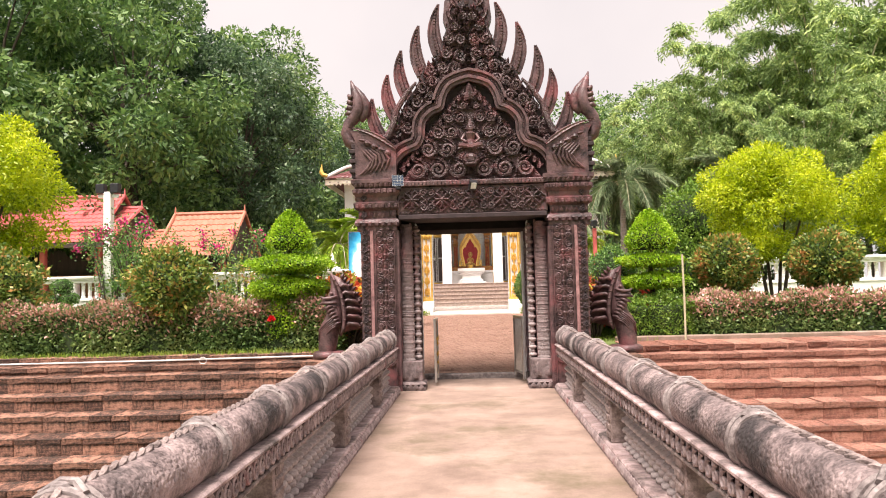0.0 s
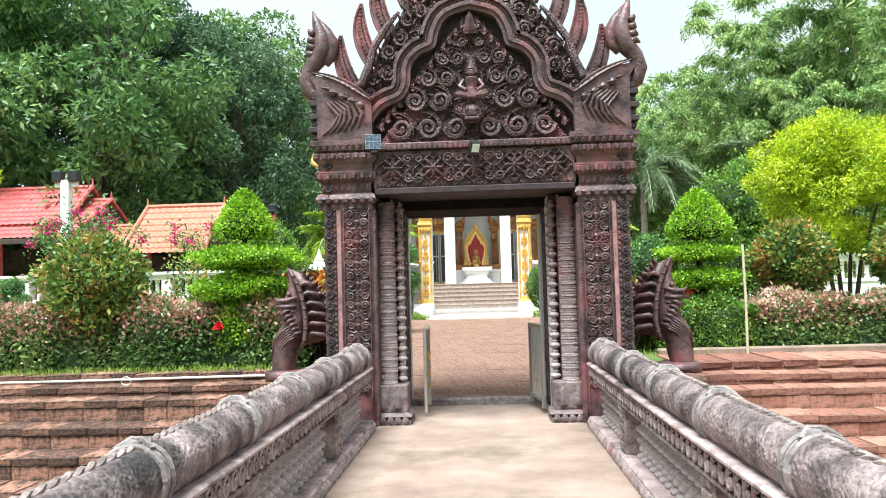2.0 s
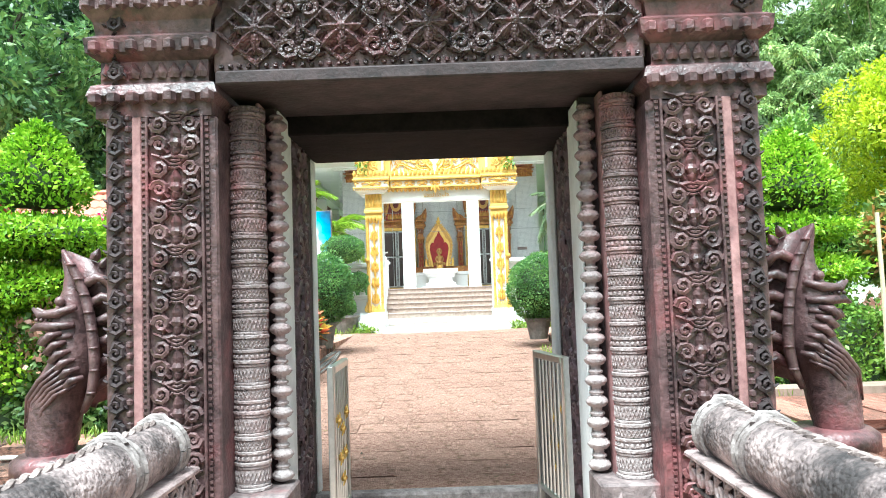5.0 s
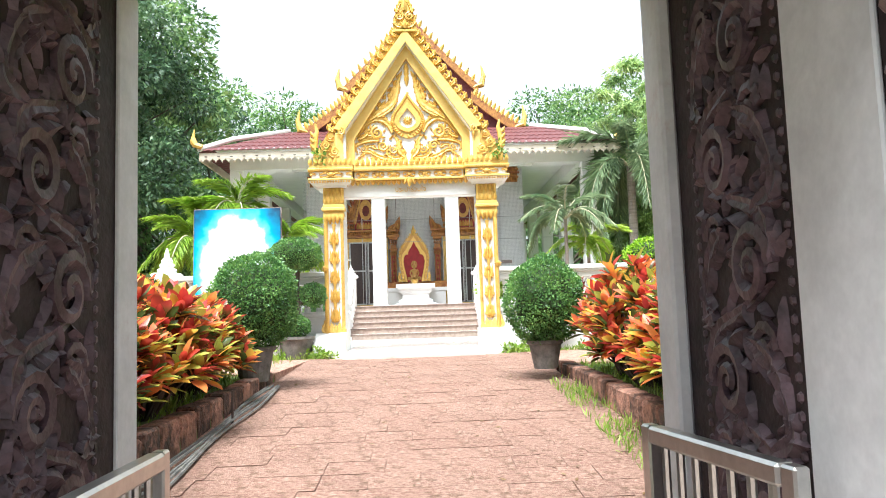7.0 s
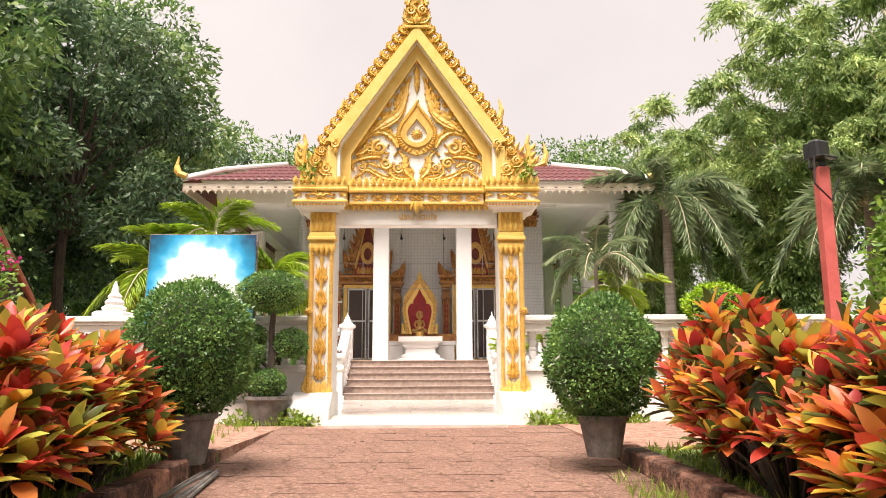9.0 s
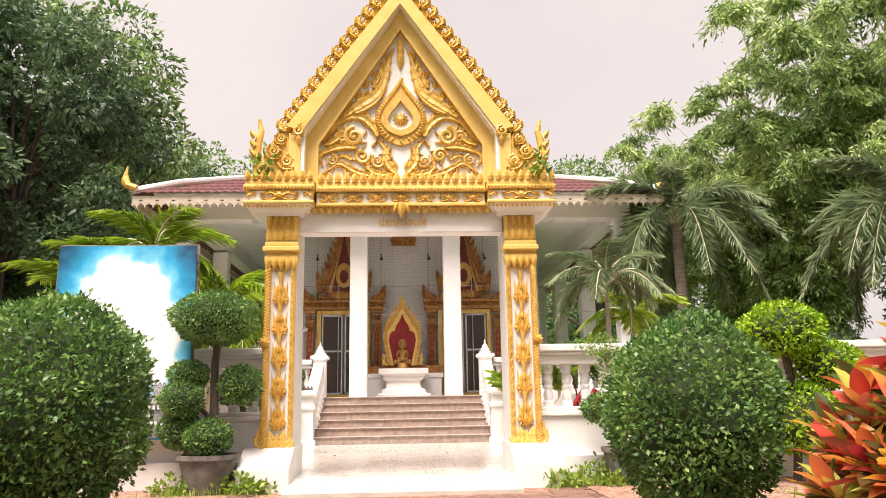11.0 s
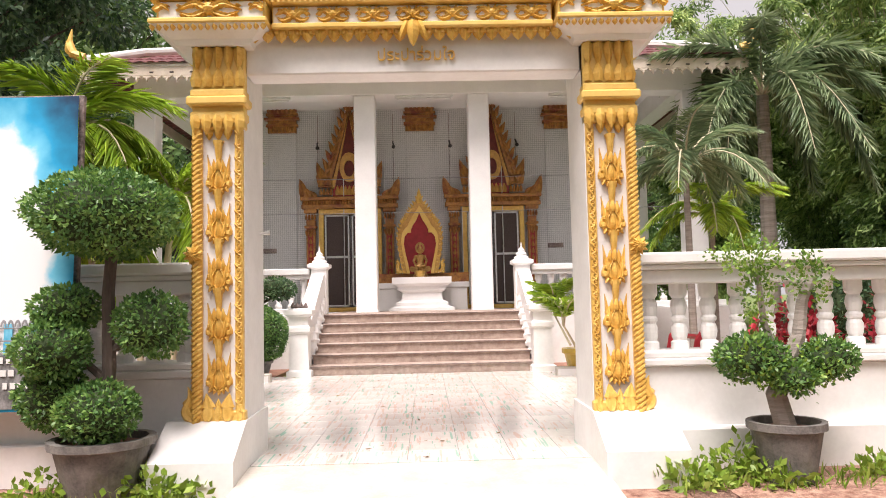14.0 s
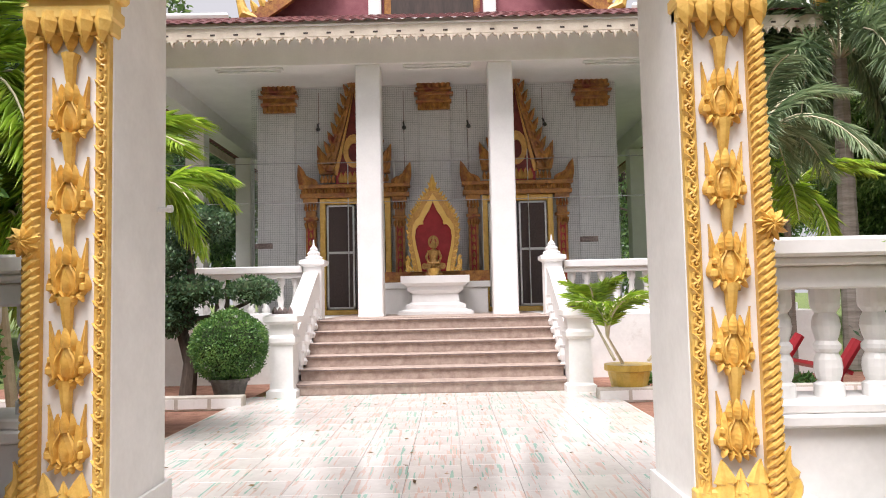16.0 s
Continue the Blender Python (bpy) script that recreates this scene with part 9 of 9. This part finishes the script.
for x in (-2.7, -1.2, 0.3, 2.0):
    put("post", G().box(x - 0.08, x + 0.08, -1.8, -1.64, 0.0, 2.35, 0.01), M_RED_POST, op)
put("veranda_rail", G().box(-2.8, 2.0, -1.78, -1.68, 0.7, 0.8, 0.01), M_OLD_GOLD, op)

# ---- grass and fallen leaves ----
rngg = np.random.default_rng(77)


def grass(name, label, x0, x1, y0, y1, zf, n, h):
    p = np.stack([rngg.uniform(x0, x1, n), rngg.uniform(y0, y1, n), np.zeros(n)], 1)
    keep = np.sin(p[:, 0] * 2.3 + 1.0) * np.cos(p[:, 1] * 3.1) + rngg.normal(size=n) * 0.6 > -0.3
    p = p[keep]
    p[:, 2] = [zf(y) for y in p[:, 1]]
    ax = rngg.normal(size=p.shape) * 0.35 + np.array([0, 0, 1.0])
    L = h * rngg.uniform(0.5, 1.4, len(p))
    tagged(put(name, leaf_cloud(name, p, ax, L, L * 0.12, rngg), L_GRASS), label, "grass", kind="stuff")


grass("lawn_grass", "rough grass along the top of the bank", -13, -2.7, 13.45, 14.6, lambda y: garden_z(y) - 0.02, 9000, 0.1)
grass("lawn_grass", "rough grass behind the hedges", -13, -2.3, 14.8, 24, lambda y: garden_z(y) - 0.02, 12000, 0.14)
grass("lawn_grass", "rough grass behind the hedges", 3.5, 13, 15.8, 24, lambda y: garden_z(y) - 0.02, 9000, 0.14)
grass("edge_grass", "grass tufts along the path kerb", PATH_R - 0.35, PATH_R + 0.25, 14.5, 20.5, lambda y: path_z(y) + 0.0, 2600, 0.09)
grass("edge_grass", "thin grass in the croton beds", PATH_R + 0.2, 3.5, 14.6, 21.2, lambda y: garden_z(y) - 0.03, 5000, 0.1)
grass("edge_grass", "thin grass in the croton beds", -3.9, PATH_L - 0.2, 14.6, 21.2, lambda y: garden_z(y) - 0.03, 5000, 0.1)
grass("edge_grass", "weeds at the foot of the white wall", -2.8, -1.75, 24.55, 24.95, lambda y: garden_z(y) - 0.02, 320, 0.1)
grass("edge_grass", "weeds at the foot of the white wall", 1.5, 3.0, 24.6, 25.1, lambda y: garden_z(y) - 0.02, 420, 0.11)


def litter(name, label, x0, x1, y0, y1, zf, n, size):
    p = np.stack([rngg.uniform(x0, x1, n), rngg.uniform(y0, y1, n), np.zeros(n)], 1)
    p[:, 2] = [zf(y) + 0.012 for y in p[:, 1]]
    a = rngg.uniform(0, 6.28, n)
    ax = np.stack([np.cos(a), np.sin(a), rngg.uniform(-0.05, 0.25, n)], 1)
    L = size * rngg.uniform(0.5, 1.5, n)
    tagged(put(name, leaf_cloud(name, p, ax, L, L * 0.4, rngg, up=np.array([0, 0, 1.0])), L_DRY), label, "fallen leaves", kind="stuff")


litter("fallen_leaves", "dry fallen leaves on the pale tiles", -2.6, 2.0, 25.4, 32, lambda y: 0.852, 170, 0.05)
litter("fallen_leaves", "dry fallen leaves on the laterite path", PATH_L + 0.1, PATH_R - 0.1, 13.6, 23.6, path_z, 260, 0.05)


# ---- stones, paving and tiles, piece by piece ----
def rough_block(seed, c=0.035):
    rr = random.Random(seed)
    g = G().box(0, 1, 0, 1, 0, 1, c)
    g.v = [(a + rr.uniform(-0.01, 0.01), b + rr.uniform(-0.02, 0.02), d + rr.uniform(-0.03, 0.03)) for a, b, d in g.v]
    return g


BANK = [(13.4, 0.5), (12.95, 0.38), (12.5, 0.25), (12.0, 0.0), (11.5, -0.25), (11.0, -0.5), (10.5, -0.75), (10.0, -1.0), (9.5, -1.25), (9.0, -1.5)]
for s, mat, word in ((-1, M_LATERITE, "dark brown"), (1, M_LATERITE_RED, "brick-red")):
    bed = G()
    for i, (y, z) in enumerate(BANK):
        nxt = BANK[i - 1][0] if i else (13.8 if s < 0 else 14.64)
        a, b = (2.62, 60) if y > 11.2 else (1.66, 60)
        bed.box(min(s * a, s * b), max(s * a, s * b), y + 0.03, nxt + 0.06, -1.76, z - 0.025)
    root = tagged(put("stepped_bank", bed, mat), word + " laterite stepped bank going down into the moat", "stepped bank", kind="structure")
    kinds = []
    for k in range(5):
        me = rough_block(500 + k).mesh("stone")
        me.materials.append(mat)
        kinds.append(me)
    rr = random.Random(17 + s)
    count = 0
    rest = G()
    for i, (y, z) in enumerate(BANK):
        nxt = BANK[i - 1][0] if i else (y + 0.42 if s < 0 else 14.64)
        low = BANK[i + 1][1] if i + 1 < len(BANK) else -1.75
        x = 2.64 if y > 11.2 else 1.7
        end = 15.0
        while x < end:
            w = rr.uniform(0.28, 0.52)
            hgt = z - low + 0.02
            # a step is a face block and a proud tread slab
            for z0, z1, y0, y1 in ((z - hgt, z - 0.085, y + 0.015, y + 0.3), (z - 0.08, z + rr.uniform(-0.008, 0.012), y - 0.004 + rr.uniform(-0.012, 0.012), nxt + 0.04)):
                wx = w - 0.008
                xa = x if s > 0 else -x - wx
                if count < 300 and x < 9:
                    o = new("stone", rr.choice(kinds))
                    o.parent, o.location, o.scale = root, (xa, y0, z0), (wx, y1 - y0, z1 - z0)
                    count += 1
                else:
                    rest.box(xa, xa + wx, y0, y1, z0, z1, 0.015)
            x += w
    tagged(put("stone_courses", rest, mat, root), kind="stuff")
kerb_r = G().box(2.7, 13, 14.68, 14.88, 0.46, 0.58, 0.02)
tagged(put("kerb", kerb_r, M_DECK), "pale kerb along the hedge foot", "kerb", kind="structure")

pb = G()
ysp = [13.46, 15.0, 17.7, 20.5, 24.0, 25.0]
pb.add([(x, y, path_z(y) - dz) for y in ysp for x, dz in ((PATH_L, 0.012), (PATH_R, 0.012))], [(2 * i, 2 * i + 1, 2 * i + 3, 2 * i + 2) for i in range(len(ysp) - 1)])
path = tagged(put("path", pb, M_PATH), "worn reddish laterite paving rising to the golden gate", "path", kind="structure")
kinds = []
for k in range(5):
    me = rough_block(600 + k, 0.012).mesh("paving_stone")
    me.materials.append(M_PATH)
    kinds.append(me)
rr = random.Random(3)
y = 13.5
count = 0
while y < 24.6:
    d = rr.uniform(0.3, 0.36)
    x = PATH_L + rr.uniform(-0.2, 0)
    slope = math.degrees(math.atan2(path_z(y + d) - path_z(y), d))
    while x < PATH_R and count < 330:
        w = rr.uniform(0.32, 0.5)
        xa, xb = max(x, PATH_L), min(x + w, PATH_R)
        if xb - xa > 0.1 and not (y > 23.9 and xb > -1.52 and xa < 1.18):
            o = new("paving_stone", rr.choice(kinds))
            o.parent = path
            o.matrix_local = pose(xa, y, path_z(y) - 0.06 + rr.uniform(-0.004, 0.004), slope, 0, rr.uniform(-0.6, 0.6)) @ Matrix.Diagonal((xb - xa - 0.002, d - 0.002, 0.06, 1))
            count += 1
        x += w
    y += d
wide = G().box(-8, PATH_L, 21.3, 25.4, 0.4, 0.742).box(PATH_R, 8, 21.3, 25.4, 0.4, 0.742)
tagged(put("court_apron", wide, M_PATH), "worn laterite apron before the white wall", "paving", kind="structure")
for s, xe in ((-1, PATH_L), (1, PATH_R)):
    cr = thing("path_kerb", "low laterite kerb along the planting bed", "kerb", (xe, 0, 0), group="path kerbs")
    y = 13.9
    while y < 21.2:
        ln = rr.uniform(0.35, 0.5)
        put("kerb_stone", G().box(min(0, s * 0.2), max(0, s * 0.2), y, y + ln - 0.015, path_z(y) - 0.1, max(path_z(y) + 0.06, garden_z(y) + 0.04) + rr.uniform(-0.015, 0.015), 0.02), M_LATERITE, cr)
        y += ln


def tile_material():
    m = material("glazed_floor_tile", (0.6, 0.56, 0.525), (0.72, 0.685, 0.65), 2.5, 0.16, 0.02, fine=20, spread=0.25)
    n, l = m.node_tree.nodes, m.node_tree.links
    b = n["Principled BSDF"]
    old = b.inputs["Base Color"].links[0].from_socket
    co = n.new("ShaderNodeTexCoord")
    mp = n.new("ShaderNodeMapping")
    mp.inputs["Scale"].default_value = (18, 1.0, 1)
    info = n.new("ShaderNodeObjectInfo")
    ad = n.new("ShaderNodeVectorMath")
    sc = n.new("ShaderNodeVectorMath")
    sc.operation = "SCALE"
    sc.inputs[3].default_value = 30
    l.new(info.outputs["Random"], sc.inputs[0])
    l.new(co.outputs["Object"], ad.inputs[0])
    l.new(sc.outputs[0], ad.inputs[1])
    l.new(ad.outputs[0], mp.inputs["Vector"])
    nz = n.new("ShaderNodeTexNoise")
    nz.inputs["Scale"].default_value, nz.inputs["Detail"].default_value = 1.6, 2
    l.new(mp.outputs[0], nz.inputs["Vector"])
    r = n.new("ShaderNodeValToRGB")
    r.color_ramp.interpolation = "CONSTANT"
    cols = [(0.0, (0.4, 0.82, 0.7)), (0.36, (1, 1, 1)), (0.6, (1.0, 0.76, 0.68)), (0.7, (0.45, 0.85, 0.74))]
    while len(r.color_ramp.elements) < len(cols):
        r.color_ramp.elements.new(0.5)
    for i, (p, c) in enumerate(cols):
        r.color_ramp.elements[i].position, r.color_ramp.elements[i].color = p, (*c, 1)
    l.new(nz.outputs["Fac"], r.inputs[0])
    mx = n.new("ShaderNodeMix")
    mx.data_type, mx.blend_type = "RGBA", "MULTIPLY"
    mx.inputs["Factor"].default_value = 0.8
    l.new(old, mx.inputs["A"])
    l.new(r.outputs[0], mx.inputs["B"])
    l.new(mx.outputs["Result"], b.inputs["Base Color"])
    return m


M_TILE = tile_material()
me = G().box(0.0015, 0.3985, 0.0015, 0.3985, 0, 0.02, 0.001).mesh("tile")
me.materials.append(M_TILE)
for i in range(12):
    for j in range(17):
        o = new("tile", me)
        o.parent, o.location = tile_bed, (-2.7 + 0.4 * i, 25.32 + 0.4 * j, 0.832)
